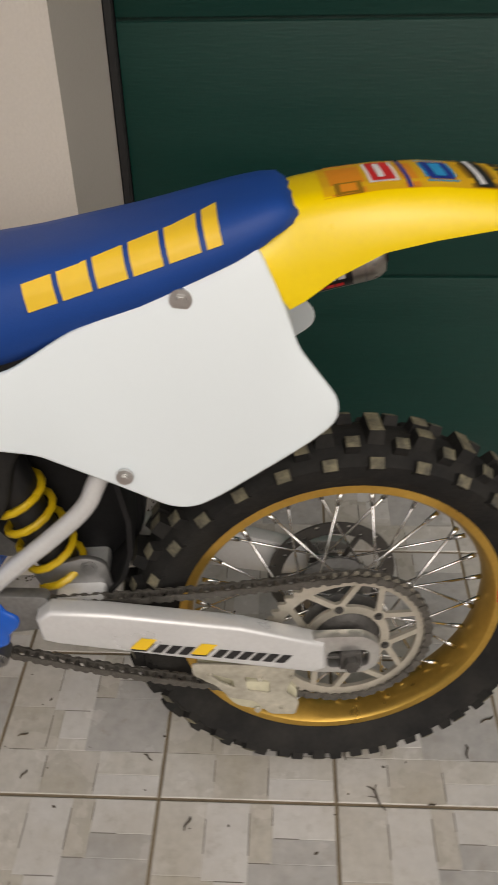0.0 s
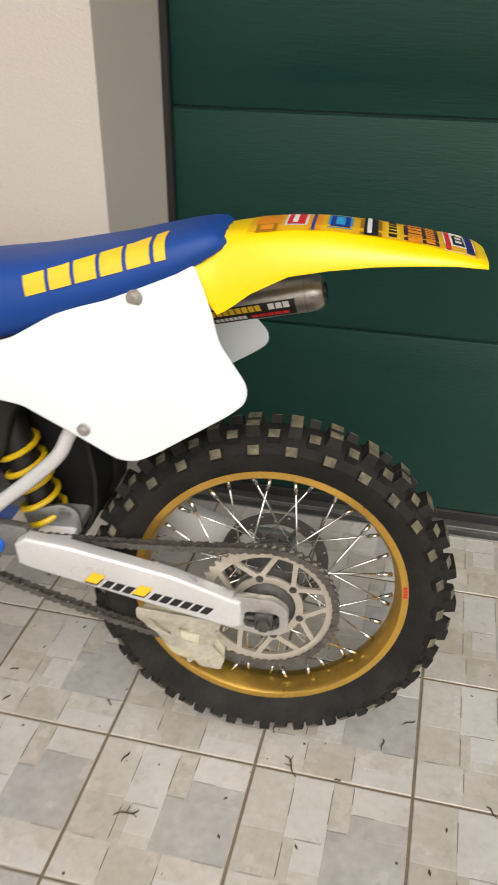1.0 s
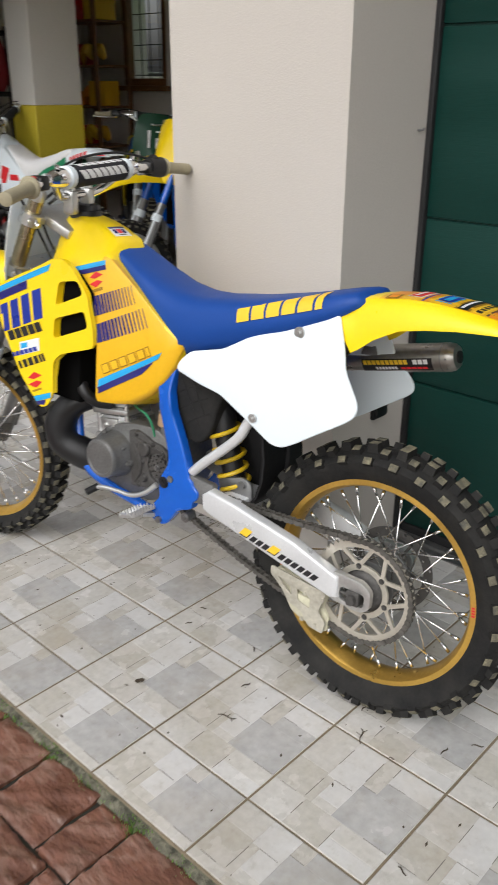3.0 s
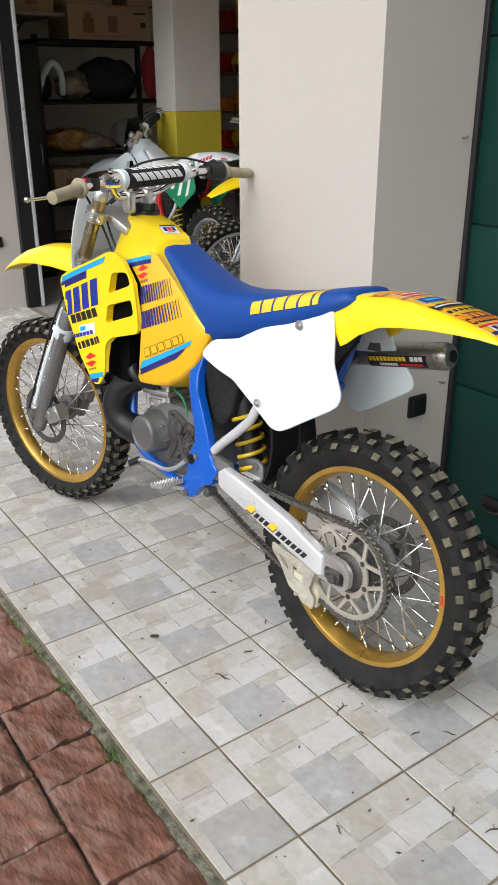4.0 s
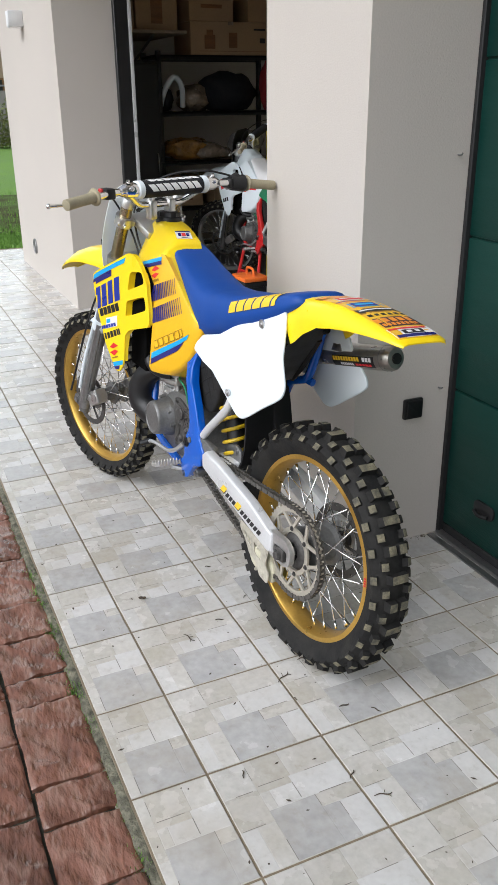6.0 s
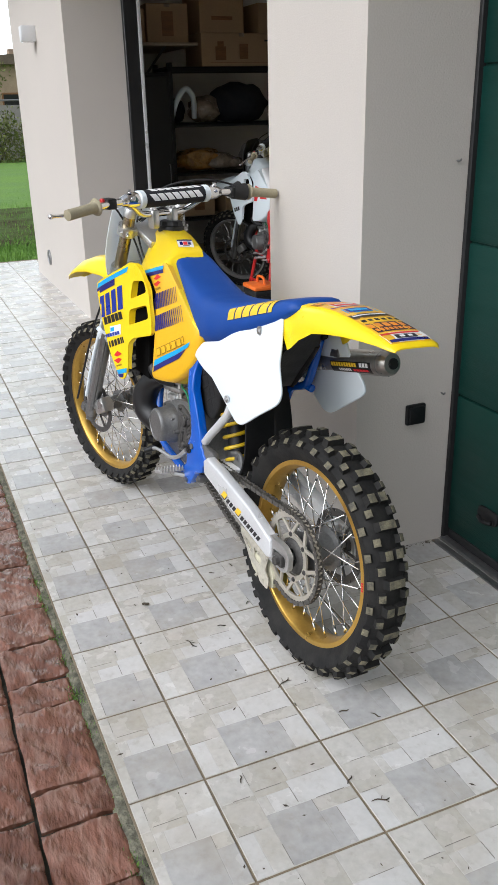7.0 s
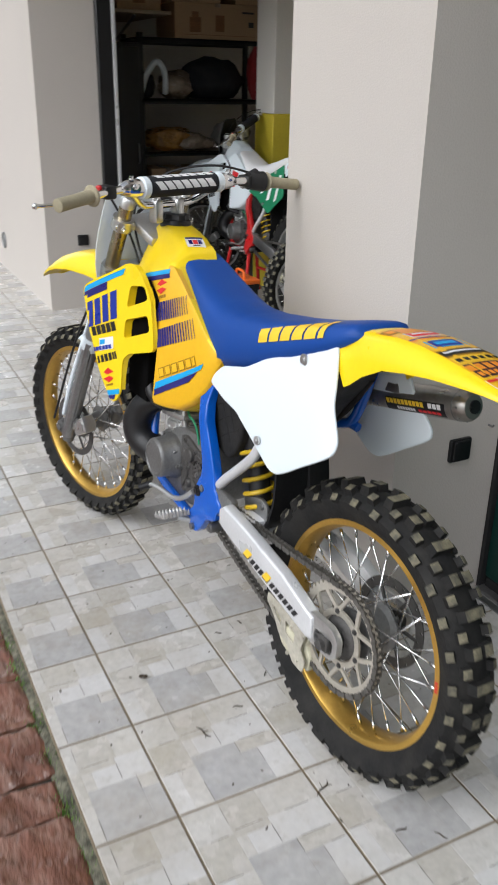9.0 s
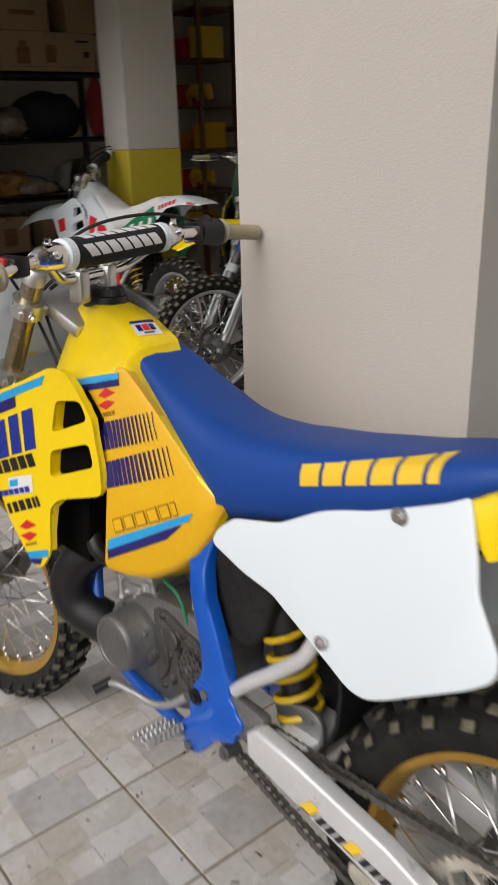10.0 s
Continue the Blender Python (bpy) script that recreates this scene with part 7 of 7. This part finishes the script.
for q in ((0, 1, 5, 4), (2, 3, 4, 5), (0, 4, 3), (1, 2, 5), (0, 3, 2, 1)):
    bm.faces.new([vv[i] for i in q])
roof_ = part("roof", bm, M["roof"], house, "old tiled roof", smooth=0)
bm = bmesh.new()
box(bm, 0.2, 0.8, 0.6, 1.2, 3.9, 4.7)
part("chimney", bm, M["brick"], roof_, smooth=0)
for y in (-3.2, -0.6, 2.0):
    bm = bmesh.new()
    box(bm, 5.0, 5.03, y, y + 1.0, 1.2, 2.5)
    wo = part("window", bm, M["wood"], house, smooth=0)
    bm = bmesh.new()
    box(bm, 5.031, 5.04, y + 0.08, y + 0.92, 1.28, 2.42)
    part("pane", bm, M["black_gloss"], wo, smooth=0)
tagged(house, "neighbour's low brick house with a tiled roof", "house")
tree = empty("garden_tree", pose(-36.5, 3.2, -0.06))
bm = bmesh.new()
tube(bm, [(0, 0, 0), (0.05, 0.1, 1.4), (0, 0.0, 2.6)], [0.16, 0.12, 0.08], 8)
for k in range(9):
    a = k * 2.4
    tube(bm, [(0.02, 0.03, 1.5 + 0.12 * k), (math.cos(a) * 0.6, math.sin(a) * 0.6, 2.2 + 0.12 * k), (math.cos(a) * 1.3, math.sin(a) * 1.3, 2.6 + 0.16 * k)], [0.05, 0.03, 0.01], 6, 4)
part("trunk", bm, M["twig"], tree)
bm = bmesh.new()
for k in range(26):
    a, r = hr.uniform(0, 6.28), hr.uniform(0.2, 1.5)
    leaves(bm, (math.cos(a) * r, math.sin(a) * r, 3.0 + hr.uniform(-0.9, 1.0)), (0.25, 0.25, 0.22), 70, 0.08)
tagged(part("crown", bm, M["hedge"], tree, smooth=0), kind="stuff")
tagged(tree, "sparse autumn garden tree behind the wall", "tree")
# grass blades along the edge of the paving
bm = bmesh.new()
for _ in range(15000):
    x, y = -7.8 - abs(hr.gauss(0, 2.6)), hr.uniform(-1.5, 3.2)
    if -13.2 < x < -9.4 and hr.random() < 0.55:
        continue
    h_ = hr.uniform(0.03, 0.10)
    a = hr.uniform(0, 6.28)
    d = Vector((math.cos(a), math.sin(a), 0))
    b = Vector((x, y, -0.06))
    bm.faces.new([bm.verts.new(q) for q in (b - d * 0.007, b + d * 0.007, b + Vector((d.y * 0.02, -d.x * 0.02, h_)))])
tagged(part("grass", bm, M["lawn"], smooth=0), "short green grass blades on the lawn", "grass", kind="stuff")

# ---- pieces of the floor and the paving ----
rng = random.Random(7)
PATCHES = [  # across, down, across, down, shade: one printed tile
    (0.00, 0.00, 0.27, 0.42, 1), (0.27, 0.00, 0.52, 0.44, 0), (0.52, 0.00, 0.65, 0.34, 2), (0.65, 0.00, 1.00, 0.20, 0),
    (0.65, 0.20, 1.00, 0.34, 3), (0.52, 0.34, 1.00, 0.72, 3), (0.34, 0.44, 0.52, 0.64, 0), (0.00, 0.42, 0.27, 0.72, 2),
    (0.27, 0.44, 0.34, 0.72, 2), (0.34, 0.64, 0.52, 0.72, 1), (0.00, 0.72, 0.30, 1.00, 1), (0.30, 0.72, 0.62, 1.00, 2),
    (0.62, 0.72, 1.00, 0.87, 1), (0.62, 0.87, 1.00, 1.00, 0),
]


def tile_mesh(name, cut=1.0):
    """One tile, its far left corner at the origin, printed patches as faces; cut: the share of its depth that is left."""
    g, bev = 0.0030, 0.0009
    size = PITCH
    bm = bmesh.new()
    xs = lambda s: g + bev + s * (size - 2 * (g + bev))
    ys = lambda q: -(g + bev + q * (size - 2 * (g + bev)))
    slide = 0.2 if cut < 1 else 0.0
    for s0, q0, s1, q1, shade in PATCHES:
        q0, q1 = max(0.0, q0 - slide), q1 - slide
        if q0 >= cut or q1 <= 0:
            continue
        q1 = min(q1, cut)
        e, drop = 0.0010, -0.0005
        outer = [(xs(s0), ys(q0)), (xs(s0), ys(q1)), (xs(s1), ys(q1)), (xs(s1), ys(q0))]
        inner = [(xs(s0) + e, ys(q0) - e), (xs(s0) + e, ys(q1) + e), (xs(s1) - e, ys(q1) + e), (xs(s1) - e, ys(q0) - e)]
        ov = [bm.verts.new((*p, drop)) for p in outer]
        iv = [bm.verts.new((*p, 0)) for p in inner]
        bm.faces.new(iv).material_index = shade
        for i in range(4):
            bm.faces.new((ov[i], ov[(i + 1) % 4], iv[(i + 1) % 4], iv[i])).material_index = shade
    # short dark lines of the print along patch borders
    for s0, q0, s1, q1 in ((0.268, 0.10, 0.274, 0.30), (0.34, 0.44, 0.50, 0.446), (0.516, 0.06, 0.522, 0.30), (0.52, 0.338, 0.64, 0.343), (0.645, 0.02, 0.651, 0.13),
                           (0.27, 0.48, 0.276, 0.70), (0.80, 0.718, 0.99, 0.724), (0.296, 0.76, 0.302, 0.90), (0.05, 0.718, 0.20, 0.722), (0.616, 0.80, 0.621, 0.98), (0.66, 0.198, 0.80, 0.203)):
        q0, q1 = q0 - slide, q1 - slide
        if q1 < cut and q0 > 0:
            bm.faces.new([bm.verts.new(p) for p in ((xs(s0), ys(q0), 0.0004), (xs(s0), ys(q1), 0.0004), (xs(s1), ys(q1), 0.0004), (xs(s1), ys(q0), 0.0004))]).material_index = 4
    y1 = ys(cut) - bev
    rim = [(g, -g), (g, y1), (size - g, y1), (size - g, -g)]
    top = [(xs(0), ys(0)), (xs(0), ys(cut)), (xs(1), ys(cut)), (xs(1), ys(0))]
    for i in range(4):
        j = (i + 1) % 4
        a, b, c, d = (*top[i], 0), (*top[j], 0), (*rim[j], -bev), (*rim[i], -bev)
        bm.faces.new([bm.verts.new(p) for p in (a, d, c, b)]).material_index = 1
        bm.faces.new([bm.verts.new(p) for p in ((*rim[i], -bev), (*rim[i], -0.008), (*rim[j], -0.008), (*rim[j], -bev))]).material_index = 1
    me = bpy.data.meshes.new(name)
    bm.to_mesh(me)
    bm.free()
    for key in ("tile_white", "tile_light", "tile_beige", "tile_grey"):
        me.materials.append(M[key])
    me.materials.append(M["tile_line"])
    return me


whole, cut_tile = tile_mesh("tile"), tile_mesh("tile_cut", 0.6)
for i in range(-24, 18):
    for j in range(0, 5):
        x0 = i * PITCH
        ob = new("tile", cut_tile if j == 0 else whole)
        ob.location = (x0, j * PITCH, -0.0006 * rng.random())
        ob.rotation_euler = (rng.uniform(-0.0012, 0.0012), rng.uniform(-0.0012, 0.0012), 0)
        ob.parent = floor


def stone_mesh(name, length, depth, seed):
    """A split slab with shallow relief and slightly chipped edges, its far left corner at the origin."""
    bm = bmesh.new()
    nx, ny, gap = max(8, round(length / 0.009)), max(8, round(depth / 0.009)), 0.0035
    rows = []
    for i in range(nx + 1):
        row = []
        for j in range(ny + 1):
            x, y = gap + (length - 2 * gap) * i / nx, -(gap + (depth - 2 * gap) * j / ny)
            rim = i in (0, nx) or j in (0, ny)
            p = Vector((x * 6 + seed * 3.7, y * 6, seed * 1.3))
            streak = noise.noise(Vector((p.x * 0.9 + p.y * 0.9, p.y * 2.6 - p.x * 2.0, seed)))
            along, across = p.x * 0.8 + p.y * 0.6, p.y * 0.8 - p.x * 0.6
            ridge = max(0.0, 1 - 2.2 * abs(noise.noise(Vector((along * 0.9, across * 3.4, seed + 0.5)))))
            h = 0.0065 * noise.noise(p * 0.8) + 0.0060 * abs(streak) + 0.0075 * ridge * ridge + 0.0022 * noise.noise(Vector((along * 3, across * 7, seed)))
            w = Vector((noise.noise(p * 2.5 + Vector((9, 0, 0))), noise.noise(p * 2.5 + Vector((0, 9, 0))), 0)) * (0.0035 if rim else 0.001)
            row.append(Vector((x + w.x, y + w.y, h - (0.006 if rim else 0.0))))
        rows.append(row)
    grid = loft(bm, rows, closed=False)
    edge = [grid[i][0] for i in range(nx + 1)] + [grid[nx][j] for j in range(1, ny + 1)] + [grid[i][ny] for i in range(nx - 1, -1, -1)] + [grid[0][j] for j in range(ny - 1, 0, -1)]
    low = [bm.verts.new((v.co.x, v.co.y, -0.03)) for v in edge]
    for i in range(len(edge)):
        j = (i + 1) % len(edge)
        bm.faces.new((edge[i], edge[j], low[j], low[i]))
    bmesh.ops.recalc_face_normals(bm, faces=bm.faces)
    me = bpy.data.meshes.new(name)
    bm.to_mesh(me)
    bm.free()
    me.materials.append(M["stone"])
    me.shade_smooth()
    me.set_sharp_from_angle(angle=radians(50))
    return me


# courses of paving stones beside the tiles
LENGTHS = (0.12, 0.19, 0.25, 0.31)
COURSES = [(-0.215, 0.189), (-0.404, 0.25), (-0.654, 0.18), (-0.834, 0.25), (-1.084, 0.18), (-1.264, 0.25), (-1.514, 0.11)]
FIRST = [0.31, 0.19, 0.19, 0.12, 0.31, 0.12, 0.19, 0.25, 0.19, 0.31, 0.12]   # the first course as it lies from x = -0.952 on
bank = {}
for c, (y0, deep) in enumerate(COURSES):
    for k, ln in enumerate(LENGTHS):
        for v in range(3):
            bank[c, ln, v] = stone_mesh("paving_stone", ln, deep - 0.001, c * 17 + k * 5 + v)
for c, (y0, deep) in enumerate(COURSES):
    x = -0.952 if c == 0 else -3.15 + 0.02 * c
    n = 0
    while x < 2.2:
        ln = FIRST[n % len(FIRST)] if c == 0 else rng.choice(LENGTHS if c % 2 == 0 else LENGTHS[1:])
        ob = new("paving_stone", bank[c, ln, rng.randrange(3)])
        ob.location = (x, y0, -0.012 + rng.uniform(-0.003, 0.003))
        ob.rotation_euler = (rng.uniform(-0.010, 0.010), rng.uniform(-0.009, 0.009), rng.uniform(-0.006, 0.006))
        ob.parent = paving
        x += ln + 0.004
        n += 1
    if c == 0:
        x = -0.955
        while x > -5.0:
            ln = rng.choice(LENGTHS)
            x -= ln + 0.003
            ob = new("paving_stone", bank[c, ln, rng.randrange(3)])
            ob.location = (x, y0, -0.012 + rng.uniform(-0.003, 0.003))
            ob.parent = paving
# the rest of the paving, further off
bm = bmesh.new()
for c in range(60):
    y0 = -0.226 - 0.2 * c
    x = -14.0 + 0.1 * (c % 3)
    while x < 9.0:
        ln = rng.choice((0.2, 0.26, 0.32, 0.4))
        # cut where the single stones begin and end
        first, last = (-5.05 if c == 0 else -3.06, 2.22) if y0 > -1.55 else (9.5, 9.5)
        spans = [q for q in ((x, min(x + ln, first)), (max(x, last), x + ln)) if q[1] - q[0] > 0.03]
        for x0, x1 in spans:
            box(bm, x0 + 0.005, x1 - 0.005, y0 - 0.195, y0 - 0.003, -0.04, -0.016 + rng.uniform(-0.003, 0.003))
        x += ln
tagged(part("paving_stones_beyond", bm, M["stone"], paving, smooth=0), kind="stuff")

# moss and weeds in the joint beside the tiles
bm = bmesh.new()
for k in range(2200):
    clump = rng.choice((-0.30, -0.135, -0.128, -0.45, -0.46, -0.62, -0.68, -0.8, 0.49, 0.02)) if rng.random() < 0.35 else None
    x = clump + rng.gauss(0, 0.02) if clump is not None else rng.uniform(-4.5, 1.3)
    y = (-0.223 if rng.random() < 0.6 else -0.2) + rng.gauss(0, 0.003 if clump is None else 0.010)
    h = rng.uniform(0.001, 0.005) * (1.7 if clump is not None else 1)
    a = rng.uniform(0, 6.28)
    r = rng.uniform(0.0007, 0.002) * (1.3 if clump is not None else 1)
    tip = Vector((x + math.cos(a + 1.5) * h, y + math.sin(a + 1.5) * h, -0.012 + h * 1.2))
    base = Vector((x, y, -0.022))
    d = Vector((math.cos(a), math.sin(a), 0)) * r
    bm.faces.new([bm.verts.new(p) for p in (base - d, base + d, tip + d * 0.4, tip - d * 0.4)])
tagged(part("moss", bm, M["moss"], smooth=0), "small green moss and weeds in the paving joint", "moss", kind="stuff")
bm = bmesh.new()
cells = 700
rows = []
for i in range(cells + 1):
    x = -6.0 + 8.4 * i / cells
    rows.append([Vector((x, y + (0.005 * noise.noise(Vector((x * 22, y * 40, 2.0))) if j == 3 else 0), z + 0.004 * noise.noise(Vector((x * 30, y * 60, 5.0)))))
                 for j, (y, z) in enumerate(((-0.1965, -0.009), (-0.205, -0.008), (-0.216, -0.011), (-0.229, -0.020)))])
loft(bm, rows, closed=False)
tagged(part("trim_joint", bm, M["mortar"], smooth=60), "mossy mortar joint beside the tiles", "joint", kind="structure")

# twigs and a leaf lying about
TWIGS = [(-0.216, 0.152, 20, 0.05), (-0.263, 0.274, 70, 0.028), (0.074, 0.333, 120, 0.055), (0.472, 0.322, 130, 0.03), (0.558, 0.357, 75, 0.045), (-0.577, 0.358, 60, 0.02),
         (0.17, 0.322, 10, 0.014), (-0.60, 0.44, 20, 0.02), (0.30, 0.50, 30, 0.03), (0.72, 0.10, 40, 0.03), (0.36, 0.08, 160, 0.026), (0.02, 0.42, 95, 0.03), (-0.35, 0.40, 140, 0.02), (0.25, 0.43, 85, 0.03)]
for x, y, a, ln in TWIGS:
    bm = bmesh.new()
    tube(bm, [(-ln / 2, 0, 0.002), (-ln / 6, ln * 0.06, 0.0035), (ln / 4, -ln * 0.05, 0.003), (ln / 2, ln * 0.08, 0.002)], [0.0009, 0.0016, 0.0018, 0.0008], 5, 3)
    if ln > 0.04:
        tube(bm, [(0, 0, 0.003), (ln * 0.15, ln * 0.25, 0.005)], 0.0008, 5, 2)
        tube(bm, [(ln * 0.2, 0, 0.003), (ln * 0.4, -ln * 0.22, 0.003)], 0.0008, 5, 2)
    ob = tagged(part("twig", bm, M["twig"]), "small dry dark twig on the tiles", "twig", "twigs on the floor")
    ob.matrix_basis = pose(x, y, 0, 0, 0, a)
bm = bmesh.new()
rows = [[Vector((0.026 * (i / 6 - 0.5), 0.018 * (j / 6 - 0.5) * math.sin(math.pi * min(max((i + 0.6) / 7, 0.08), 0.95)), 0.004 + 0.006 * noise.noise(Vector((i * 0.5, j * 0.5, 4))) + 0.003)) for j in range(7)] for i in range(7)]
loft(bm, rows, closed=False)
lf = tagged(part("dry_leaf", bm, M["twig"]), "small curled brown dead leaf on the tiles", "leaf")
lf.matrix_basis = pose(-0.48, 0.087, 0, 0, 0, 60)
bits = bmesh.new()
for k in range(150):
    x, y = rng.uniform(-1.6, 1.1), rng.uniform(-0.18, 0.8)
    s = rng.uniform(0.0012, 0.0035)
    a = rng.uniform(0, 6.28)
    d, e = Vector((math.cos(a), math.sin(a), 0)) * s * rng.uniform(1, 3), Vector((-math.sin(a), math.cos(a), 0)) * s
    c = Vector((x, y, 0.0012))
    bits.faces.new([bits.verts.new(p) for p in (c - d, c + e, c + d + Vector((0, 0, 0.001)), c - e)])
for k in range(220):
    s = rng.uniform(0.001, 0.003)
    if k % 3:
        c = Vector((rng.uniform(-1.14, -0.44), FACE - abs(rng.gauss(0, 0.012)) - 0.002, 0.0012))
    else:
        c = Vector((-0.448 + abs(rng.gauss(0, 0.012)), rng.uniform(FACE, DOOR - 0.05), 0.0012))
    a = rng.uniform(0, 6.28)
    d, e = Vector((math.cos(a), math.sin(a), 0)) * s * rng.uniform(1, 3), Vector((-math.sin(a), math.cos(a), 0)) * s
    bits.faces.new([bits.verts.new(p) for p in (c - d, c + e, c + d + Vector((0, 0, 0.001)), c - e)])
tagged(part("dirt_specks", bits, M["twig"], smooth=0), "dark crumbs of dirt scattered on the tiles", "dirt", kind="stuff")
